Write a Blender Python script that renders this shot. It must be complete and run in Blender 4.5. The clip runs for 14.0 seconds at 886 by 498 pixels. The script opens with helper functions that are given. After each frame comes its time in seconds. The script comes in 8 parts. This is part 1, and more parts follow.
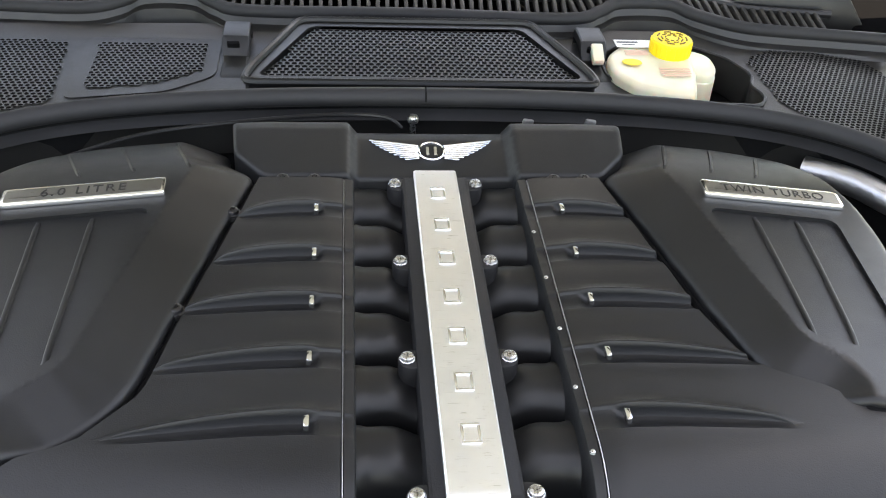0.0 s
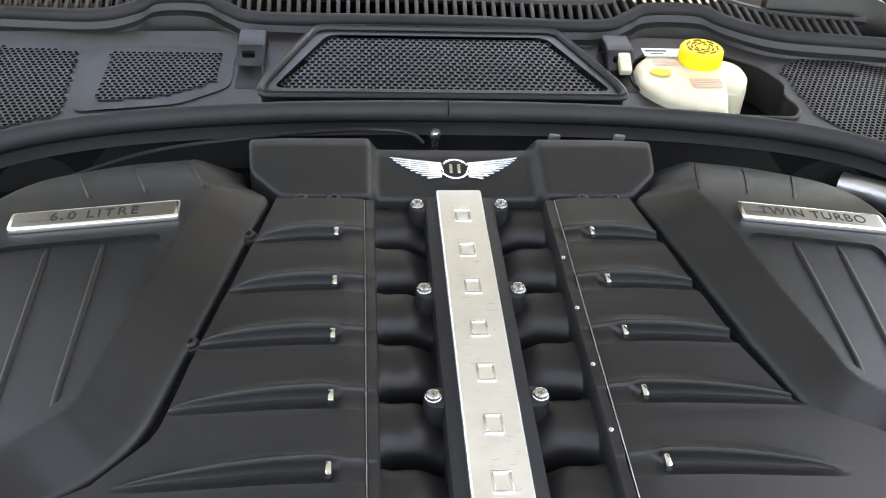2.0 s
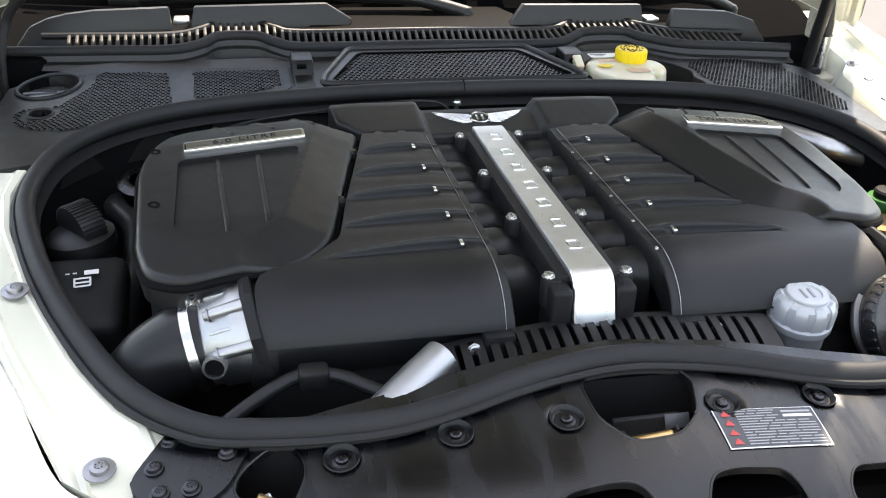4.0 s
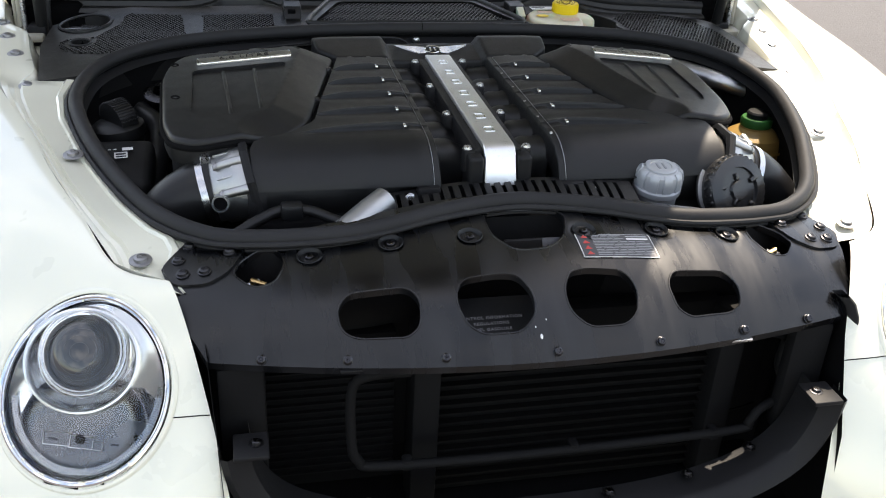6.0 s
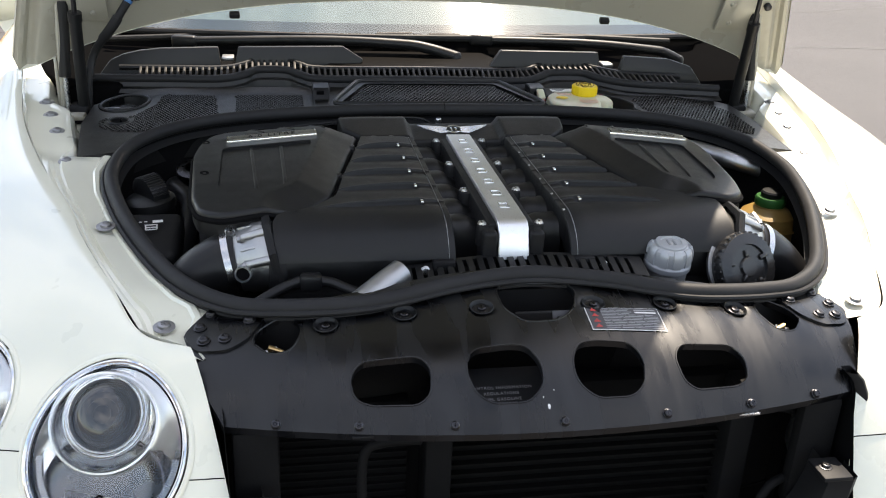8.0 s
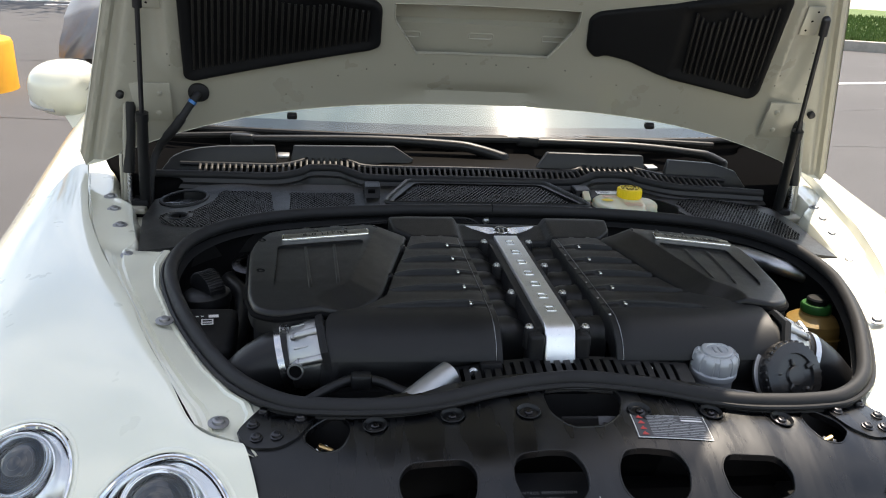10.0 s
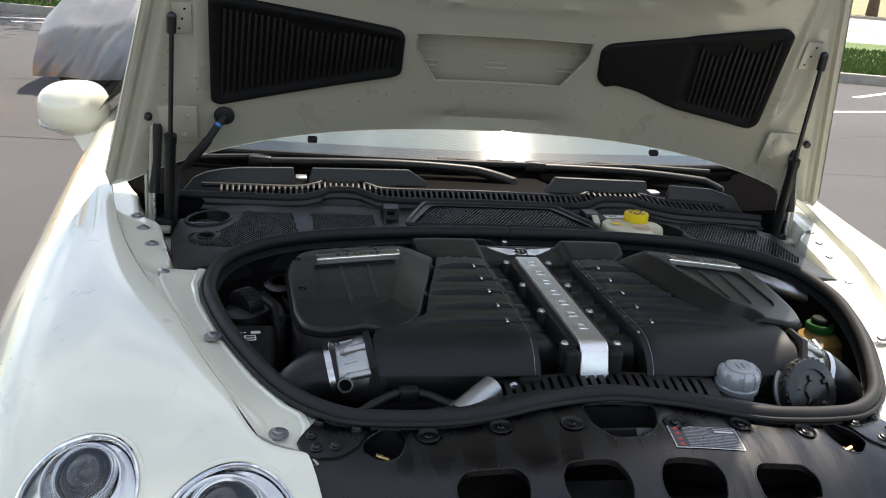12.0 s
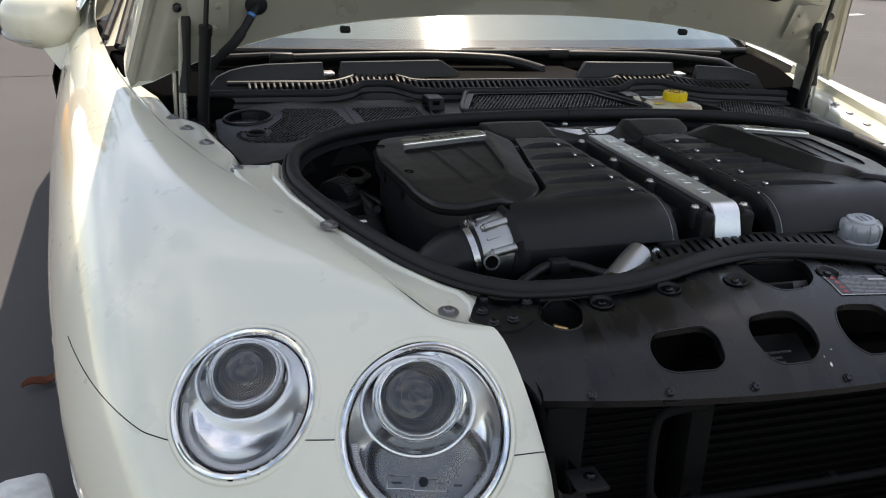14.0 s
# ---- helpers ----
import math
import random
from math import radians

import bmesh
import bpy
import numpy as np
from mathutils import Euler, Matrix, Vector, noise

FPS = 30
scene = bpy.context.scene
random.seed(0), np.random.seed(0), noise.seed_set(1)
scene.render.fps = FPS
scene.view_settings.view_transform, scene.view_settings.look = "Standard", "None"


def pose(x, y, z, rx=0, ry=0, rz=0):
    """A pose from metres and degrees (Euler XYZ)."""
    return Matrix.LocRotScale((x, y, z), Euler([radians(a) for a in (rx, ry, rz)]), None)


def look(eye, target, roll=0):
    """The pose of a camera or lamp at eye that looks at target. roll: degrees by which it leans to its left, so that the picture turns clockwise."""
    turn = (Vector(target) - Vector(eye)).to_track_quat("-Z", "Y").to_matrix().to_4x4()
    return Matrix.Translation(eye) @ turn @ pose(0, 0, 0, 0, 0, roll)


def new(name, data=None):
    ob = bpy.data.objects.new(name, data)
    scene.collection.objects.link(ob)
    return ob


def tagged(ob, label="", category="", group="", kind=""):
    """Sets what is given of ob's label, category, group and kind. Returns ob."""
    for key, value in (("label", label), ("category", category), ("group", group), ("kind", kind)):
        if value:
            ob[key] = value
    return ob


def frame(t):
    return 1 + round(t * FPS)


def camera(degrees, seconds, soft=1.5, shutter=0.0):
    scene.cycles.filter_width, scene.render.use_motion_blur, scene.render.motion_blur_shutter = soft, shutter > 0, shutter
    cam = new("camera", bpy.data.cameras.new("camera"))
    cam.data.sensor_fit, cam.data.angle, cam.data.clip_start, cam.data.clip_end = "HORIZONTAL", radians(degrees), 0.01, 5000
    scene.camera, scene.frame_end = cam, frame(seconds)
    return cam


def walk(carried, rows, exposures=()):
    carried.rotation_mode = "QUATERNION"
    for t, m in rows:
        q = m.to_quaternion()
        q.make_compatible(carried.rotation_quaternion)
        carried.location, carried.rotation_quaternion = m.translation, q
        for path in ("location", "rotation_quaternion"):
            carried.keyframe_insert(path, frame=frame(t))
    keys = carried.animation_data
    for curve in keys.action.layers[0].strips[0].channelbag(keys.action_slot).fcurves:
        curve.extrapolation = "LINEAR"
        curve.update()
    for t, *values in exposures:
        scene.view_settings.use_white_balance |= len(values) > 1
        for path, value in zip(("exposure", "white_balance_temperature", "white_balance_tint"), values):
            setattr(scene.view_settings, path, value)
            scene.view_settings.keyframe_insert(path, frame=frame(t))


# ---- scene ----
cam = camera(50.0, 14.0, 1.1, 0.0)
PATH = [
    (0, (-0.079, 0.105, 1.328), (0.113, 1.703, 0.14), 3.8),
    (0.5, (-0.077, 0.117, 1.341), (0.103, 1.691, 0.121), 3.4),
    (1, (-0.079, 0.132, 1.355), (0.099, 1.676, 0.096), 3.5),
    (1.5, (-0.084, 0.142, 1.351), (0.099, 1.679, 0.085), 3.7),
    (2, (-0.088, 0.152, 1.331), (0.082, 1.738, 0.125), 3.5),
    (2.5, (-0.093, 0.154, 1.32), (-0.019, 1.809, 0.2), 0.3),
    (3, (-0.138, 0.082, 1.332), (-0.021, 1.805, 0.323), -0.7),
    (3.5, (-0.249, -0.074, 1.322), (0.061, 1.691, 0.433), 1.1),
    (4, (-0.312, -0.236, 1.269), (0.095, 1.491, 0.347), 2.5),
    (4.2, (-0.34, -0.284, 1.261), (0.121, 1.412, 0.305), 3.5),
    (6.5, (-0.309, -0.618, 1.293), (0.078, 1.119, 0.379), 3.2),
    (7, (-0.3, -0.624, 1.292), (0.066, 1.134, 0.411), 3.1),
    (7.5, (-0.297, -0.628, 1.295), (0.051, 1.155, 0.459), 2.8),
    (8, (-0.303, -0.627, 1.3), (0.043, 1.177, 0.51), 2.8),
    (8.5, (-0.309, -0.631, 1.305), (0.03, 1.196, 0.563), 2.8),
    (9, (-0.315, -0.633, 1.311), (0.002, 1.216, 0.619), 3.0),
    (11.5, (-0.338, -0.678, 1.347), (-0.112, 1.222, 0.763), 2.8),
    (12, (-0.437, -0.691, 1.339), (-0.092, 1.193, 0.765), 4.2),
    (12.5, (-0.528, -0.708, 1.333), (-0.089, 1.16, 0.771), 4.6),
    (13, (-0.614, -0.705, 1.315), (-0.093, 1.147, 0.769), 4.6),
    (13.5, (-0.68, -0.673, 1.292), (-0.123, 1.152, 0.691), 3.7),
    (14, (-0.75, -0.581, 1.225), (-0.165, 1.201, 0.53), 2.9),
]
EXPOSURES = [(0, 2.64, 8600, 13), (2.5, 2.76, 8500, 13), (3.5, 2.44, 8350, 12), (4.2, 1.88, 8150, 12), (6.5, 1.31, 8100, 12), (8, 1.20, 8050, 12), (9, 1.02, 7850, 11), (12, 0.78, 7700, 11), (13, 0.61, 7750, 11), (14, 0.52, 7950, 12)]
walk(cam, [(t, look(eye, target, roll)) for t, eye, target, roll in PATH], EXPOSURES)


# ---- world and light ----
SUN = Vector((0.264, 0.412, 0.872)).normalized()
world = bpy.data.worlds.new("sky")
scene.world = world
world.use_nodes = True
_wt = world.node_tree
_sky = _wt.nodes.new("ShaderNodeTexSky")
_sky.sky_type = "NISHITA"
_sky.sun_disc = False
_sky.sun_elevation = math.asin(SUN.z)
_sky.sun_rotation = math.atan2(SUN.x, SUN.y)
_sky.air_density, _sky.dust_density, _sky.ozone_density = 1.0, 0.7, 1.0
# broken cloud over the blue
_tc = _wt.nodes.new("ShaderNodeTexCoord")
_map = _wt.nodes.new("ShaderNodeMapping")
_map.inputs["Scale"].default_value = (1.0, 1.0, 2.2)
_wt.links.new(_tc.outputs["Generated"], _map.inputs[0])
_cn = _wt.nodes.new("ShaderNodeTexNoise")
_cn.inputs["Scale"].default_value, _cn.inputs["Detail"].default_value, _cn.inputs["Roughness"].default_value = 3.1, 7.0, 0.6
_wt.links.new(_map.outputs[0], _cn.inputs["Vector"])
_cr = _wt.nodes.new("ShaderNodeValToRGB")
_cr.color_ramp.elements[0].position, _cr.color_ramp.elements[0].color = 0.43, (0.05, 0.05, 0.05, 1)
_cr.color_ramp.elements[1].position, _cr.color_ramp.elements[1].color = 0.66, (1, 1, 1, 1)
_wt.links.new(_cn.outputs[0], _cr.inputs[0])
_cm = _wt.nodes.new("ShaderNodeMix")
_cm.data_type = "RGBA"
_cm.blend_type = "ADD"
_wt.links.new(_cr.outputs[0], _cm.inputs[0])
_thin = _wt.nodes.new("ShaderNodeMix")
_thin.data_type, _thin.blend_type = "RGBA", "MULTIPLY"
_thin.inputs[0].default_value = 1.0
_thin.inputs[7].default_value = (0.94, 1.0, 1.05, 1)
_wt.links.new(_sky.outputs[0], _thin.inputs[6])
_wt.links.new(_thin.outputs[2], _cm.inputs[6])
_cm.inputs[7].default_value = (4.6, 4.6, 4.6, 1)
_wt.links.new(_cm.outputs[2], _wt.nodes["Background"].inputs[0])
_wt.nodes["Background"].inputs[1].default_value = 0.14
_sun = bpy.data.lights.new("sun", "SUN")
_sun.energy, _sun.angle, _sun.color = 5.0, radians(0.55), (1.0, 0.97, 0.93)
sun = new("sun", _sun)
sun.matrix_world = look(SUN * 30, (0, 0, 0))


# ---- materials ----
class Mat:
    """A node material that is put together step by step."""

    def __init__(self, name, color=(0.5, 0.5, 0.5), rough=0.5, metal=0.0, **more):
        self.m = bpy.data.materials.new(name)
        self.m.use_nodes = True
        self.t = self.m.node_tree
        self.b = self.t.nodes["Principled BSDF"]
        self.b.inputs["Base Color"].default_value = (*color, 1)
        self.b.inputs["Roughness"].default_value = rough
        self.b.inputs["Metallic"].default_value = metal
        for key, value in more.items():
            self.b.inputs[key.replace("_", " ")].default_value = value
        self.co = None
        self.height = None

    def node(self, kind, **inputs):
        n = self.t.nodes.new(kind)
        for key, value in inputs.items():
            k = int(key[1:]) if key[0] == "i" and key[1:].isdigit() else key.replace("_", " ")
            if isinstance(value, bpy.types.NodeSocket):
                self.t.links.new(value, n.inputs[k])
            else:
                n.inputs[k].default_value = value
        return n

    def coords(self):
        if self.co is None:
            self.co = self.t.nodes.new("ShaderNodeTexCoord").outputs["Object"]
        return self.co

    def noise(self, scale, detail=4.0, stretch=None, rough=0.55):
        v = self.coords()
        if stretch:
            v = self.node("ShaderNodeMapping", Vector=v, Scale=stretch).outputs[0]
        return self.node("ShaderNodeTexNoise", Vector=v, Scale=scale, Detail=detail, Roughness=rough).outputs[0]

    def ramp(self, fac, stops):
        n = self.node("ShaderNodeValToRGB", Fac=fac)
        cr = n.color_ramp
        while len(cr.elements) < len(stops):
            cr.elements.new(0.5)
        for e, (p, c) in zip(cr.elements, stops):
            e.position = p
            e.color = (c, c, c, 1) if isinstance(c, (int, float)) else (*c, 1)
        return n.outputs[0]

    def mix(self, fac, a, b, kind="MIX"):
        n = self.t.nodes.new("ShaderNodeMix")
        n.data_type, n.blend_type = "RGBA", kind
        for k, v in ((0, fac), (6, a), (7, b)):
            if isinstance(v, bpy.types.NodeSocket):
                self.t.links.new(v, n.inputs[k])
            else:
                n.inputs[k].default_value = (*v, 1) if isinstance(v, tuple) else v
        return n.outputs[2]

    def math(self, op, a, b=0.0):
        n = self.t.nodes.new("ShaderNodeMath")
        n.operation = op
        for k, v in ((0, a), (1, b)):
            if isinstance(v, bpy.types.NodeSocket):
                self.t.links.new(v, n.inputs[k])
            else:
                n.inputs[k].default_value = v
        return n.outputs[0]

    def set(self, key, value):
        self.t.links.new(value, self.b.inputs[key])
        return self

    def bump(self, height, strength=0.3, distance=0.001):
        n = self.node("ShaderNodeBump", Height=height, Strength=strength, Distance=distance)
        if self.height is not None:
            self.t.links.new(self.height, n.inputs["Normal"])
        self.height = n.outputs[0]
        self.t.links.new(self.height, self.b.inputs["Normal"])
        return self


def plastic(name, color, rough, grain=900, depth=0.0004, wear=0.35, gloss=0.2):
    """Moulded plastic with a fine leather grain, dust and rubbed places."""
    m = Mat(name, color, rough, 0.0, Specular_IOR_Level=gloss)
    cloud = m.noise(9, 5)
    dust = m.noise(60, 6)
    lift = tuple(min(1.0, c * 1.9 + 0.005) for c in color)
    m.set("Base Color", m.mix(m.ramp(cloud, ((0.35, 0.0), (0.75, wear))), color, lift))
    m.set("Roughness", m.ramp(m.mix(0.4, cloud, dust), ((0.3, rough - 0.07), (0.7, rough + 0.1))))
    m.bump(m.noise(grain, 2), 0.35, depth)
    return m.m


def paint(name, color, flake=0.5, coat=1.0):
    """Pearl car paint under clear lacquer."""
    m = Mat(name, color, 0.32, 0.0, Coat_Weight=coat, Coat_Roughness=0.02, Coat_IOR=1.7)
    fl = m.noise(2600, 1)
    m.set("Base Color", m.mix(m.ramp(fl, ((0.4, 0.0), (0.7, flake))), color, tuple(min(1, c * 1.06 + 0.01) for c in color)))
    m.set("Roughness", m.ramp(m.noise(14, 4), ((0.3, 0.26), (0.7, 0.36))))
    m.bump(m.noise(3, 2), 0.02, 0.002)
    return m.m


def metal(name, color, rough, stretch=None, scale=300, depth=0.0002):
    m = Mat(name, color, rough, 1.0)
    n = m.noise(scale, 4, stretch)
    m.set("Roughness", m.ramp(n, ((0.3, max(0.03, rough - 0.1)), (0.7, rough + 0.12))))
    m.set("Base Color", m.mix(m.ramp(m.noise(25, 4), ((0.35, 0.0), (0.8, 0.35))), color, tuple(c * 0.7 for c in color)))
    if depth:
        m.bump(n, 0.3, depth)
    return m.m


def plain(name, color, rough=0.5, metallic=0.0, **more):
    return Mat(name, color, rough, metallic, **more).m


def scuffed_panel():
    """Black panel with pale streaks wiped down its slope."""
    m = Mat("scuffed_black_panel", (0.011, 0.0115, 0.013), 0.4, 0.0, Specular_IOR_Level=0.46)
    streak = m.noise(34, 7, (1.0, 0.18, 0.18))
    cloud = m.noise(7, 5)
    fac = m.math("MULTIPLY", m.ramp(streak, ((0.42, 0.0), (0.72, 1.0))), m.ramp(cloud, ((0.35, 0.15), (0.7, 0.9))))
    m.set("Base Color", m.mix(fac, (0.0018, 0.0020, 0.0026), (0.015, 0.0160, 0.0185)))
    m.set("Roughness", m.ramp(streak, ((0.35, 0.17), (0.65, 0.38))))
    m.bump(m.noise(700, 2), 0.3, 0.0003)
    return m.m


PLASTIC = plastic("black_plastic", (0.0066, 0.0068, 0.0074), 0.43, 900, 0.0004, 0.35, 0.31)
PLASTIC_SOFT = plastic("black_plastic_smooth", (0.0064, 0.0066, 0.0072), 0.39, 1500, 0.0002, 0.35, 0.31)
PLASTIC_MATT = plastic("black_plastic_matt", (0.009, 0.009, 0.0098), 0.52, 700, 0.0006)
PANEL = scuffed_panel()
RUBBER = plastic("black_rubber", (0.016, 0.016, 0.017), 0.55, 400, 0.0003)
HOSE = plastic("black_hose", (0.0075, 0.0075, 0.008), 0.34, 300, 0.0003, 0.35, 0.28)
INSERTMAT = plastic("insert_plastic", (0.006, 0.006, 0.0065), 0.6, 700, 0.0005, 0.3, 0.12)
PEARL = paint("cream_white_pearl_paint", (0.74, 0.725, 0.60))
# the same cream with less lacquer, darkened for the shade under the bonnet
PEARL_SHADED = paint("cream_paint_shaded", (0.345, 0.325, 0.262), 0.5, 0.35)
ALU = metal("cast_aluminium", (0.42, 0.425, 0.43), 0.40, None, 500, 0.0004)
BAND = plain("steel_band", (0.56, 0.56, 0.57), 0.25, 1.0)
BRUSHED = metal("brushed_aluminium", (0.86, 0.87, 0.88), 0.36, (1.0, 40.0, 1.0), 60, 0.00005)
CHROME = metal("chrome", (0.86, 0.87, 0.88), 0.06, None, 60, 0.0)
STEEL = metal("zinc_steel", (0.62, 0.62, 0.63), 0.28)
GREYBOLT = metal("grey_bolt", (0.34, 0.34, 0.35), 0.42)
BLACKBOLT = metal("black_bolt", (0.06, 0.06, 0.065), 0.4)
GLOSSBLACK = plastic("gloss_black_plastic", (0.012, 0.012, 0.013), 0.22, 900, 0.0001, 0.3, 0.55)
COWL = plastic("scuttle_plastic", (0.011, 0.0108, 0.0105), 0.42, 900, 0.0004, 0.35, 0.38)
PERF = plastic("perforated_plastic", (0.026, 0.0255, 0.0245), 0.40, 900, 0.0002, 0.3, 0.5)


# ---- mesh tools ----
def thing(name, label, category, group="", kind=""):
    return tagged(new(name), label, category, group, kind)


def finish(ob, bm, material, smooth=40):
    me = ob.data
    bm.normal_update()
    bm.to_mesh(me)
    bm.free()
    me.materials.append(material)
    if smooth:
        me.polygons.foreach_set("use_smooth", [True] * len(me.polygons))
        me.set_sharp_from_angle(angle=radians(smooth))
    return ob


def part(name, bm, material, parent=None, label="", smooth=40):
    ob = finish(new(name, bpy.data.meshes.new(name)), bm, material, smooth)
    if parent is not None:
        ob.parent = parent
    return tagged(ob, label)


def share(name, data, parent, m):
    ob = new(name, data)
    ob.parent = parent
    ob.matrix_local = m
    return ob


def inside(p, poly):
    x, y = p[0], p[1]
    hit = False
    for (x0, y0), (x1, y1) in zip(poly, poly[1:] + poly[:1]):
        if (y0 > y) != (y1 > y) and x < (x1 - x0) * (y - y0) / (y1 - y0) + x0:
            hit = not hit
    return hit


def distance(p, poly, closed=True):
    """The distance from p to an outline."""
    best = 9.0
    x, y = p[0], p[1]
    for (x0, y0), (x1, y1) in zip(poly, poly[1:] + (poly[:1] if closed else [])):
        dx, dy = x1 - x0, y1 - y0
        t = max(0.0, min(1.0, ((x - x0) * dx + (y - y0) * dy) / (dx * dx + dy * dy + 1e-12)))
        best = min(best, math.hypot(x - x0 - t * dx, y - y0 - t * dy))
    return best


def rounded(points, r, n=5):
    """A closed outline with its corners rounded."""
    out = []
    for i, p in enumerate(points):
        a, b, c = Vector(points[i - 1]), Vector(p), Vector(points[(i + 1) % len(points)])
        ra = min(r, (a - b).length * 0.45, (c - b).length * 0.45)
        s, e = b + (a - b).normalized() * ra, b + (c - b).normalized() * ra
        for k in range(n + 1):
            t = k / n
            q = s * (1 - t) ** 2 + b * 2 * t * (1 - t) + e * t * t
            out.append((q.x, q.y))
    return out


def resample(points, step, closed=True):
    out = []
    ring = list(points) + ([points[0]] if closed else [])
    for a, b in zip(ring, ring[1:]):
        a, b = Vector(a), Vector(b)
        n = max(1, int((b - a).length / step + 0.5))
        out += [tuple(a.lerp(b, k / n)) for k in range(n)]
    if not closed:
        out.append(tuple(points[-1]))
    return out


def spline(points, n, closed=False):
    """A smooth line (Catmull-Rom) through points, n steps a stretch."""
    P = [Vector(p) for p in points]
    out = []
    last = len(P) if closed else len(P) - 1
    for i in range(last):
        if closed:
            a, b, c, d = P[i - 1], P[i], P[(i + 1) % len(P)], P[(i + 2) % len(P)]
        else:
            a, b, c, d = P[max(i - 1, 0)], P[i], P[i + 1], P[min(i + 2, len(P) - 1)]
        for k in range(n):
            t = k / n
            out.append(0.5 * (2 * b + (c - a) * t + (2 * a - 5 * b + 4 * c - d) * t * t + (3 * b - 3 * c + d - a) * t ** 3))
    if not closed:
        out.append(P[-1])
    return out


def mirrored(poly):
    return [(-x, y) for x, y in reversed(poly)]


def sheet(outline, lift, step, holes=(), skirt=0.0, edge=0.0, extra=(), aspect=(1.0, 1.0)):
    """A curved sheet over an outline in plan, with holes; lift gives its height. edge: the radius of its rounded rim; skirt: how far its rim goes down."""
    from mathutils.geometry import delaunay_2d_cdt
    outer = resample(outline, step)
    cuts = [resample(h, step) for h in holes]
    pts, cons = [], []
    for ring in [outer] + cuts:
        base = len(pts)
        pts += [Vector(p) for p in ring]
        cons += [(base + i, base + (i + 1) % len(ring)) for i in range(len(ring))]
    area = sum(a[0] * b[1] - b[0] * a[1] for a, b in zip(outer, outer[1:] + outer[:1]))
    sign = 1 if area > 0 else -1
    if edge:
        for f in (0.1, 0.35, 0.7, 1.1):
            for i, p in enumerate(outer):
                a, c = Vector(outer[i - 1]), Vector(outer[(i + 1) % len(outer)])
                d = (c - a).normalized()
                q = Vector(p) + Vector((-d.y, d.x)) * sign * edge * f
                if inside(q, outer) and distance(q, outer) > edge * f * 0.8:
                    pts.append(q)
    xs, ys = [p[0] for p in outer], [p[1] for p in outer]
    sx, sy = step * aspect[0], step * aspect[1]
    ny = int((max(ys) - min(ys)) / sy) + 1
    nx = int((max(xs) - min(xs)) / sx) + 1
    for j in range(1, ny):
        for i in range(1, nx):
            q = (min(xs) + (i + 0.5 * (j % 2)) * sx, min(ys) + j * sy)
            if inside(q, outer) and distance(q, outer) > max(step * 0.5, edge * 1.3) and not any(inside(q, h) or distance(q, h) < step * 0.45 for h in cuts):
                pts.append(Vector(q))
    pts += [Vector(p) for p in extra]
    vs, _, fs, *_ = delaunay_2d_cdt(pts, cons, [], 0, 1e-6)
    bm = bmesh.new()
    made = []
    for v in vs:
        z = lift(v.x, v.y)
        if edge:
            d = distance(v, outer)
            if d < edge:
                z -= edge * (1 - math.sqrt(max(0.0, 1 - (1 - d / edge) ** 2)))
        made.append(bm.verts.new((v.x, v.y, z)))
    for f in fs:
        c = sum((vs[i] for i in f), Vector((0, 0))) / len(f)
        if inside(c, outer) and not any(inside(c, h) for h in cuts):
            bm.faces.new([made[i] for i in f])
    for v in [v for v in bm.verts if not v.link_faces]:
        bm.verts.remove(v)
    bmesh.ops.recalc_face_normals(bm, faces=bm.faces)
    if sum(f.normal.z for f in bm.faces) < 0:
        bmesh.ops.reverse_faces(bm, faces=bm.faces)
    if skirt:
        rim = [e for e in bm.edges if e.is_boundary]
        got = bmesh.ops.extrude_edge_only(bm, edges=rim)
        for v in got["geom"]:
            if isinstance(v, bmesh.types.BMVert):
                v.co.z -= skirt
        bmesh.ops.recalc_face_normals(bm, faces=bm.faces)
    return bm


def perforated(name, outline, lift, pitch, hole, parent, material, floor, label="", avoid=()):
    """A plate with round holes on a staggered grid over an outline in plan, and the near-black floor that paints the
    shade in its holes.
    """
    verts, faces, low, sunk = [], [], [], []
    xs, ys = [p[0] for p in outline], [p[1] for p in outline]
    rows = int((max(ys) - min(ys)) / (pitch * 0.866)) + 1
    for j in range(rows):
        y = min(ys) + (j + 0.5) * pitch * 0.866
        x = min(xs) + pitch * (0.5 if j % 2 else 1.0)
        while x < max(xs):
            if inside((x, y), outline) and distance((x, y), outline) > pitch * 0.42 and all(math.hypot(x - a, y - b) > r for a, b, r in avoid):
                z, n = lift(x, y), len(verts)
                for k in range(12):
                    a = math.radians(30 * k)
                    r = pitch * (0.5774 if k % 2 else 0.5)
                    verts.append((x + r * math.cos(a), y + r * math.sin(a), z + 0.0014))
                m = len(low)
                ring = [(x + hole * math.cos(math.radians(30 * k)), y + hole * math.sin(math.radians(30 * k))) for k in range(12)]
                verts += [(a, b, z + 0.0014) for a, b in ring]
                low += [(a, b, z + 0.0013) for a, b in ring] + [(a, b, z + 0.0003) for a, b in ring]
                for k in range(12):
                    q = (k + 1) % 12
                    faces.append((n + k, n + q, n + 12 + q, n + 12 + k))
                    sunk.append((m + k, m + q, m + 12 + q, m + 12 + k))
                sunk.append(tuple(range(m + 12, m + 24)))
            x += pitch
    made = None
    for title, v, f, mat, tip in ((name, verts, faces, material, label), ("hole_shade", low, sunk, floor, "")):
        me = bpy.data.meshes.new(title)
        me.from_pydata(v, [], f)
        me.materials.append(mat)
        ob = new(title, me)
        ob.parent = parent if made is None else made
        if tip:
            tagged(ob, tip)
        made = made or ob
    return made


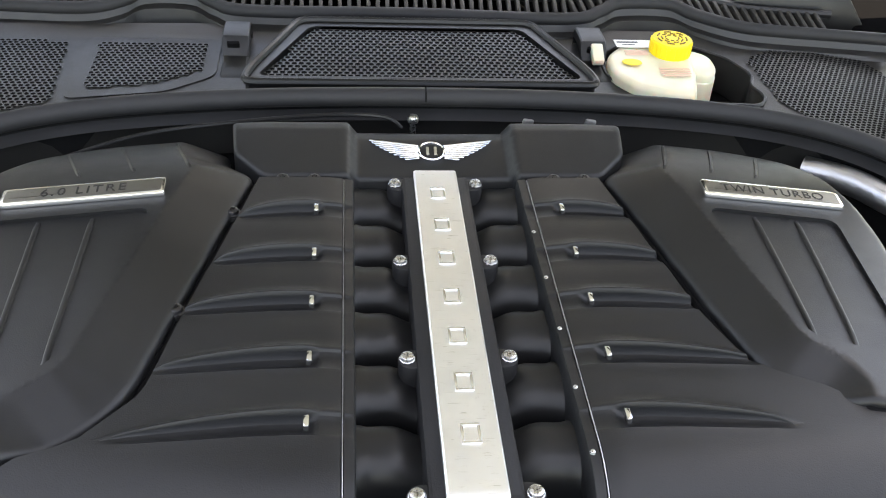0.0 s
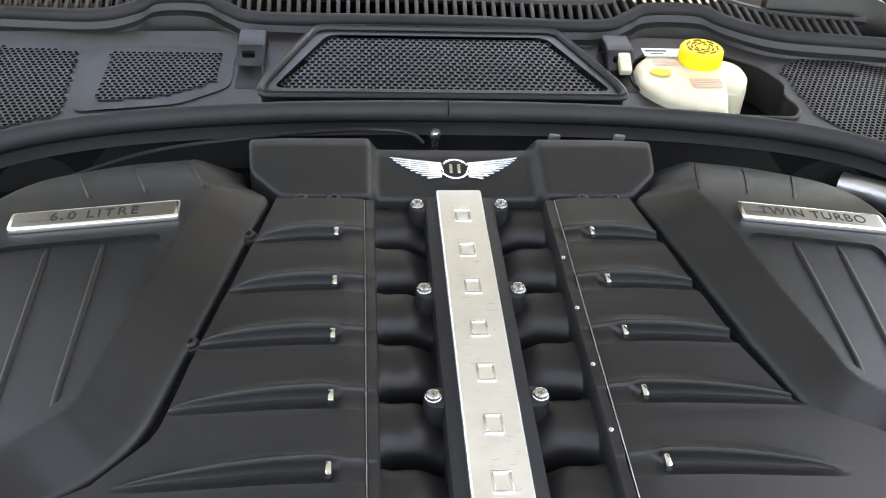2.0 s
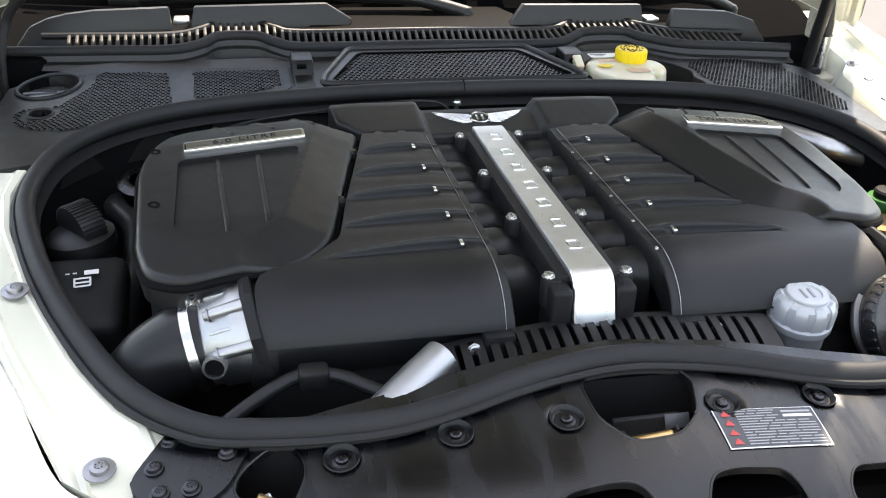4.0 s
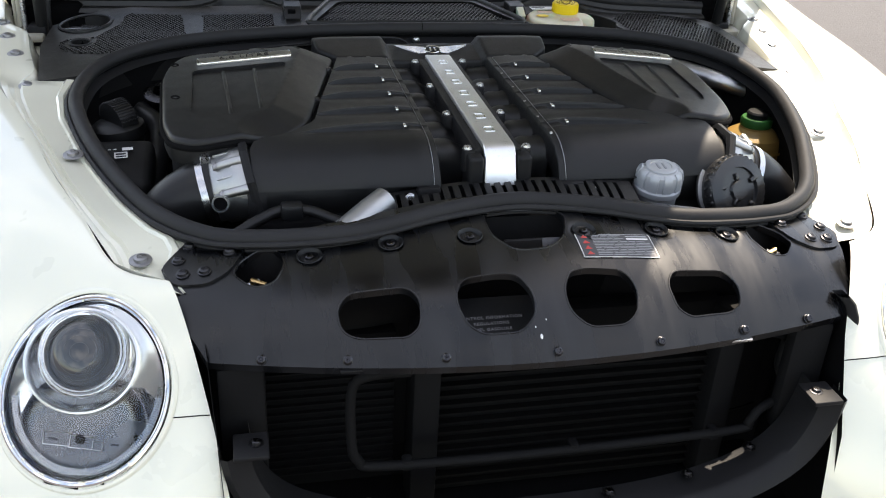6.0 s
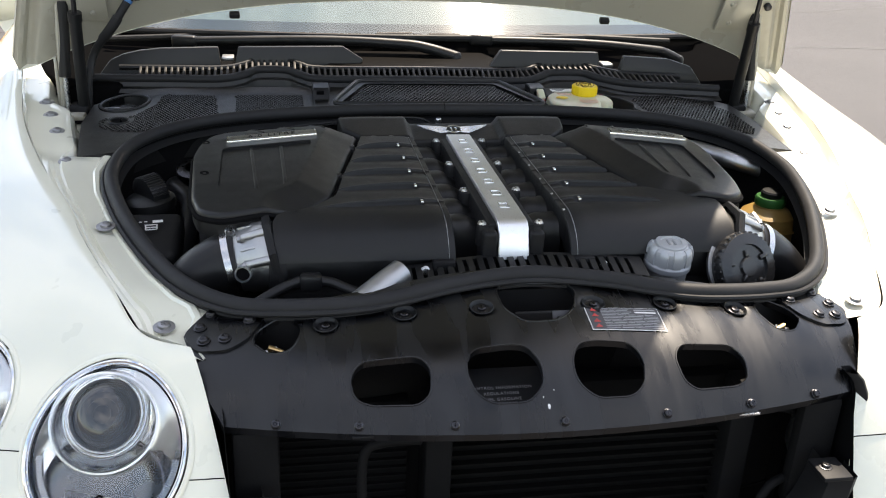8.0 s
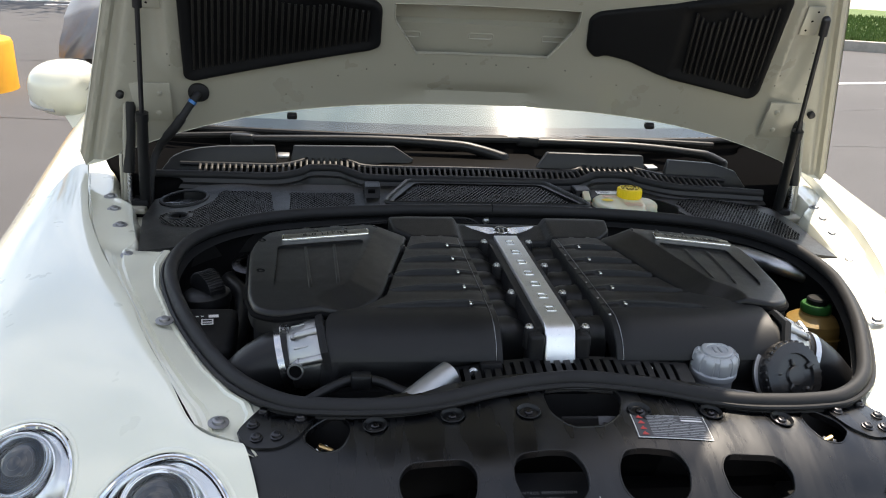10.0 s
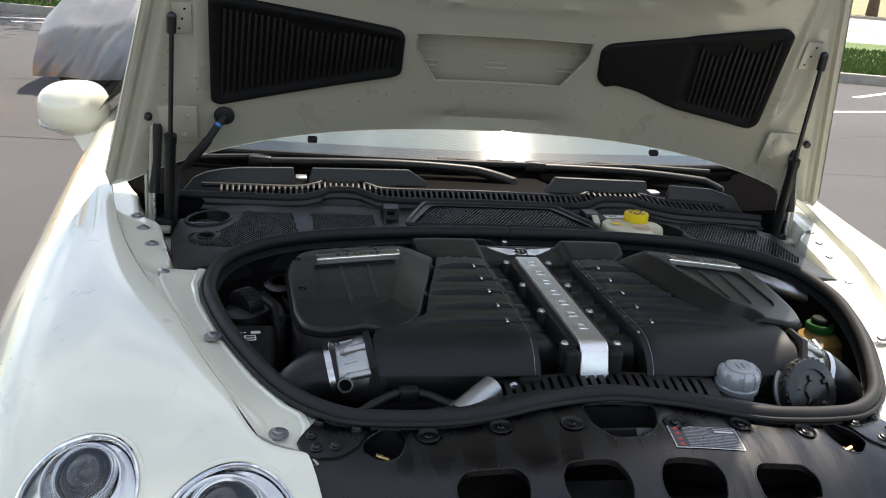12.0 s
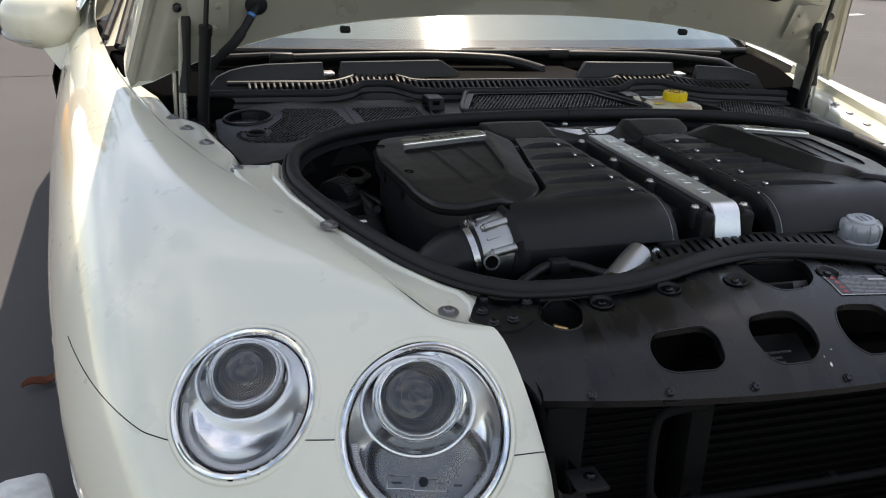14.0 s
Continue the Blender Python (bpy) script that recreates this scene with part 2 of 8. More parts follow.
def tube(path, r, seg=12, closed=False, bm=None, flat=1.0, caps=True):
    """A tube along a path; r may be one radius or one for each point."""
    bm = bm or bmesh.new()
    P = [Vector(p) for p in path]
    n = len(P)
    R = [r] * n if isinstance(r, (int, float)) else list(r)
    up = Vector((0, 0, 1))
    rings = []
    side = None
    for i in range(n):
        a = P[i - 1] if (i or closed) else P[i]
        b = P[(i + 1) % n] if (i < n - 1 or closed) else P[i]
        d = (b - a).normalized()
        if side is None:
            side = d.cross(up if abs(d.z) < 0.9 else Vector((1, 0, 0))).normalized()
        else:
            side = (side - d * side.dot(d)).normalized()
        nrm = side.cross(d).normalized()
        rings.append([bm.verts.new(P[i] + side * math.cos(2 * math.pi * k / seg) * R[i] + nrm * math.sin(2 * math.pi * k / seg) * R[i] * flat) for k in range(seg)])
    for i in range(n if closed else n - 1):
        A, B = rings[i], rings[(i + 1) % n]
        for k in range(seg):
            bm.faces.new((A[k], A[(k + 1) % seg], B[(k + 1) % seg], B[k]))
    if caps and not closed:
        bm.faces.new(list(reversed(rings[0])))
        bm.faces.new(rings[-1])
    bmesh.ops.recalc_face_normals(bm, faces=bm.faces)
    return bm


def revolve(profile, seg=32, m=None, bm=None):
    """A turned body from (radius, height) pairs round the z axis."""
    bm = bm or bmesh.new()
    m = m or Matrix()
    rings = []
    for r, z in profile:
        if r < 1e-6:
            rings.append([bm.verts.new(m @ Vector((0, 0, z)))])
        else:
            rings.append([bm.verts.new(m @ Vector((r * math.cos(2 * math.pi * k / seg), r * math.sin(2 * math.pi * k / seg), z))) for k in range(seg)])
    for A, B in zip(rings, rings[1:]):
        for k in range(seg):
            a0, a1 = A[k % len(A)], A[(k + 1) % len(A)]
            b0, b1 = B[k % len(B)], B[(k + 1) % len(B)]
            some = [v for i, v in enumerate((a0, a1, b1, b0)) if v not in (a0, a1, b1, b0)[:i]]
            if len(some) > 2:
                bm.faces.new(some)
    bmesh.ops.recalc_face_normals(bm, faces=bm.faces)
    return bm


def block(sx, sy, sz, m=None, bevel=0.002, seg=2, bm=None):
    out = bmesh.new()
    bmesh.ops.create_cube(out, size=1.0)
    bmesh.ops.scale(out, vec=(sx, sy, sz), verts=out.verts)
    if bevel:
        bmesh.ops.bevel(out, geom=out.edges[:], offset=bevel, segments=seg, affect="EDGES", profile=0.5)
    if m is not None:
        bmesh.ops.transform(out, matrix=m, verts=out.verts)
    return joined(bm, out)


def joined(bm, other):
    """Adds other to bm (or gives other, where there is none)."""
    if bm is None:
        return other
    me = bpy.data.meshes.new("joint")
    other.to_mesh(me)
    other.free()
    bm.from_mesh(me)
    bpy.data.meshes.remove(me)
    return bm


def prism(outline, z0, z1, bevel=0.0, m=None, seg=2):
    """An upright slab over an outline."""
    bm = bmesh.new()
    vs = [bm.verts.new((x, y, z0)) for x, y in outline]
    f = bm.faces.new(vs)
    got = bmesh.ops.extrude_face_region(bm, geom=[f])
    tops = [v for v in got["geom"] if isinstance(v, bmesh.types.BMVert)]
    for v in tops:
        v.co.z = z1
    bmesh.ops.recalc_face_normals(bm, faces=bm.faces)
    if bevel:
        es = [e for e in bm.edges if all(abs(v.co.z - z1) < 1e-7 for v in e.verts)]
        bmesh.ops.bevel(bm, geom=es, offset=bevel, segments=seg, affect="EDGES", profile=0.5)
    if m is not None:
        bmesh.ops.transform(bm, matrix=m, verts=bm.verts)
    return bm


def loft(rows, closed=False):
    """A skin over rows of points."""
    bm = bmesh.new()
    R = [[bm.verts.new(p) for p in row] for row in rows]
    for A, B in zip(R, R[1:]):
        for k in range(len(A) if closed else len(A) - 1):
            bm.faces.new((A[k], A[(k + 1) % len(A)], B[(k + 1) % len(A)], B[k]))
    bmesh.ops.recalc_face_normals(bm, faces=bm.faces)
    return bm


def thicken(bm, d):
    """Gives a skin thickness d, to its back."""
    bmesh.ops.solidify(bm, geom=bm.faces[:], thickness=d)
    return bm


def step01(a, b, x):
    t = max(0.0, min(1.0, (x - a) / (b - a)))
    return t * t * (3 - 2 * t)


def mesh_of(name, bm, material, smooth=40):
    """Mesh data to be shared by many pieces."""
    me = bpy.data.meshes.new(name)
    bm.normal_update()
    bm.to_mesh(me)
    bm.free()
    me.materials.append(material)
    if smooth:
        me.polygons.foreach_set("use_smooth", [True] * len(me.polygons))
        me.set_sharp_from_angle(angle=radians(smooth))
    return me


# ---- ground and surroundings ----
def asphalt():
    m = Mat("asphalt", (0.1, 0.1, 0.1), 0.85)
    big, fine, patch = m.noise(0.5, 5), m.noise(260, 3), m.noise(3.0, 6)
    tone = m.mix(m.ramp(big, ((0.3, 0.0), (0.7, 1.0))), (0.054, 0.052, 0.057), (0.084, 0.081, 0.086))
    tone = m.mix(m.ramp(fine, ((0.35, 0.7), (0.7, 0.0))), tone, (0.045, 0.043, 0.045))
    tone = m.mix(m.ramp(patch, ((0.62, 0.0), (0.78, 0.45))), tone, (0.06, 0.058, 0.058))
    m.set("Base Color", tone)
    m.bump(fine, 0.6, 0.004)
    return m.m


def earth(name, a, b, scale, rough=0.9, depth=0.01):
    m = Mat(name, a, rough)
    n = m.noise(scale, 6)
    m.set("Base Color", m.mix(m.ramp(n, ((0.35, 0.0), (0.68, 1.0))), a, b))
    m.bump(m.noise(scale * 6, 4), 0.6, depth)
    return m.m


ASPHALT = asphalt()
GRASS = earth("grass", (0.055, 0.11, 0.02), (0.12, 0.17, 0.045), 6)
CONCRETE = earth("concrete", (0.36, 0.33, 0.29), (0.27, 0.25, 0.22), 8, 0.85, 0.003)
ROAD = earth("road_concrete", (0.42, 0.38, 0.35), (0.36, 0.33, 0.31), 0.8, 0.9, 0.003)
LINE = earth("road_paint", (0.78, 0.78, 0.76), (0.6, 0.59, 0.57), 30, 0.7, 0.001)
YELLOW = earth("yellow_paint", (0.72, 0.33, 0.02), (0.6, 0.26, 0.015), 5, 0.6, 0.003)


def ground_plane():
    bm = bmesh.new()
    bmesh.ops.create_grid(bm, x_segments=8, y_segments=8, size=900)
    g = part("ground", bm, ASPHALT, None, "", 0)
    tagged(g, "grey worn asphalt of a parking lot", "ground", "", "structure")


ALONG, AWAY = Vector((0.952, -0.305, 0)), Vector((0.305, 0.952, 0))
KERB0 = Vector((9.0, 12.75, 0))


def strip(name, d0, d1, l0, l1, z0, z1, material, label, category, kind="structure", parent=None):
    """A long slab beside the lot: d across it from the kerb line, l along it."""
    P = [KERB0 + AWAY * d + ALONG * l for d, l in ((d0, l0), (d0, l1), (d1, l1), (d1, l0))]
    bm = prism([(p.x, p.y) for p in P], z0, z1, 0.02 if z1 - z0 > 0.08 and d1 - d0 < 1 else 0)
    ob = part(name, bm, material, parent, "", 30)
    return tagged(ob, label, category, "", kind)


def lawn_blades(d0, d1, l0, l1, z, n, seed):
    rng = random.Random(seed)
    verts, faces = [], []
    for _ in range(n):
        p = KERB0 + AWAY * (d0 + (d1 - d0) * rng.random() ** 1.6) + ALONG * rng.uniform(l0, l1)
        a, h = rng.uniform(0, math.pi), rng.uniform(0.03, 0.09)
        w = Vector((math.cos(a), math.sin(a), 0)) * 0.025
        lean = Vector((rng.uniform(-0.03, 0.03), rng.uniform(-0.03, 0.03), h))
        k = len(verts)
        verts += [tuple(p + Vector((0, 0, z)) - w), tuple(p + Vector((0, 0, z)) + w), tuple(p + Vector((0, 0, z)) + lean)]
        faces.append((k, k + 1, k + 2))
    me = bpy.data.meshes.new("lawn_grass")
    me.from_pydata(verts, [], faces)
    me.materials.append(GRASS)
    tagged(new("lawn_grass", me), "short green grass on the verge", "grass", "", "stuff")


def surroundings():
    strip("kerb", 0.0, 0.16, -60, 60, 0.0, 0.15, CONCRETE, "pale concrete kerb along the lot", "kerb")
    strip("verge", 0.16, 10.5, -60, 60, 0.0, 0.14, GRASS, "green mown grass verge beside the lot", "lawn")
    lawn_blades(0.2, 7.0, -6, 8, 0.14, 26000, 3)
    lawn_blades(0.2, 5.0, -24, -8, 0.14, 14000, 4)
    strip("road", 10.7, 42, -200, 200, 0.0, 0.012, ROAD, "pale concrete road beyond the verge", "road")
    strip("road_line", 22.6, 22.9, -200, 200, 0.012, 0.018, YELLOW, "faded yellow centre line", "road marking")
    strip("far_kerb", 42, 42.4, -200, 200, 0.0, 0.15, CONCRETE, "far concrete kerb of the road", "kerb")
    strip("far_verge", 42.4, 300, -400, 400, 0.0, 0.12, DRYGRASS, "dry grass beyond the road", "lawn")
    for (x0, y0), (x1, y1) in (((7.2, 11.1), (8.95, 12.4)), ((5.2, 9.3), (8.6, 10.29)), ((-5.6, 15.86), (-4.0, 16.4)), ((-4.6, 15.45), (-3.4, 15.85))):
        a, b = Vector((x0, y0, 0)), Vector((x1, y1, 0))
        n = Vector((-(b - a).y, (b - a).x, 0)).normalized() * 0.05
        bm = prism([(p.x, p.y) for p in (a - n, b - n, b + n, a + n)], 0.0, 0.004)
        tagged(part("parking_line", bm, LINE, None, "", 0), "worn white parking line on the asphalt", "parking line", "", "structure")
    for pts in ([(3.0, 7.4), (4.4, 7.5), (5.6, 7.9), (8.0, 8.1)], [(2.6, 5.6), (3.6, 5.9), (4.8, 5.8)], [(-5.5, 9.2), (-3.4, 9.0), (-1.0, 9.3)], [(-4.5, 6.4), (-2.0, 6.1), (-1.0, 6.2)]):
        line = spline([(x, y, 0.002) for x, y in pts], 8)
        rng = random.Random(2)
        rows = [[p + Vector((0, rng.uniform(-0.012, 0.0), 0)), p + Vector((0, rng.uniform(0.004, 0.02), 0))] for p in line]
        tagged(part("tar_seam", loft(rows), TAR, None, "", 0), "dark tar filled crack in the asphalt", "crack", "", "structure")
    # rocks and trunks beyond the road
    rng = random.Random(5)
    for k in range(16):
        t = thing("boulder", "pale rough boulder on the island beyond the road", "rock", "boulders")
        bm = bmesh.new()
        bmesh.ops.create_icosphere(bm, subdivisions=2, radius=1.0)
        for v in bm.verts:
            v.co *= 0.8 + 0.35 * noise.noise(v.co * 1.4 + Vector((k, 0, 0)))
        p = KERB0 + AWAY * (44 + rng.uniform(0, 4)) + ALONG * rng.uniform(18, 34)
        q = rng.uniform(0.5, 1.0)
        bmesh.ops.transform(bm, matrix=Matrix.Translation((p.x, p.y, 0.12 + q * 0.3)) @ Matrix.Diagonal((q * 1.3, q, q * 0.6, 1)), verts=bm.verts)
        part("stone", bm, CONCRETE, t)
    for d, l, r in ((0.85, -14.65, 0.1), (46.5, 12.0, 0.3), (47.5, 30.0, 0.28)):
        t = thing("tree", "tree with a brown trunk beyond the lot", "tree", "trees")
        p = KERB0 + AWAY * d + ALONG * l + Vector((0, 0, 0.12))
        part("trunk", tube([p, p + Vector((0.05, 0, 1.2)), p + Vector((-0.05, 0.1, 2.6))], (r * 1.2, r, r * 0.8), 12), BARK, t)
        for k in range(5):
            a = k * 1.26
            part("limb", tube([p + Vector((0, 0, 2.3)), p + Vector((math.cos(a) * 0.8, math.sin(a) * 0.8, 3.4)), p + Vector((math.cos(a) * 1.6, math.sin(a) * 1.6, 4.4))], (r * 0.5, r * 0.35, r * 0.15), 8), BARK, t)
        verts, faces = [], []
        rl = random.Random(11)
        for _ in range(2600):
            c = Vector((rl.gauss(0, 1.1), rl.gauss(0, 1.1), rl.gauss(4.6, 0.8)))
            n = Vector((rl.gauss(0, 1), rl.gauss(0, 1), rl.gauss(0, 1))).normalized() * 0.14
            m = n.orthogonal().normalized() * 0.08
            i = len(verts)
            verts += [tuple(p + c - n), tuple(p + c + m), tuple(p + c + n), tuple(p + c - m)]
            faces.append((i, i + 1, i + 2, i + 3))
        me = bpy.data.meshes.new("crown")
        me.from_pydata(verts, [], faces)
        me.materials.append(LEAF)
        c = new("crown", me)
        c.parent = t


DRYGRASS = earth("dry_grass", (0.30, 0.24, 0.15), (0.17, 0.19, 0.07), 0.4)
TAR = plain("tar", (0.03, 0.03, 0.031), 0.6)
BARK = earth("bark", (0.14, 0.09, 0.06), (0.09, 0.06, 0.04), 9)
LEAF = earth("leaves", (0.06, 0.10, 0.025), (0.09, 0.14, 0.04), 4)
ground_plane()
surroundings()


def light_pole_base():
    t = thing("pole_base", "yellow painted concrete pole base with a striped post", "bollard")
    c = Vector((-3.16, 7.32, 0))
    part("base", revolve([(0.47, 0), (0.465, 0.03), (0.445, 0.36), (0.43, 0.388), (0.40, 0.395), (0, 0.395)], 40, Matrix.Translation(c)), YELLOW, t, "chipped yellow concrete drum")
    part("foot", block(0.52, 0.52, 0.085, Matrix.Translation(c + Vector((0.04, 0, 0.436))), 0.015), YELLOW, t)
    part("post", block(0.2, 0.2, 2.4, Matrix.Translation(c + Vector((0.13, 0, 1.66))), 0.012), YELLOW, t)
    part("red_band", block(0.206, 0.206, 0.13, Matrix.Translation(c + Vector((0.13, 0, 0.80))), 0.006), REDBAND, t, "red painted band")
    for x in (-0.2, -0.06, 0.08, 0.2):
        part("patch", block(0.035, 0.012, 0.06, Matrix.Translation(c + Vector((x, -0.44 + 0.5 * x * x, 0.30))), 0.004), CONCRETE, t)


REDBAND = earth("red_paint", (0.42, 0.05, 0.03), (0.3, 0.04, 0.025), 6)
light_pole_base()


def covered_car():
    t = thing("covered_car", "parked car under a wrinkled silver grey cover", "car")
    x0, x1, y0, y1 = -2.62, 1.75, 8.2, 9.95
    def height(u):
        return float(np.interp(u, (0, 0.03, 0.10, 0.26, 0.36, 0.46, 0.70, 0.80, 0.93, 1.0), (0.66, 0.84, 0.92, 0.98, 1.22, 1.45, 1.42, 1.20, 0.98, 0.6)))
    def shoulder(u):
        return float(np.interp(u, (0, 0.06, 0.15, 0.36, 0.6, 0.85, 1.0), (0.52, 0.60, 0.63, 0.68, 0.74, 0.72, 0.5)))
    rows = []
    for i in range(241):
        u = i / 240
        h = height(u)
        x = x0 + (x1 - x0) * u + 0.07
        row = []
        for j in range(91):
            v = j / 90
            a = (v - 0.5) * 2
            s = math.copysign(abs(a) ** 0.9, a)
            # over the top between the shoulders, then hanging down the sides
            if abs(a) < 0.55:
                y, z = (y0 + y1) / 2 + a / 0.55 * 0.78, h - (h - shoulder(u)) * abs(a / 0.55) ** 2.4
            else:
                q = (abs(a) - 0.55) / 0.45
                y = (y0 + y1) / 2 + math.copysign(0.78 + 0.13 * math.sin(q * 1.7), a)
                z = shoulder(u) * (1 - q) + (0.15 - 0.13 * step01(0.2, 0.6, u)) * q
            p = Vector((x, y, z))
            hang = step01(0.5, 1.0, abs(a))
            # long folds that hang slantwise down the side and fade out over the top
            line = x - 0.5 * z + 0.16 * noise.noise(Vector((x * 1.1, z * 0.9, 5.0)))
            fold = 0.0
            for f, amp, ph in ((2.9, 0.16, 0.0), (6.7, 0.085, 1.3), (14.0, 0.04, 2.1)):
                fold += amp * (abs(math.sin(f * line + ph)) ** 0.7 - 0.6) * (0.75 + 0.9 * noise.noise(Vector((line * 1.7, z * 0.45, f))))
            p.y += math.copysign(fold * hang - 0.04 * hang, a)
            p.z -= 0.35 * fold * (1 - hang)
            p.z += 0.035 * noise.noise(Vector((x * 2.6 + y, y * 4.5 - x, 3.0))) * (1 - hang)
            # sharp folds that run down from the front corner
            front = math.exp(-(((x + 2.05) / 0.35) ** 2)) * step01(0.42, 0.62, abs(a))
            fold_at = (x - 0.75 * z + 0.12 * noise.noise(Vector((x * 2, z * 2, 1.0)))) * 19
            p.y += math.copysign(0.055 * front * (abs(math.sin(fold_at)) ** 0.5 - 0.6), a)
            p.x += 0.05 * noise.noise(Vector((x * 2, z * 3, 7.0)))
            row.append(p)
        rows.append(row)
    cov = loft(rows)
    bmesh.ops.holes_fill(cov, edges=[e for e in cov.edges if e.is_boundary and all(v.co.x < x0 + 0.2 for v in e.verts)])
    part("cover", cov, COVERCLOTH, t, "wrinkled silver grey cloth cover", 70)
    part("body", block(x1 - x0 - 0.9, 1.3, 0.4, Matrix.Translation(((x0 + x1) / 2, 9.07, 0.45)), 0.1), DARK, t)
    for x in (x0 + 0.46, x1 - 0.85):
        for y in (8.42, 9.75):
            w = part("wheel", revolve([(0.19, -0.1), (0.29, -0.1), (0.31, -0.06), (0.31, 0.06), (0.29, 0.1), (0.19, 0.1), (0.18, 0.05), (0, 0.05)], 36, Matrix.Translation((x, y, 0.31)) @ Matrix.Rotation(radians(90), 4, "X")), TAR, t, "black tyre")
            part("rim", revolve([(0.18, 0.09), (0.16, 0.06), (0.05, 0.08), (0, 0.08)], 24, Matrix.Translation((x, y, 0.31)) @ Matrix.Rotation(radians(90), 4, "X")), CONCRETE, w)


m_ = Mat("cover_cloth", (0.36, 0.38, 0.41), 0.36, 0.35)
m_.set("Base Color", m_.mix(m_.ramp(m_.noise(2.2, 5), ((0.35, 0.0), (0.7, 1.0))), (0.19, 0.20, 0.212), (0.25, 0.262, 0.272)))
m_.bump(m_.noise(14.0, 4, (1.0, 1.0, 0.5)), 0.3, 0.01)
COVERCLOTH = m_.m
# near-black without sheen, also the painted shade in holes and hollows
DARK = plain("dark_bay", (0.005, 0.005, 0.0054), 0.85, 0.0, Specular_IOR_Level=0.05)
covered_car()


def dead_leaf():
    t = thing("dead_leaf", "curled reddish brown dead leaf on the asphalt", "leaf")
    rows = []
    for i in range(13):
        u = i / 12
        w = 0.013 * math.sin(math.pi * u) ** 0.7 + 0.002
        c = Vector((-1.085 + 0.11 * u, 1.75 + 0.05 * u, 0.010 + 0.006 * math.sin(u * 9)))
        rows.append([c + Vector((0.1 * w, -w, 0.01)), c + Vector((0, -0.3 * w, 0.0)), c + Vector((0, 0.4 * w, 0.002)), c + Vector((-0.1 * w, w, 0.014))])
    part("blade", thicken(loft(rows), 0.001), earth("dead_leaf", (0.26, 0.09, 0.05), (0.16, 0.06, 0.035), 30), t)
    b = thing("parking_stop", "white painted concrete block on the ground beside the car", "parking stop")
    part("block", block(0.10, 0.26, 0.08, Matrix.Translation((-1.005, 1.12, 0.04)) @ Matrix.Rotation(radians(12), 4, "Z"), 0.02), LINE, b)
    p = thing("printed_card", "small white printed card lying on the asphalt", "card")
    part("card", block(0.12, 0.16, 0.006, Matrix.Translation((-1.15, 1.13, 0.004)) @ Matrix.Rotation(radians(8), 4, "Z"), 0.001), LINE, p)
    for k in range(4):
        part("print_bar", block(0.014, 0.09, 0.001, Matrix.Translation((-1.19 + 0.026 * k, 1.14, 0.0075)) @ Matrix.Rotation(radians(8), 4, "Z"), 0), TAR, p)


dead_leaf()


# ---- car body ----
from mathutils.bvhtree import BVHTree

EDGE = [(-0.397, 0.305, 0.784), (-0.452, 0.338, 0.787), (-0.494, 0.428, 0.803), (-0.54, 0.53, 0.818), (-0.58, 0.64, 0.828), (-0.622, 0.74, 0.834),
        (-0.66, 0.84, 0.838), (-0.71, 1.0, 0.846), (-0.75, 1.18, 0.855), (-0.79, 1.38, 0.868), (-0.82, 1.62, 0.885), (-0.85, 2.0, 0.90), (-0.86, 2.9, 0.91)]
BELT = [(-0.335, 0.15, 0.50), (-0.43, 0.125, 0.50), (-0.55, 0.135, 0.50), (-0.66, 0.17, 0.51), (-0.755, 0.25, 0.53), (-0.825, 0.375, 0.55),
        (-0.872, 0.56, 0.57), (-0.905, 0.85, 0.60), (-0.925, 1.14, 0.60), (-0.94, 1.42, 0.60), (-0.95, 1.70, 0.60), (-0.955, 2.1, 0.60), (-0.945, 2.9, 0.60)]
AXLE_Y, WHEEL_R = 0.84, 0.345


def along(points, u):
    """The smooth place at station u of a line of points."""
    k = max(0, min(int(u), len(points) - 2))
    t = u - k
    a, b, c, d = (Vector(points[max(0, min(len(points) - 1, k + i))]) for i in (-1, 0, 1, 2))
    return 0.5 * (2 * b + (c - a) * t + (2 * a - 5 * b + 4 * c - d) * t * t + (3 * b - 3 * c + d - a) * t ** 3)


def body_row(u, n=16, side=-1):
    """A line of the body skin from the bonnet's gutter over the wing to the sill."""
    E, B = along(EDGE, u), along(BELT, u)
    r = step01(1.5, 7.5, u)
    p1, p2 = 0.25 + 0.22 * r, 0.75 + 0.23 * r
    z1, z2 = E.z - 0.003 + 0.016 * r, B.z + (E.z - B.z) * (0.5 + 0.28 * r)
    C1, C2 = E.lerp(B, p1), E.lerp(B, p2)
    C1.z, C2.z = z1, z2
    row = []
    for i in range(n + 1):
        t = i / n
        row.append(E * (1 - t) ** 3 + C1 * 3 * t * (1 - t) ** 2 + C2 * 3 * t * t * (1 - t) + B * t ** 3)
    low = B.copy()
    tuck = (Vector((0, 1.0, 0)) - Vector((B.x, B.y, 0))).normalized() * 0.03
    for z in (0.47, 0.45, 0.43, 0.41, 0.39, 0.37, 0.35, 0.33, 0.31, 0.29, 0.27, 0.25, 0.23, 0.22):
        low = B + tuck * ((B.z - z) / 0.3)
        low.z = z
        row.append(low.copy())
    return [Vector((p.x * -side, p.y, p.z)) for p in row]


LAMPS = {-1: [], 1: []}
LAMP_WIDE, LAMP_TALL = 0.87, 0.95


def lamp_axes(N):
    """The lamp's own sideways and upward directions."""
    up = (Vector((0, 0, 1)) - N * N.z).normalized()
    return up.cross(N), up


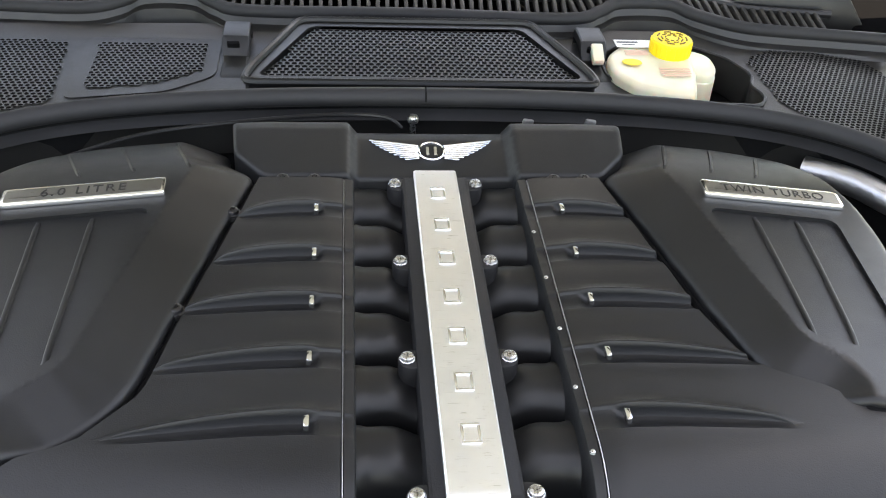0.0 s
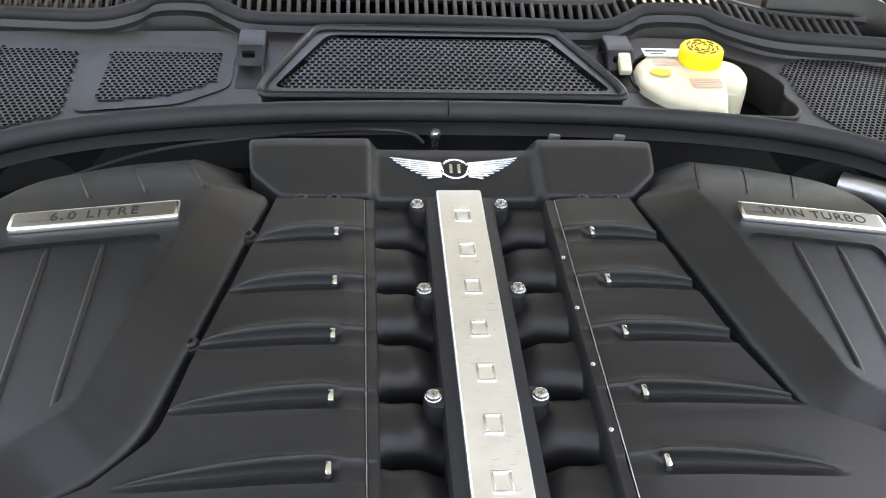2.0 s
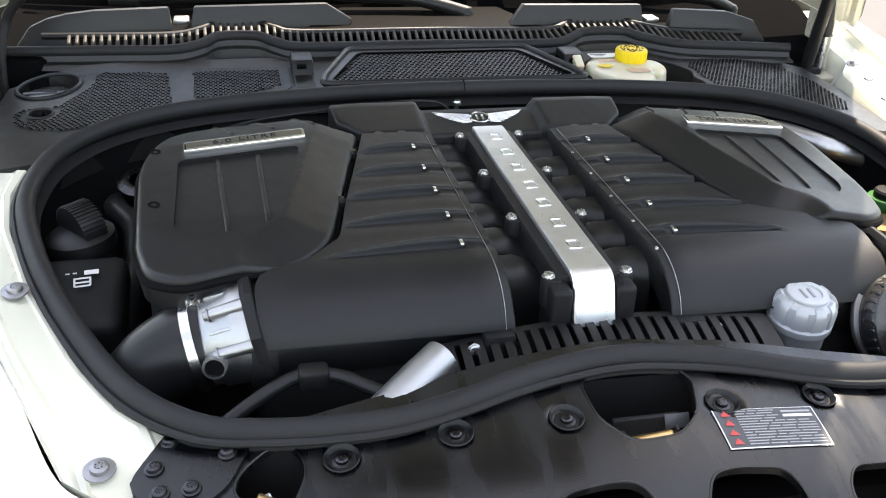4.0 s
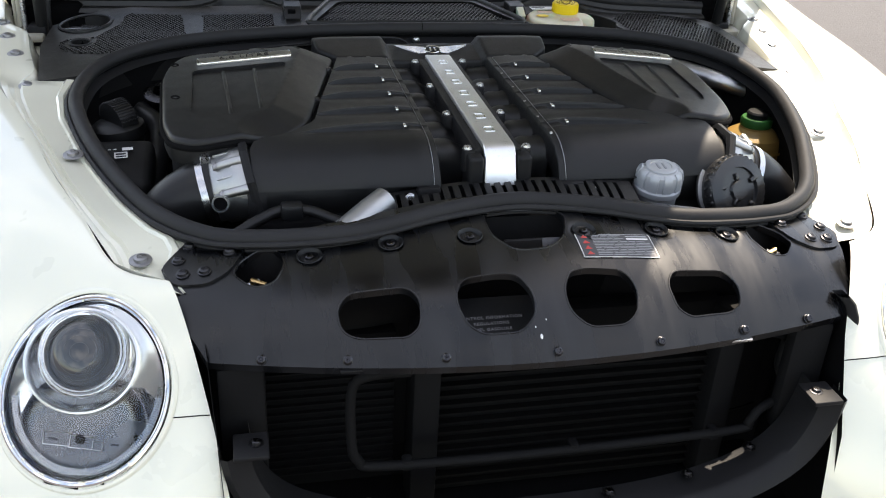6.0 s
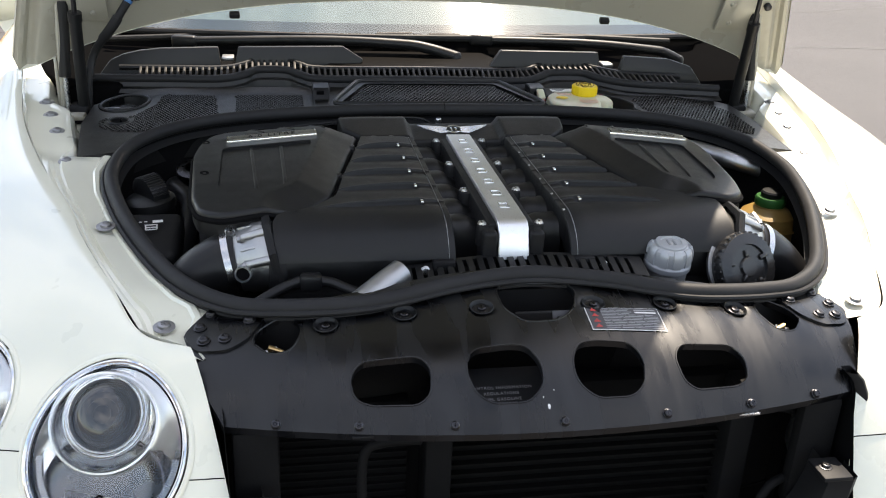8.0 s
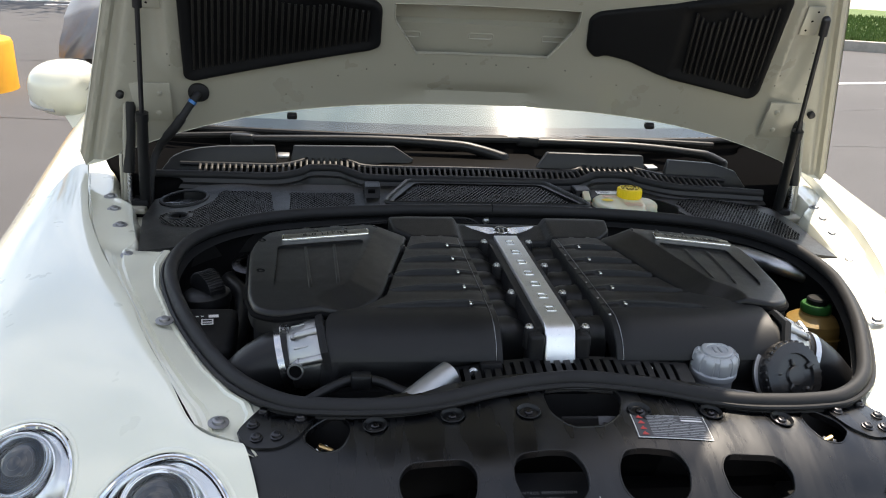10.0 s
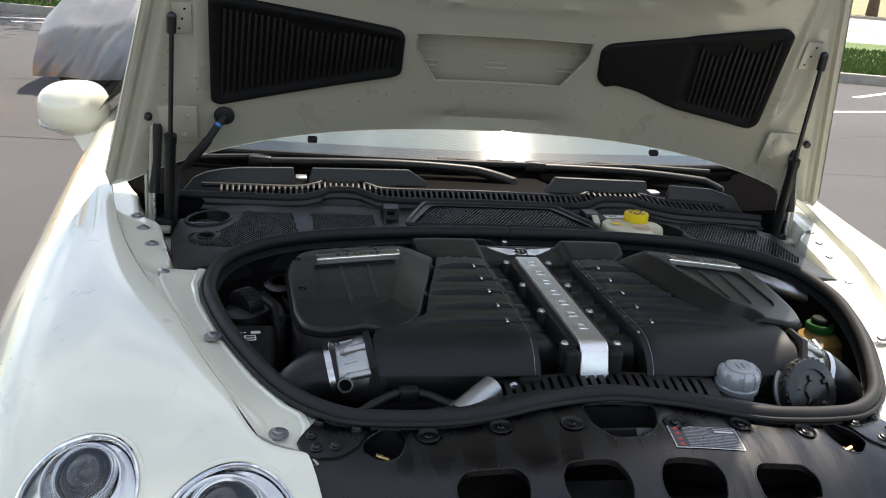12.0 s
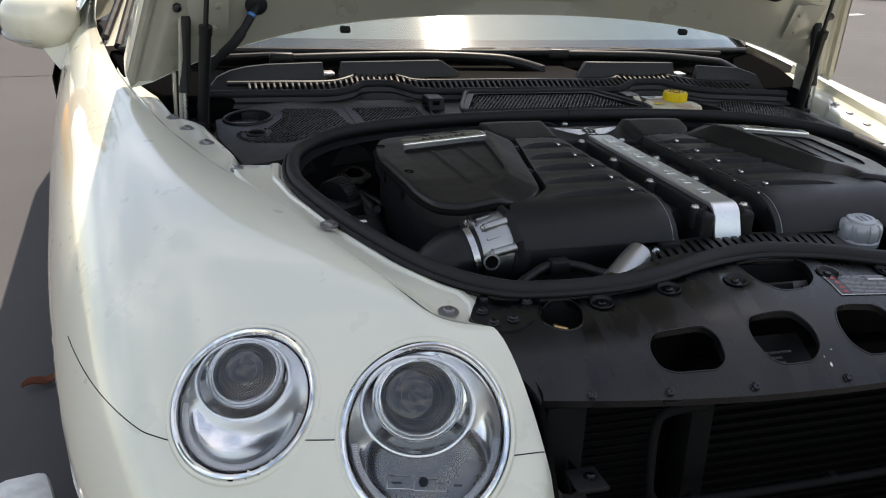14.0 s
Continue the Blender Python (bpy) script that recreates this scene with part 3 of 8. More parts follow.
def lamp_span(d, N):
    """How far from a lamp's centre, in the measure of its oval rim."""
    side, up = lamp_axes(N)
    return math.hypot(d.dot(side) / LAMP_WIDE, d.dot(up) / LAMP_TALL)


def set_lamps():
    """Lays the lamps on the body skin."""
    tree = BVHTree.FromBMesh(loft([body_row(i / 12, 40, -1) for i in range(12 * 8)]))
    places = [(s, Vector((x - 0.010 * (s + 1), y, z)), r) for s in (-1, 1) for x, y, z, r in ((-0.488, 0.248, 0.697, 0.099), (-0.680, 0.322, 0.7335, 0.0875))]
    for s, c, r in places:
        at = tree.find_nearest(c)[0]
        n = Vector((0, 0, 0))
        for k in range(24):
            d = Vector((math.cos(k * 0.8) * 0.6, -0.2, math.sin(k * 0.8) * 0.6)) * r * 1.2
            q = tree.find_nearest(at + d)[1]
            n += q if q.y < 0 else -q
        n.normalize()
        LAMPS[s].append((Vector((at.x * -s, at.y, at.z)), Vector((n.x * -s, n.y, n.z)), r))


set_lamps()
SKIN = {}


def wing(side, parent):
    stations = [i / 24 for i in range(24 * (len(EDGE) - 1) + 1)]
    bm = loft([body_row(u, 56, side) for u in stations])
    SKIN[side] = BVHTree.FromBMesh(bm)
    # the openings of the lamps
    gone = []
    for C, N, R in LAMPS[side]:
        for f in bm.faces:
            d = f.calc_center_median() - C
            h = d.dot(N)
            if abs(h) < 0.08 and lamp_span(d, N) < R + 0.0015:
                gone.append(f)
    bmesh.ops.delete(bm, geom=list(set(gone)), context="FACES")
    # the wheel arch
    arch, hub = 0.345, 0.285
    dead = [f for f in bm.faces if math.hypot(f.calc_center_median().y - AXLE_Y, f.calc_center_median().z - hub) < arch and abs(f.calc_center_median().x) > 0.75]
    bmesh.ops.delete(bm, geom=dead, context="FACES")
    for v in bm.verts:
        r = math.hypot(v.co.y - AXLE_Y, v.co.z - hub)
        if abs(r - arch) < 0.03 and abs(v.co.x) > 0.75 and any(e.is_boundary for e in v.link_edges):
            v.co.y, v.co.z = AXLE_Y + (v.co.y - AXLE_Y) * arch / r, hub + (v.co.z - hub) * arch / r
    bmesh.ops.recalc_face_normals(bm, faces=bm.faces)
    if sum(f.normal.z for f in bm.faces) < 0:
        bmesh.ops.reverse_faces(bm, faces=bm.faces)
    return part("wing", bm, PEARL, parent, "", 60)


def wing_point(u, z, side):
    """The place on the body skin at station u and height z."""
    row = body_row(u, 120, side)
    for a, b in zip(row[20:], row[21:]):
        if a.z >= z >= b.z:
            return a.lerp(b, (a.z - z) / max(1e-6, a.z - b.z))
    return row[60]


car = thing("car", "cream white luxury coupe with its bonnet standing open", "car")
for s in (-1, 1):
    wing(s, car)
    us = np.linspace(0.02, 6.1, 80)
    run = []
    for u, z in list(zip(us, np.interp(us, (0, 1, 2, 3, 3.9, 4.6, 5.4, 6.1), (0.674, 0.678, 0.686, 0.68, 0.664, 0.660, 0.668, 0.675)))) + [(None, 0)]:
        p = wing_point(u, z, s) if u is not None else None
        blocked = p is None or any(lamp_span(p - C, N) < R + 0.004 for C, N, R in LAMPS[s])
        if not blocked:
            run.append(p)
        else:
            if len(run) > 2:
                part("panel_gap", tube(spline(run, 2), 0.0007, 6), DARK, car, "dark panel gap")
            run = []
# ---- fasteners ----
def bolt_mesh(name, r, h, material, washer=1.0, socket=True):
    """A domed bolt head on a washer, with a star socket."""
    prof = [(r * washer, 0), (r * washer, h * 0.25), (r * 1.02, h * 0.34), (r, h * 0.45), (r * 0.93, h * 0.85), (r * 0.72, h)]
    if socket:
        prof += [(r * 0.46, h), (r * 0.40, h * 0.45), (0, h * 0.4)]
    else:
        prof += [(0, h * 1.05)]
    bm = revolve(prof, 18)
    if socket:
        for k in range(3):
            a = k * math.pi / 3
            block(r * 1.25, r * 0.2, h * 0.5, Matrix.Translation((0, 0, h * 0.72)) @ Matrix.Rotation(a, 4, "Z"), 0, 1, bm)
    return mesh_of(name, bm, material, 35)


BOLT_SILVER = bolt_mesh("bolt", 0.0053, 0.0042, STEEL, 1.12)
PIN = bolt_mesh("pin", 0.0019, 0.002, STEEL, 1.1, False)
BOLT_BLACK = bolt_mesh("bolt", 0.0058, 0.005, BLACKBOLT, 1.3)
BOLT_WING = bolt_mesh("bolt", 0.0075, 0.006, GREYBOLT, 1.65)
BOLT_SMALL = bolt_mesh("bolt", 0.0046, 0.005, GREYBOLT, 1.35)


def up_at(lift, x, y, e=0.003):
    """The pose of something that lies on a lifted sheet at (x, y)."""
    n = Vector((-(lift(x + e, y) - lift(x - e, y)) / (2 * e), -(lift(x, y + e) - lift(x, y - e)) / (2 * e), 1)).normalized()
    return Matrix.Translation((x, y, lift(x, y))) @ n.to_track_quat("Z", "Y").to_matrix().to_4x4()


# ---- engine ----
RIB_Y = (0.802, 0.737, 0.675, 0.612, 0.549)
RIB_END = (0.171, 0.185, 0.203, 0.214, 0.219)
CLIP_X = 0.1095


def manifold_lift(x, y):
    x = abs(x)
    z = 0.851 + 0.003 * step01(0.076, 0.1, x)
    if y < 0.53:
        q = min(0.999, (0.53 - y) / 0.071)
        z -= 0.056 * (1 - math.sqrt(1 - q * q))
    return z


def manifold_edge(y, s):
    """The outer edge of the manifold, which runs along the filter cover and widens to the front duct."""
    if s < 0:
        line = ((0.455, 0.300), (0.468, 0.306), (0.50, 0.308), (0.522, 0.300), (0.532, 0.272), (0.546, 0.246), (0.565, 0.231), (0.585, 0.222), (0.60, 0.219), (0.667, 0.206), (0.786, 0.179), (0.86, 0.163))
    else:
        line = ((0.455, 0.300), (0.468, 0.306), (0.545, 0.308), (0.565, 0.292), (0.576, 0.262), (0.590, 0.234), (0.605, 0.217), (0.62, 0.209), (0.654, 0.197), (0.786, 0.170), (0.86, 0.155))
    return float(np.interp(y, [p[0] for p in line], [p[1] for p in line]))


# across each rib: how far from its crest, and how high (crest, steep wall, scoop, lip)
RIB_SHAPE = ((0.012, 0.0), (0.0062, 0.0005), (0.0036, 0.0022), (0.0020, 0.0033), (0.0009, 0.0033), (0.0001, 0.0022), (-0.0005, -0.0010), (-0.0012, -0.0046), (-0.0030, -0.0070), (-0.0062, -0.0078), (-0.0105, -0.0066), (-0.0150, -0.0040), (-0.0182, -0.0018), (-0.0194, -0.0004), (-0.0202, 0.0008), (-0.0225, 0.0002))


def manifold_body(s):
    """Rows that follow the ribs, so that their crests stay sharp."""
    rows = [(0.855, None, 0.0), (0.848, None, 0.0), (0.838, None, 0.0), (0.829, None, 0.0)]
    for k, yi in enumerate(RIB_Y):
        rows += [(yi + d + 0.009, k, h) for d, h in RIB_SHAPE]
        if k < 4:
            a, b = yi - 0.0145, RIB_Y[k + 1] + 0.021
            rows += [(a + (b - a) * f, None, 0.0006 * math.sin(math.pi * f)) for f in (0.2, 0.4, 0.6, 0.8)]
    rows += [(y, None, 0.0) for y in (0.525, 0.516, 0.51, 0.504, 0.495, 0.487, 0.48, 0.4745, 0.470, 0.4665, 0.4638, 0.4618, 0.4605)]
    grid = []
    for y0, k, h in rows:
        xe = manifold_edge(y0, s)
        xs = [0.0765, 0.0765, 0.0778, 0.080, 0.0843, 0.0855, 0.0867, 0.092, 0.1, 0.1028, 0.1072, 0.113]
        xs += [0.118 + (xe - 0.004 - 0.118) * f / 26 for f in range(27)] + [xe - 0.0012, xe, xe]
        line = []
        for i, x in enumerate(xs):
            y, add = y0, h
            if k is not None:
                end = RIB_END[k]
                run = 0.28 + 0.72 * step01(0.1035, 0.1105, x)
                q = min(1.0, max(0.0, (x - 0.11) / (end - 0.11)))
                tip = math.sqrt(max(0.0, 1 - q ** (1.9 if k >= 3 else 3.2)))
                lip = RIB_Y[k] - 0.0125
                y = lip + (y0 - lip) * (0.2 + 0.8 * tip) - 0.003 * step01(0.125, end, x)
                add = h * run * (0.25 + 0.75 * step01(0.080, 0.0875, x)) * tip
            z = manifold_lift(x, y) + add - 0.0022 * (i == 5)
            z -= {0: 0.035, 1: 0.0022, len(xs) - 3: 0.0, len(xs) - 2: 0.0038, len(xs) - 1: 0.055}.get(i, 0.0)
            if i >= 12:
                # the outer edge belongs to the place where the row really lies
                x = 0.113 + (x - 0.113) * (manifold_edge(y, s) - 0.113) / (xe - 0.113)
            line.append(Vector((s * x, y, z)))
        grid.append(line)
    back = [Vector((p.x, p.y, p.z - 0.04)) for p in grid[0]]
    bm = loft([back] + grid)
    bmesh.ops.recalc_face_normals(bm, faces=bm.faces)
    if sum(f.normal.z * f.calc_area() for f in bm.faces) < 0:
        bmesh.ops.reverse_faces(bm, faces=bm.faces)
    return bm


def manifold(s):
    t = thing("intake_manifold", "black moulded plastic engine intake manifold with ribs and metal clips", "engine", "intake manifolds of the engine")
    part("body", manifold_body(s), PLASTIC, t, "", 32)
    # belly of the front duct
    part("duct", tube([(s * 0.10, 0.53, 0.785), (s * 0.2, 0.525, 0.785), (s * 0.28, 0.515, 0.79), (s * 0.317, 0.507, 0.793)], (0.05, 0.05, 0.047, 0.044), 24), PLASTIC, t)
    part("collar", tube([(s * 0.298, 0.51, 0.793), (s * 0.310, 0.508, 0.793), (s * 0.318, 0.507, 0.793)], (0.051, 0.052, 0.05), 28), PLASTIC_MATT, t)
    # the pale seam line
    front = [(s * 0.0855, 0.4601, z) for z in (0.795, 0.785, 0.768)]
    part("seam", tube([(s * 0.0855, y, manifold_lift(0.0855, y) + 0.0002) for y in np.linspace(0.853, 0.462, 64)] + front, 0.0004, 5), GREYBOLT, t, "thin pale metal seam line")
    for yi in RIB_Y:
        bm = block(0.0042, 0.0105, 0.006, None, 0.0012)
        part("clip", bm, CHROME, t, "small bright metal clip").matrix_local = Matrix.Translation((s * CLIP_X, yi - 0.001, manifold_lift(CLIP_X, yi) + 0.001))
    # front foot with its bolt
    foot = block(0.03, 0.016, 0.05, Matrix.Translation((s * 0.093, 0.4585, 0.785)), 0.004)
    part("foot", foot, PLASTIC_MATT, t)
    share("bolt", BOLT_SILVER, t, Matrix.Translation((s * 0.118, 0.449, 0.80)) @ Matrix.Rotation(radians(80), 4, "X"))
    for yi in (0.77, 0.706, 0.643, 0.58, 0.52) if s > 0 else ():
        share("pin", PIN, t, Matrix.Translation((s * 0.0795, yi, 0.8505)))
    return t


def runner_rows(s, yc):
    """Cross sections of one rounded runner, from the centre base out to the manifold's flange."""
    rows = []
    for f in np.linspace(0, 1, 13):
        x = 0.026 + 0.0525 * f
        half = 0.0272 + 0.0016 * step01(0.80, 0.92, f) - 0.0012 * math.sin(math.pi * f)
        top = 0.8225 + 0.0105 * step01(0.0, 0.55, f) + 0.0016 * step01(0.80, 0.90, f)
        row = []
        for k in range(25):
            a = math.pi * k / 24
            c, q = math.cos(a), math.sin(a)
            row.append(Vector((s * x, yc + 0.003 * math.sin(math.pi * f) + half * math.copysign(abs(c) ** 0.75, c), top - 0.034 * (1 - q ** 0.62))))
        rows.append([row[0] - Vector((0, 0, 0.03))] + row + [row[-1] - Vector((0, 0, 0.03))])
    return rows


def runners(s):
    t = thing("intake_runners", "row of six rounded black plastic intake runners", "engine", "intake runners of the engine")
    for k in range(6):
        part("runner", loft(runner_rows(s, 0.5475 + k * 0.0612)), PLASTIC_SOFT, t, "", 50)
    return t


def centre_bar():
    t = thing("centre_trim", "brushed aluminium trim bar with raised marks on a black bolted base", "engine trim")
    # black base with bolt lugs
    pts = [(-0.0315, 0.870), (-0.0315, 0.488), (0.0315, 0.488), (0.0315, 0.870)]
    part("base", prism(rounded(pts, 0.004), 0.74, 0.8455, 0.003), PLASTIC_MATT, t)
    part("front_block", prism([(-0.024, 0.5065), (-0.024, 0.4850), (0.024, 0.4850), (0.024, 0.5065)], 0.74, 0.8400), PLASTIC_MATT, t)
    part("front_foot", prism([(-0.022, 0.486), (-0.022, 0.4695), (0.022, 0.4695), (0.022, 0.486)], 0.74, 0.818), PLASTIC_MATT, t)
    for s in (-1, 1):
        cheek = [(s * 0.0212, 0.5065), (s * 0.0212, 0.4655), (s * 0.0410, 0.4655), (s * 0.0410, 0.5065)]
        part("cheek", prism(rounded(cheek if s > 0 else cheek[::-1], 0.007, 5), 0.74, 0.8420, 0.006, None, 4), PLASTIC_MATT, t)
    for y in (0.859, 0.739, 0.6205, 0.4935):
        for s in (-1, 1):
            lug = [(s * 0.028, y - 0.011), (s * 0.042, y - 0.009), (s * 0.046, y), (s * 0.042, y + 0.009), (s * 0.028, y + 0.011)]
            part("lug", prism(rounded(lug if s > 0 else lug[::-1], 0.006), 0.815, 0.8435, 0.0015), PLASTIC_MATT, t)
            share("bolt", BOLT_SILVER, t, Matrix.Translation((s * 0.0383, y, 0.8432)))
    # the bar: a wide strip that bends down at its front end
    line = [(0.8745, 0.845), (0.8738, 0.849), (0.871, 0.8515)] + [(y, 0.852) for y in np.linspace(0.865, 0.492, 18)]
    line += [(0.492 - 0.022 * math.sin(a), 0.83 + 0.022 * math.cos(a)) for a in np.linspace(0.15, 1.25, 8)] + [(0.4635, 0.815), (0.461, 0.806)]
    rows = []
    for i, (y, z) in enumerate(line):
        b = Vector(line[min(i + 1, len(line) - 1)]) - Vector(line[max(i - 1, 0)])
        n = Vector((b.y, -b.x)).normalized()
        if n.y < 0 and i < 5:
            n = Vector((0.6, 0.8))
        w = 0.0202 if i > 2 else 0.0188 + 0.0007 * i
        rows.append([(x, y + n.x * d, z + n.y * d) for x, d in ((-w, -0.006), (-w, -0.0012), (-w + 0.0012, 0), (-w / 3, 0), (w / 3, 0), (w - 0.0012, 0), (w, -0.0012), (w, -0.006))])
    part("bar", loft(rows), BRUSHED, t, "brushed silver aluminium strip", 30)
    # seven plain raised marks
    for y in (0.831, 0.781, 0.733, 0.683, 0.636, 0.587, 0.538):
        bm = block(0.0135, 0.0020, 0.0014, Matrix.Translation((0, 0.0080, 0)), 0.0004)
        block(0.0135, 0.0020, 0.0014, Matrix.Translation((0, -0.0080, 0)), 0.0004, 2, bm)
        for x in (-0.0058, 0.0058):
            block(0.0020, 0.0142, 0.0014, Matrix.Translation((x, 0, 0)), 0.0004, 2, bm)
        part("mark", bm, CHROME, t, "raised polished mark").matrix_local = Matrix.Translation((0, y, 0.8523))
    return t


def rear_lift(x, y):
    """Two raised end blocks with a level top and a long front slope, and a lower middle between them."""
    x = abs(x)
    z = 0.8625 - 0.17 * max(0.0, 0.931 - y)
    z -= 0.0125 * (1 - step01(0.0715, 0.0835, x))
    z -= 0.05 * max(0.0, x - 0.16)
    z -= 0.003 * step01(0.941, 0.951, y)
    return z


def rear_cover():
    t = thing("rear_engine_cover", "black moulded plastic engine cover with a silver winged emblem", "engine cover")
    out = [(-0.196, 0.951), (-0.190, 0.897), (-0.161, 0.863), (-0.0785, 0.864), (-0.0755, 0.874), (0.0755, 0.874), (0.0785, 0.864), (0.161, 0.863), (0.190, 0.897), (0.196, 0.951)]
    crisp = [(s * x, y) for s in (-1, 1) for y in np.linspace(0.878, 0.946, 20) for x in (0.0715, 0.0735, 0.0785, 0.0805)]
    crisp += [(x, y) for x in np.linspace(-0.185, 0.185, 80) for y in (0.9285, 0.931, 0.9335, 0.9445)]
    part("body", sheet(rounded(out, 0.008, 3), rear_lift, 0.005, skirt=0.06, edge=0.0045, extra=crisp), PLASTIC, t)
    for s in (-1, 1):
        share("bolt", BOLT_BLACK, t, Matrix.Translation((s * 0.142, 0.8585, 0.848)))
        share("bolt", BOLT_BLACK, t, Matrix.Translation((s * 0.113, 0.8585, 0.848)))
    # the emblem, a plain winged shape: a dark disc in a silver ring between two fans of feathers
    m = up_at(rear_lift, 0, 0.9115) @ Matrix.Translation((0, 0, 0.0006))
    em = revolve([(0.0128, 0), (0.0128, 0.0022), (0.0118, 0.003), (0.0106, 0.0022), (0.0106, 0)], 32, Matrix.Diagonal((1.08, 1.1, 1, 1)))
    part("emblem_ring", em, CHROME, t, "polished silver ring").matrix_local = m
    part("emblem_disc", revolve([(0.0108, 0), (0.0108, 0.0012), (0, 0.0016)], 32, Matrix.Diagonal((1.08, 1.1, 1, 1))), PLASTIC_SOFT, t, "glossy black disc").matrix_local = m
    bars = block(0.003, 0.0125, 0.001, Matrix.Translation((-0.0038, 0, 0.0018)), 0.0003)
    block(0.003, 0.0125, 0.001, Matrix.Translation((0.0038, 0, 0.0018)), 0.0003, 2, bars)
    part("emblem_mark", bars, CHROME, t).matrix_local = m
    for s in (-1, 1):
        wing_ = part("emblem_wing", prism([(s * 0.0125, 0.009), (s * 0.0125, -0.0095), (s * 0.024, -0.0105), (s * 0.058, 0.0155)][::-s], 0, 0.0006), STEEL, t, "silver wing of fine feathers")
        wing_.matrix_local = m
        for k in range(9):
            f = k / 8
            x0, x1 = 0.0125, 0.0595 - 0.034 * f ** 1.3
            y0, y1 = 0.0085 - 0.0175 * f, 0.0165 - 0.0275 * f
            feather = [(s * x0, y0 - 0.0009), (s * x1, y1 - 0.0012), (s * (x1 + 0.0015), y1), (s * x1, y1 + 0.001), (s * x0, y0 + 0.0009)]
            part("feather", prism(feather if s > 0 else feather[::-1], 0.0004, 0.0018 - 0.0001 * k, 0.0004, None, 1), CHROME, wing_)
        for k in range(5):
            x = 0.018 + k * 0.0075
            part("quill", block(0.0011, 0.012 - 0.0012 * k, 0.0012, Matrix.Translation((s * x, 0.004 + 0.0022 * k, 0.0006)), 0, 1), CHROME, wing_)
    return t


COVER = [(0.199, 0.944), (0.195, 0.893), (0.167, 0.861), (0.184, 0.790), (0.213, 0.655), (0.229, 0.583), (0.246, 0.556), (0.272, 0.536), (0.307, 0.520), (0.37, 0.508), (0.40, 0.528),
         (0.411, 0.575), (0.419, 0.75), (0.414, 0.80), (0.396, 0.855), (0.37, 0.89), (0.30, 0.93)]
RECESS = [(0.378, 0.772), (0.377, 0.60), (0.364, 0.578), (0.290, 0.590), (0.268, 0.625), (0.2565, 0.70), (0.245, 0.778)]


LID_RIM = [(0.199, 0.95), (0.195, 0.893), (0.167, 0.861), (0.184, 0.790), (0.213, 0.655), (0.229, 0.583), (0.246, 0.556), (0.272, 0.536)]


def cover_lift(x, y):
    x = abs(x)
    z = 0.8735 - 0.08 * max(0.0, x - 0.235)
    # the band that slopes down to the engine's middle, with a clear crease
    d = distance((x, y), LID_RIM, False)
    z -= 0.44 * max(0.0, 0.046 - d)
    z -= 1.9 * max(0.0, y - 0.825) ** 2 + 0.05 * max(0.0, y - 0.82)
    z -= 0.045 * max(0.0, 0.62 - y)
    return z


def fold(x, y, s):
    """The cover on the far side is narrower than its twin: base plan to its own plan."""
    if s < 0:
        return x, y
    k = 0.8 + 0.12 * min(1.0, max(0.0, (y - 0.55) / 0.30))
    return (0.2208 + (x - 0.23) * k if x > 0.23 else x * 0.96), (0.70 - (0.70 - y) * 0.82 if y < 0.70 else y)


def unfold(x, y, s):
    if s < 0:
        return x, y
    y = 0.70 - (0.70 - y) / 0.82 if y < 0.70 else y
    k = 0.8 + 0.12 * min(1.0, max(0.0, (y - 0.55) / 0.30))
    return (0.23 + (x - 0.2208) / k if x > 0.2208 else x / 0.96), y


def side_lift(x, y):
    s = 1 if x > 0 else -1
    return cover_lift(*unfold(abs(x), y, s))


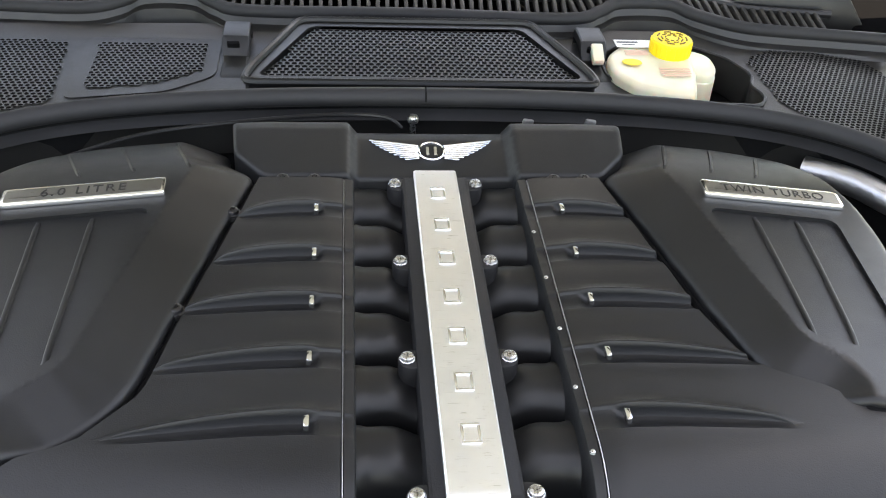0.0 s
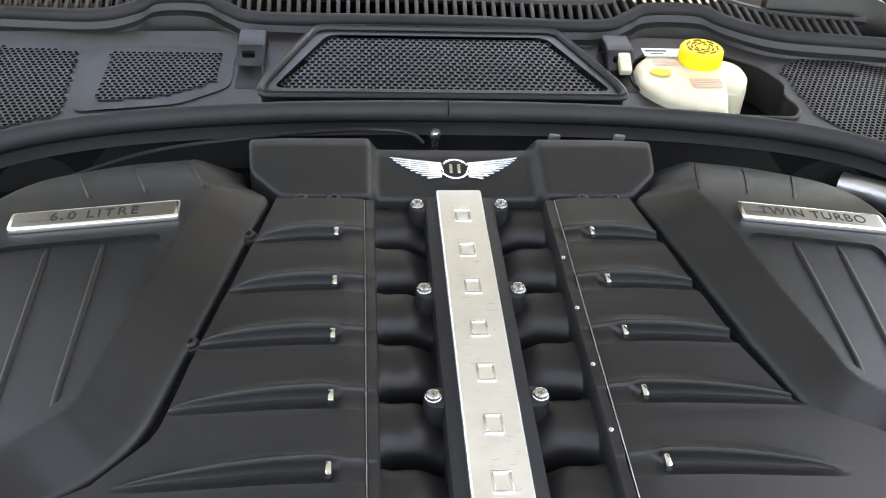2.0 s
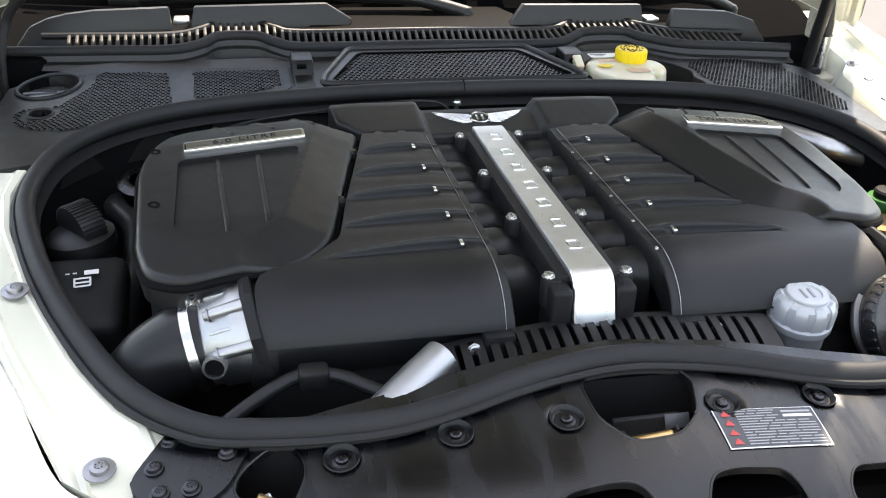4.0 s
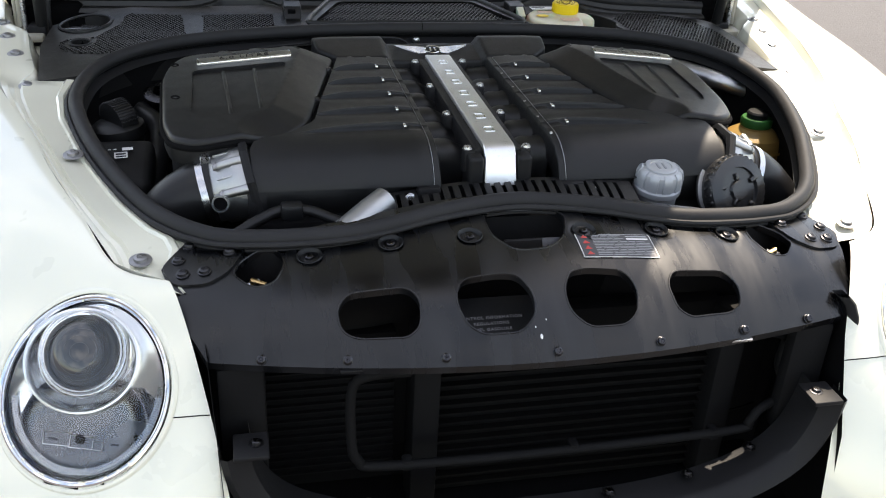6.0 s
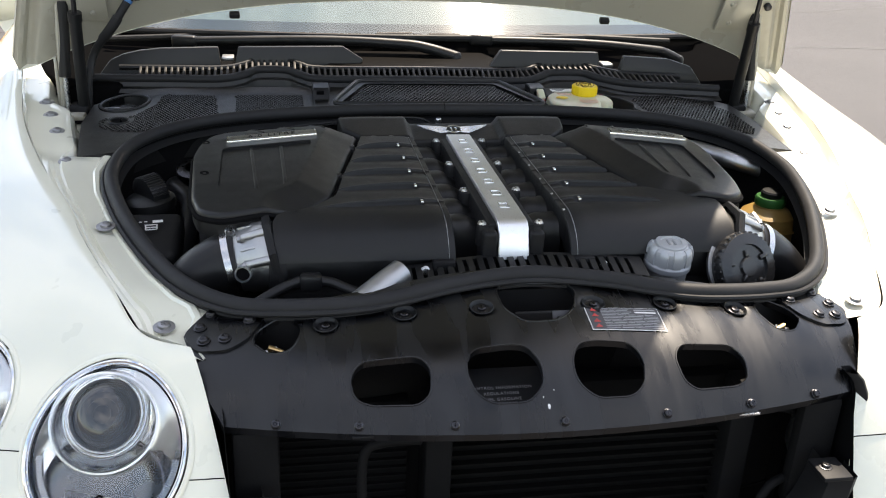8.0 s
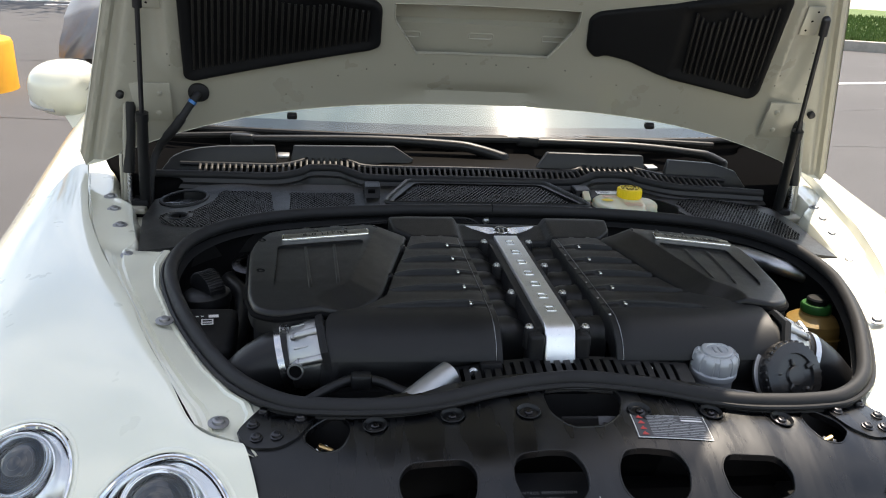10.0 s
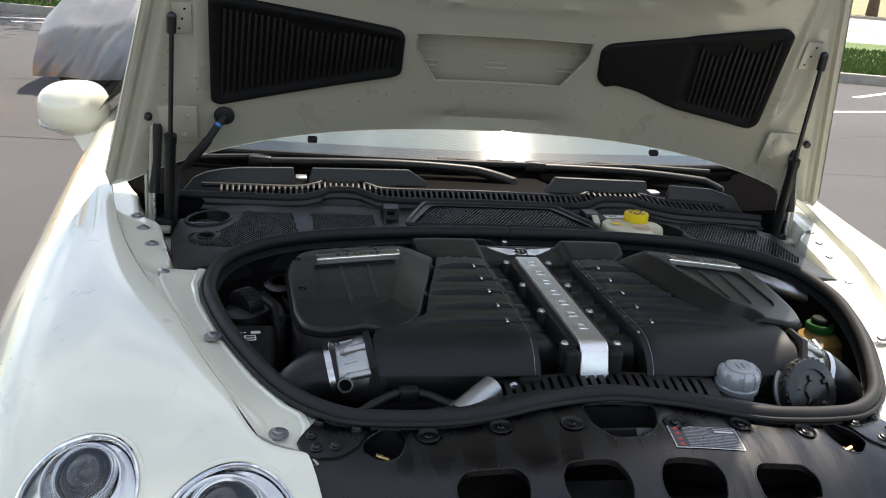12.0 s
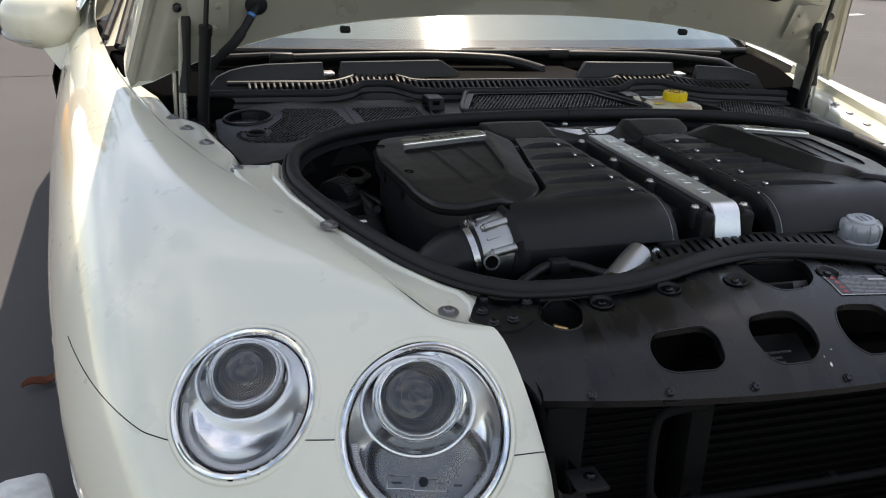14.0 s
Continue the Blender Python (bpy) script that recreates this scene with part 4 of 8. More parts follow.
def air_box(s):
    t = thing("air_filter_cover", "black moulded air filter cover with recessed panel and metal plate", "engine cover", "air filter covers")
    plan = [fold(x, y, s) for x, y in COVER]
    out = rounded(plan if s > 0 else mirrored(plan), 0.014, 3)
    crisp = []
    pan = rounded([fold(x, y, s) for x, y in RECESS], 0.012, 4)
    pan = pan if s > 0 else mirrored(pan)
    edge = [Vector((x, y, side_lift(x, y) - 0.0105)) for x, y in resample(out, 0.008)]
    # near-black tube that puts the gap's shade under the lid's edge
    part("dark_edge", tube(edge, 0.0042, 8, True), DARK, t)
    rim_line = resample(LID_RIM, 0.006, False)
    for i, p in enumerate(rim_line):
        d = (Vector(rim_line[min(i + 1, len(rim_line) - 1)]) - Vector(rim_line[max(i - 1, 0)])).normalized()
        for off in (0.0445, 0.046, 0.0475):
            q = (p[0] - d.y * off, p[1] + d.x * off)
            if inside(q, COVER) and distance(q, COVER) > 0.02:
                q = fold(*q, s)
                crisp.append((s * q[0], q[1]))
    part("lid", sheet(out, side_lift, 0.0045, [pan], skirt=0.026, edge=0.0055, extra=crisp), PLASTIC_SOFT, t, "", 32)
    part("recess_panel", sheet(pan, lambda x, y: side_lift(x, y) - 0.0034, 0.006), PLASTIC, t, "", 32)
    inner = [(0.31 + (x - 0.31) * 0.93, 0.7 + (y - 0.7) * 0.94) for x, y in plan]
    part("housing", prism(rounded(inner if s > 0 else mirrored(inner), 0.014, 3), 0.70, 0.835), PLASTIC_MATT, t)
    for x, y in ((0.1815, 0.802), (0.2115, 0.670)):
        # a small ear at the lid's edge with its bolt, and a dark disc for the shaded hollow in the lid behind it
        top = 0.8500
        ear = [(x - 0.0065, y - 0.007), (x + 0.012, y - 0.010), (x + 0.012, y + 0.010), (x - 0.0065, y + 0.007)]
        part("ear", prism(rounded(ear if s > 0 else mirrored(ear), 0.006), 0.815, top, 0.0015), PLASTIC_SOFT, t)
        share("bolt", BOLT_BLACK, t, Matrix.Translation((s * (x + 0.001), y, top - 0.0005)))
        hx, hy = x + 0.0062, y + 0.0035
        m = up_at(side_lift, s * hx, hy) @ Matrix.Translation((0, 0, -0.0004)) @ Matrix.Rotation(radians(-35) * s, 4, "Z") @ Matrix.Diagonal((0.85, 0.5, 0.3, 1))
        part("hollow_shade", revolve([(0.0085, -0.002), (0.0092, 0.0), (0.0085, 0.0008), (0.0072, -0.0004), (0, -0.0012)], 20, m), DARK, t)
    for a, b in (((0.222, 0.842), (0.246, 0.918)), ((0.270, 0.838), (0.296, 0.912)), ((0.317, 0.835), (0.342, 0.896))):
        rows = []
        for i in range(15):
            q = i / 14
            x, y = fold(a[0] + (b[0] - a[0]) * q, a[1] + (b[1] - a[1]) * q, s)
            h = 0.0022 * step01(0, 0.08, q) * step01(0, 0.08, 1 - q)
            rows.append([(s * (x + dx), y, side_lift(s * (x + dx), y) - 0.0003 + hh * h) for dx, hh in ((-0.0022, 0), (-0.0016, 1), (0.0004, 1), (0.0022, 0))])
        part("rib", loft(rows), PLASTIC_SOFT, t, "", 20)
    for a, b in (((0.336, 0.772), (0.326, 0.584)), ((0.292, 0.773), (0.288, 0.592))):
        rows = []
        for i in range(15):
            q = i / 14
            x, y = fold(a[0] + (b[0] - a[0]) * q, a[1] + (b[1] - a[1]) * q, s)
            h = 0.0026 * step01(0, 0.03, q) * step01(0, 0.03, 1 - q)
            rows.append([(s * (x + dx), y, side_lift(s * x, y) - 0.0036 + hh * h) for dx, hh in ((-0.0026, 0), (-0.0016, 0.85), (-0.0009, 1), (0.0009, 1), (0.0016, 0.85), (0.0026, 0))])
        part("rib", loft(rows), PLASTIC_SOFT, t)
    for x, y in ((0.404, 0.806), (0.398, 0.662)) if s < 0 else ():
        x, y = fold(x, y, s)
        m = up_at(side_lift, s * x, y)
        # dark disc on the lid, coloured as the shade inside a bolt hole
        part("bolt_hole_shade", revolve([(0.0075, 0.0002), (0.0070, 0.0007), (0.0062, 0.0003), (0, -0.0003)], 20, m @ Matrix.Rotation(0.5, 4, "Z") @ Matrix.Diagonal((1.15, 0.75, 1, 1))), DARK, t)
    # the metal name plate with its words
    x0, x1, y = 0.2365, 0.3725 if s < 0 else 0.368, 0.802
    a, b = Vector((s * x0, y + 0.003, side_lift(s * x0, y) + 0.001)), Vector((s * x1, y - 0.002, side_lift(s * x1, y) + 0.001))
    right = (b - a).normalized() * s
    nrm = right.cross(Vector((0, 1, 0.05))).normalized()
    fwd = nrm.cross(right)
    rot = Matrix((right, fwd, nrm)).transposed().to_4x4()
    m = Matrix.Translation((a + b) / 2) @ rot
    L = (b - a).length
    plate = rounded([(-L / 2, -0.0115), (L / 2, -0.0115), (L / 2, 0.0115), (-L / 2, 0.0115)], 0.004, 4)
    p = part("name_plate", prism(plate, 0, 0.0042, 0.0012), PLATERIM, t, "bright metal name plate with dark engraved words")
    p.matrix_local = m
    face = rounded([(-L / 2 + 0.003, -0.0088), (L / 2 - 0.003, -0.0088), (L / 2 - 0.003, 0.0088), (-L / 2 + 0.003, 0.0088)], 0.0025, 4)
    f = part("plate_face", prism(face, 0.004, 0.0045), PLATE, p)
    words("plate_text", "6.0 LITRE" if s < 0 else "TWIN TURBO", 0.0145, INK, p, Matrix.Translation((0, 0, 0.0048)), 1.12 if s > 0 else 1.25)
    return t


def words(name, text, size, material, parent, m, spread=1.0):
    cu = bpy.data.curves.new(name, "FONT")
    cu.body, cu.size, cu.align_x, cu.align_y, cu.space_character = text, size, "CENTER", "CENTER", spread
    cu.extrude = 0.0002
    ob = new(name, cu)
    deps = bpy.context.evaluated_depsgraph_get()
    me = bpy.data.meshes.new_from_object(ob.evaluated_get(deps))
    bpy.data.objects.remove(ob)
    me.materials.clear()
    me.materials.append(material)
    out = new(name, me)
    out.parent, out.matrix_local = parent, m
    return out


PLATE = metal("plate_face", (0.40, 0.39, 0.36), 0.34, (1.0, 60.0, 1.0), 12, 0.0)
PLATERIM = plain("polished_rim", (0.86, 0.86, 0.85), 0.16, 1.0)
INK = plain("dark_ink", (0.01, 0.01, 0.01), 0.6)


def throttle(s):
    """Cast throttle body, clamp and rubber hose at the duct's end."""
    t = thing("throttle_body", "cast aluminium throttle body with a bolted flange", "engine", "throttle bodies")
    c = Vector((s * 0.309, 0.507, 0.803 if s < 0 else 0.806))
    d = Vector((s * 0.97, -0.03, -0.22 if s < 0 else -0.36)).normalized()
    m = Matrix.Translation(c) @ d.to_track_quat("Z", "Y").to_matrix().to_4x4()
    prof = [(0.0, 0.0), (0.046, 0.0), (0.0465, 0.012), (0.0445, 0.016), (0.0425, 0.034), (0.0395, 0.038), (0.0385, 0.044), (0.0, 0.044)]
    part("housing", revolve(prof, 40, m), ALU, t)
    part("gasket", revolve([(0.0465, -0.010), (0.0535, -0.009), (0.0545, -0.004), (0.0535, 0.0005), (0.046, 0.001)], 8, m @ Matrix.Rotation(radians(22.5), 4, "Z")), PLASTIC_MATT, t, "black plastic flange", 20)
    for a in (15, 62, 118, 195, 250):
        q = m @ Matrix.Rotation(radians(a), 4, "Z") @ Matrix.Translation((0.0455, 0, 0.0))
        part("boss", tube([q @ Vector((0, 0, 0.0)), q @ Vector((-0.001, 0, 0.026)), q @ Vector((-0.002, 0, 0.030))], (0.0062, 0.0054, 0.0048), 12), ALU, t)
        share("bolt", BOLT_SMALL, t, q @ Matrix.Translation((-0.002, 0, 0.030)))
    for a in (40, 90, 150):
        q = m @ Matrix.Rotation(radians(a), 4, "Z") @ Matrix.Translation((0.0435, 0, 0.018))
        part("web", block(0.004, 0.003, 0.030, q, 0.0008), ALU, t)
    port = Vector((s * 0.342, 0.460, 0.797))
    if s < 0:
        part("port", revolve([(0.0105, 0), (0.0105, 0.014), (0.0085, 0.014), (0.0082, 0.002), (0, 0.002)], 20, Matrix.Translation(port + Vector((0, 0.01, 0))) @ Vector((s * 0.15, -1, 0.1)).to_track_quat("Z", "Y").to_matrix().to_4x4()), ALU, t)
        part("port_bore", revolve([(0.0083, 0.0115), (0, 0.0115)], 20, Matrix.Translation(port + Vector((0, 0.01, 0))) @ Vector((s * 0.15, -1, 0.1)).to_track_quat("Z", "Y").to_matrix().to_4x4()), DARK, t)
    if s > 0:
        # round black actuator cover in front
        m2 = Matrix.Translation((0.318, 0.452, 0.789)) @ Matrix.Scale(1.03, 4) @ Vector((0.25, -0.85, 0.42)).to_track_quat("Z", "Y").to_matrix().to_4x4()
        act = part("actuator", revolve([(0.046, -0.01), (0.047, 0.004), (0.044, 0.01), (0.03, 0.012), (0.029, 0.0085), (0.014, 0.0085), (0.012, 0.012), (0, 0.012)], 36, m2), GLOSSBLACK, t, "round black plastic actuator cover")
        part("flange_ring", revolve([(0.030, -0.014), (0.0475, -0.014), (0.0485, -0.012), (0.0480, -0.009), (0.043, -0.008)], 36, Matrix.Translation((-0.003, 0.0, 0.002)) @ m2), ALU, t)
        for k in range(30):
            q = m2 @ Matrix.Rotation(k * math.tau / 30, 4, "Z") @ Matrix.Translation((0.0445, 0, 0.003))
            part("tooth", block(0.0055, 0.0045, 0.011, q, 0.0012), GLOSSBLACK, act)
        for k, (r, w) in enumerate(((0.036, 0.016), (0.022, 0.011), (0.034, 0.010), (0.020, 0.013), (0.035, 0.014))):
            q = m2 @ Matrix.Rotation(0.4 + k * math.tau / 5, 4, "Z") @ Matrix.Translation((r * 0.8, 0, 0.012))
            part("boss", block(w * 0.8, w * 0.45, 0.004, q @ Matrix.Translation((0, 0, -0.002)), 0.0015), GLOSSBLACK, act)
    h = thing("intake_hose", "black rubber intake hose with a bright steel clamp", "hose", "intake hoses")
    c2 = c + d * 0.042
    path = spline([c2, c2 + d * 0.02, c2 + d * 0.05 + Vector((0, -0.004, -0.008)), c2 + d * 0.085 + Vector((0, -0.018, -0.035)), c2 + d * 0.105 + Vector((0, -0.03, -0.08))], 6)
    part("hose", tube(path, [0.0405] * 7 + [0.04 - 0.0007 * min(k, 12) for k in range(len(path) - 7)], 28), HOSE, h)
    c3 = c2 + d * 0.010
    m3 = Matrix.Translation(c3) @ d.to_track_quat("Z", "Y").to_matrix().to_4x4()
    part("clamp", revolve([(0.0415, -0.0042), (0.0428, -0.0042), (0.0428, 0.0042), (0.0415, 0.0042)], 40, m3), BAND, h, "bright steel band clamp")
    top = c3 + Vector((0, 0.006, 0.045))
    part("clamp_screw", tube([top + Vector((0, -0.013, -0.003)), top + Vector((0, 0.011, 0.003))], 0.0055, 10), STEEL, h)
    part("clamp_screw", block(0.013, 0.013, 0.009, Matrix.Translation(top + Vector((0, 0, -0.002))), 0.002), STEEL, h)
    return t


for s in (-1, 1):
    manifold(s)
    runners(s)
    air_box(s)
    throttle(s)
centre_bar()
rear_cover()


# ---- things at the front of the engine ----
def filter_cap():
    t = thing("oil_filter_housing", "silver grey plastic oil filter housing with a lugged cap", "engine")
    base = Vector((0.2105, 0.462, 0.768))
    m = Matrix.Translation(base) @ Matrix.Rotation(radians(6), 4, "X")
    part("neck", revolve([(0.026, -0.06), (0.026, 0.0), (0.0275, 0.006), (0.0275, 0.028)], 40, m), GREYCAP_DARK, t)
    part("cap", revolve([(0.0278, 0.0235), (0.0306, 0.0245), (0.0312, 0.0262), (0.0312, 0.0315), (0.0300, 0.0330), (0.0290, 0.0340), (0.0290, 0.0490), (0.0278, 0.0535), (0.0240, 0.0566), (0.0208, 0.0572), (0.0204, 0.0592), (0.0192, 0.0600), (0.0140, 0.0602), (0.0134, 0.0588), (0, 0.0588)], 56, m), GREYCAP, t, "silver grey cap with a flat top", 28)
    for k in range(10):
        q = m @ Matrix.Rotation((k + 0.5) * math.tau / 10, 4, "Z")
        rows = []
        for r, z, w in ((0.0280, 0.0335, 0.0058), (0.0308, 0.0345, 0.0060), (0.0310, 0.0450, 0.0060), (0.0306, 0.0500, 0.0058), (0.0290, 0.0542, 0.0055), (0.0246, 0.0580, 0.0046), (0.0222, 0.0574, 0.0042)):
            rows.append([q @ Vector((r - 0.0030, -w, z - 0.0014)), q @ Vector((r - 0.0004, -w, z - 0.0002)), q @ Vector((r, -w + 0.0009, z)), q @ Vector((r, w - 0.0009, z)), q @ Vector((r - 0.0004, w, z - 0.0002)), q @ Vector((r - 0.0030, w, z - 0.0014))])
        part("lug", loft(rows), GREYCAP, t, "", 35)
    for x in (-0.004, 0.004):
        part("cap_mark", block(0.003, 0.014, 0.001, m @ Matrix.Translation((x, 0, 0.0592)), 0.0003), GREYCAP_DARK, t)


GREYCAP = plain("grey_cap", (0.36, 0.375, 0.395), 0.33, 0.25)
GREYCAP_DARK = plain("grey_plastic", (0.24, 0.25, 0.265), 0.38, 0.2)
filter_cap()


def belt_guard():
    t = thing("belt_guard", "curved black plastic guard with a row of slots", "engine cover")
    # lies in front of the engine, leaning forward
    def at(u, v):
        x = -0.165 + 0.335 * u
        y = 0.458 + 0.014 * math.sin(math.pi * u) - 0.05 * v - 0.01 * math.sin(math.pi * u) * v
        z = 0.808 + 0.006 * math.sin(math.pi * u) - 0.013 * v ** 1.6 - 0.002 * u - 0.009 * (1 - u) ** 2
        return Vector((x, y, z))
    n = 125
    rows = []
    for j in range(9):
        rows.append([at(i / n, j / 8) for i in range(n + 1)])
    bm = bmesh.new()
    V = [[bm.verts.new(p) for p in row] for row in rows]
    for j in range(8):
        for i in range(n):
            slot = i % 5 in (1, 2) and 3 < i < n - 4 and 1 <= j <= 6
            if not slot:
                bm.faces.new((V[j][i], V[j][i + 1], V[j + 1][i + 1], V[j + 1][i]))
    bmesh.ops.recalc_face_normals(bm, faces=bm.faces)
    bmesh.ops.solidify(bm, geom=bm.faces[:], thickness=0.0025)
    part("panel", bm, PLASTIC, t)
    p = thing("coolant_pipe", "short cast aluminium pipe slanting to the guard", "pipe")
    part("pipe", tube([(-0.150, 0.435, 0.805), (-0.170, 0.42, 0.797), (-0.205, 0.395, 0.78)], (0.017, 0.018, 0.019), 20), ALU, p)
    h = thing("vacuum_hose", "thin black hose with a clip running along the front", "hose")
    path = spline([(-0.35, 0.40, 0.77), (-0.315, 0.42, 0.785), (-0.275, 0.437, 0.796), (-0.24, 0.432, 0.796), (-0.21, 0.415, 0.79), (-0.175, 0.402, 0.787), (-0.13, 0.41, 0.785)], 6)
    part("hose", tube(path, 0.0065, 12), HOSE, h)
    part("clip", block(0.026, 0.02, 0.02, Matrix.Translation((-0.262, 0.435, 0.796)), 0.004), PLASTIC_SOFT, h)


belt_guard()
# ---- engine bay: rubber seal, gutters, front panel ----
SEAL = [(0, 0.398, 0.815), (0.05, 0.393, 0.8135), (0.1, 0.380, 0.812), (0.15, 0.365, 0.808), (0.2, 0.356, 0.804), (0.25, 0.358, 0.8005), (0.3, 0.366, 0.797), (0.35, 0.380, 0.7953), (0.40, 0.420, 0.797), (0.442, 0.485, 0.80), (0.495, 0.60, 0.81),
        (0.532, 0.72, 0.82), (0.54, 0.80, 0.826), (0.52, 0.88, 0.836), (0.46, 0.945, 0.844), (0.36, 0.985, 0.85), (0.2, 1.005, 0.855), (0, 1.01, 0.857)]
SEAL_RING = [tuple(p) for p in spline(SEAL + [(-x, y, z) for x, y, z in reversed(SEAL[1:-1])], 6, True)]


def bay_seal():
    t = thing("bonnet_seal", "black rubber seal running round the engine bay", "seal")
    part("bead", tube(SEAL_RING, 0.0102, 16, True), RUBBER, t)
    # the lip below the bead
    rows = []
    for o, dz in ((0.004, -0.007), (0.0105, -0.0095), (0.0108, -0.0125), (0.0, -0.019), (-0.012, -0.022)):
        rows.append([Vector(p) + (Vector((p[0], p[1] - 0.7, 0))).normalized() * o + Vector((0, 0, dz)) for p in SEAL_RING])
    part("lip", loft(rows, True), RUBBER, t)
    # the thin second lip outside the bead
    outer = [Vector(p) + Vector((p[0], p[1] - 0.7, 0)).normalized() * 0.0125 + Vector((0, 0, -0.0035)) for p in SEAL_RING]
    part("outer_lip", tube(outer, 0.0036, 8, True), RUBBER, t)
    part("joint", tube([Vector((0.0, 1.01, 0.857)) + Vector((0, a, b)) for a, b in ((-0.0118, 0.0), (-0.008, 0.0088), (0, 0.0121), (0.009, 0.008))], 0.0007, 5), DARK, t)


def bay_tub():
    """Dark walls and floor that close the bay below the seal."""
    t = thing("engine_bay", "dark painted inner walls and floor of the engine bay", "engine bay", "", "structure")
    rows = []
    for o, z in ((0.004, None), (0.012, 0.76), (0.02, 0.66), (0.02, 0.50)):
        rows.append([Vector((p[0], p[1], (p[2] - 0.012) if z is None else z)) + Vector((p[0], p[1] - 0.7, 0)).normalized() * o for p in SEAL_RING])
    part("bay_wall", loft(rows, True), BAYDARK, t)
    bm = bmesh.new()
    bm.faces.new([bm.verts.new(Vector((p[0] * 1.05, 0.7 + (p[1] - 0.7) * 1.05, 0.505))) for p in SEAL_RING])
    part("bay_floor", bm, BAYDARK, t)
    # engine block under the manifolds
    part("engine_block", block(0.62, 0.44, 0.26, Matrix.Translation((0, 0.68, 0.64)), 0.02), BAYDARK, t)


BAYDARK = plastic("bay_black", (0.0068, 0.0068, 0.0072), 0.65, 120, 0.001, 0.25, 0.08)
bay_seal()
bay_tub()


def seal_x(y):
    """Half the width of the seal at y on its long sides."""
    pts = SEAL[-11:-4]
    for a, b in zip(pts, pts[1:]):
        if a[1] <= y <= b[1]:
            f = (y - a[1]) / (b[1] - a[1])
            return a[0] + (b[0] - a[0]) * f, a[2] + (b[2] - a[2]) * f
    return pts[-1][0], pts[-1][2]


def edge_at(y):
    for a, b in zip(EDGE, EDGE[1:]):
        if a[1] <= y <= b[1]:
            return Vector(a).lerp(Vector(b), (y - a[1]) / (b[1] - a[1]))
    return Vector(EDGE[-1])


def gutter(s, parent):
    """The cream ledge between the seal and the wing, with its bolts."""
    rows = []
    for y in np.linspace(0.307 if s < 0 else 0.335, 1.42, 60):
        E = edge_at(y)
        if y < 0.86:
            x, z = seal_x(max(0.376, y))
            x += 0.006
            z -= 0.012
            if y < 0.41:
                x, z = float(np.interp(y, (0.306, 0.35, 0.38, 0.41), (0.378, 0.388, 0.374, 0.385))), float(np.interp(y, (0.306, 0.36, 0.41), (0.762, 0.768, 0.785)))
        else:
            x, z = np.interp(y, (0.86, 0.92, 1.07, 1.42), (0.55, 0.575, 0.60, 0.64)), np.interp(y, (0.86, 0.90, 1.1, 1.42), (0.806, 0.790, 0.786, 0.785))
        A = Vector((-x, y, z))
        B = Vector((E.x, E.y, E.z))
        row = []
        for f, dz in ((0, 0), (0.13, 0.0), (0.165, 0.0035), (0.23, 0.0038), (0.265, 0.0002), (0.55, 0.0), (0.70, -0.0005), (0.735, -0.0055), (0.80, -0.0065), (0.86, -0.003), (0.93, -0.004), (0.955, -0.012), (0.985, -0.004), (1, 0)):
            p = A.lerp(B, f)
            if f < 0.95:
                p.z = A.z + (B.z - 0.012 - A.z) * f
            p.z += dz
            row.append(p)
        # behind the bay: a flat ledge for the bolts and a wall down to the hinge well
        w, back = step01(0.85, 0.92, y), step01(1.08, 1.16, y)
        ledge = B.z - 0.015
        for i, (f, h) in enumerate(((0, 0), (0.1, 0), (0.2, 0), (0.27, 0.03), (0.32, 0.25), (0.36, 0.72), (0.40, 0.95), (0.44, 1), (0.52, 1), (0.66, 1), (0.80, 1), (0.955, 1), (0.985, 1.3), (1, None))):
            p = A.lerp(B, float(np.interp(f, (0, 0.44, 1), (0, 0.44 + 0.3 * back, 1))))
            p.z = B.z if h is None else A.z + (ledge - A.z) * h
            row[i] = row[i].lerp(p, w)
        rows.append([Vector((p.x * -s, p.y, p.z)) for p in row])
    g = part("gutter", loft(rows), PEARL, parent, "cream painted gutter beside the wing", 28)
    for x, y, z in ((0.43, 0.362, 0.782), (0.524, 0.595, 0.813), (0.6165, 0.842, 0.823), (0.654, 0.975, 0.832), (0.680, 1.06, 0.836), (0.70, 1.13, 0.840)):
        share("bolt", BOLT_WING, g, Matrix.Translation((s * x, y, z - 0.003)) @ Matrix.Rotation(radians(8), 4, "X"))


for s in (-1, 1):
    gutter(s, car)


def panel_front(x):
    return 0.183 + 0.36 * x * x


def panel_lift(x, y):
    d = max(0.0, y - panel_front(x))
    z = 0.719 + 0.094 * (1 - math.exp(-d / 0.075))
    z -= 0.16 * x * x * min(1.0, d / 0.155)
    # dished seats of the fixings
    for fx, fy in PANEL_FIX:
        q = math.hypot(x - fx, y - fy)
        if q < 0.02:
            z -= 0.0035 * (1 - step01(0.011, 0.0155, q))
    return z


PANEL_FIX = [(s * x, y) for s in (-1, 1) for x, y in ((0.068, 0.341), (0.159, 0.3415), (0.2495, 0.336))]
HOLE_OUT = [(0.140, 0.255), (0.152, 0.272), (0.216, 0.2735), (0.2295, 0.256), (0.2255, 0.235), (0.209, 0.2265), (0.158, 0.221), (0.144, 0.229)]
HOLE_IN = [(0.0175, 0.252), (0.03, 0.275), (0.052, 0.278), (0.093, 0.274), (0.1035, 0.252), (0.0965, 0.226), (0.079, 0.2145), (0.037, 0.2135), (0.0185, 0.229)]


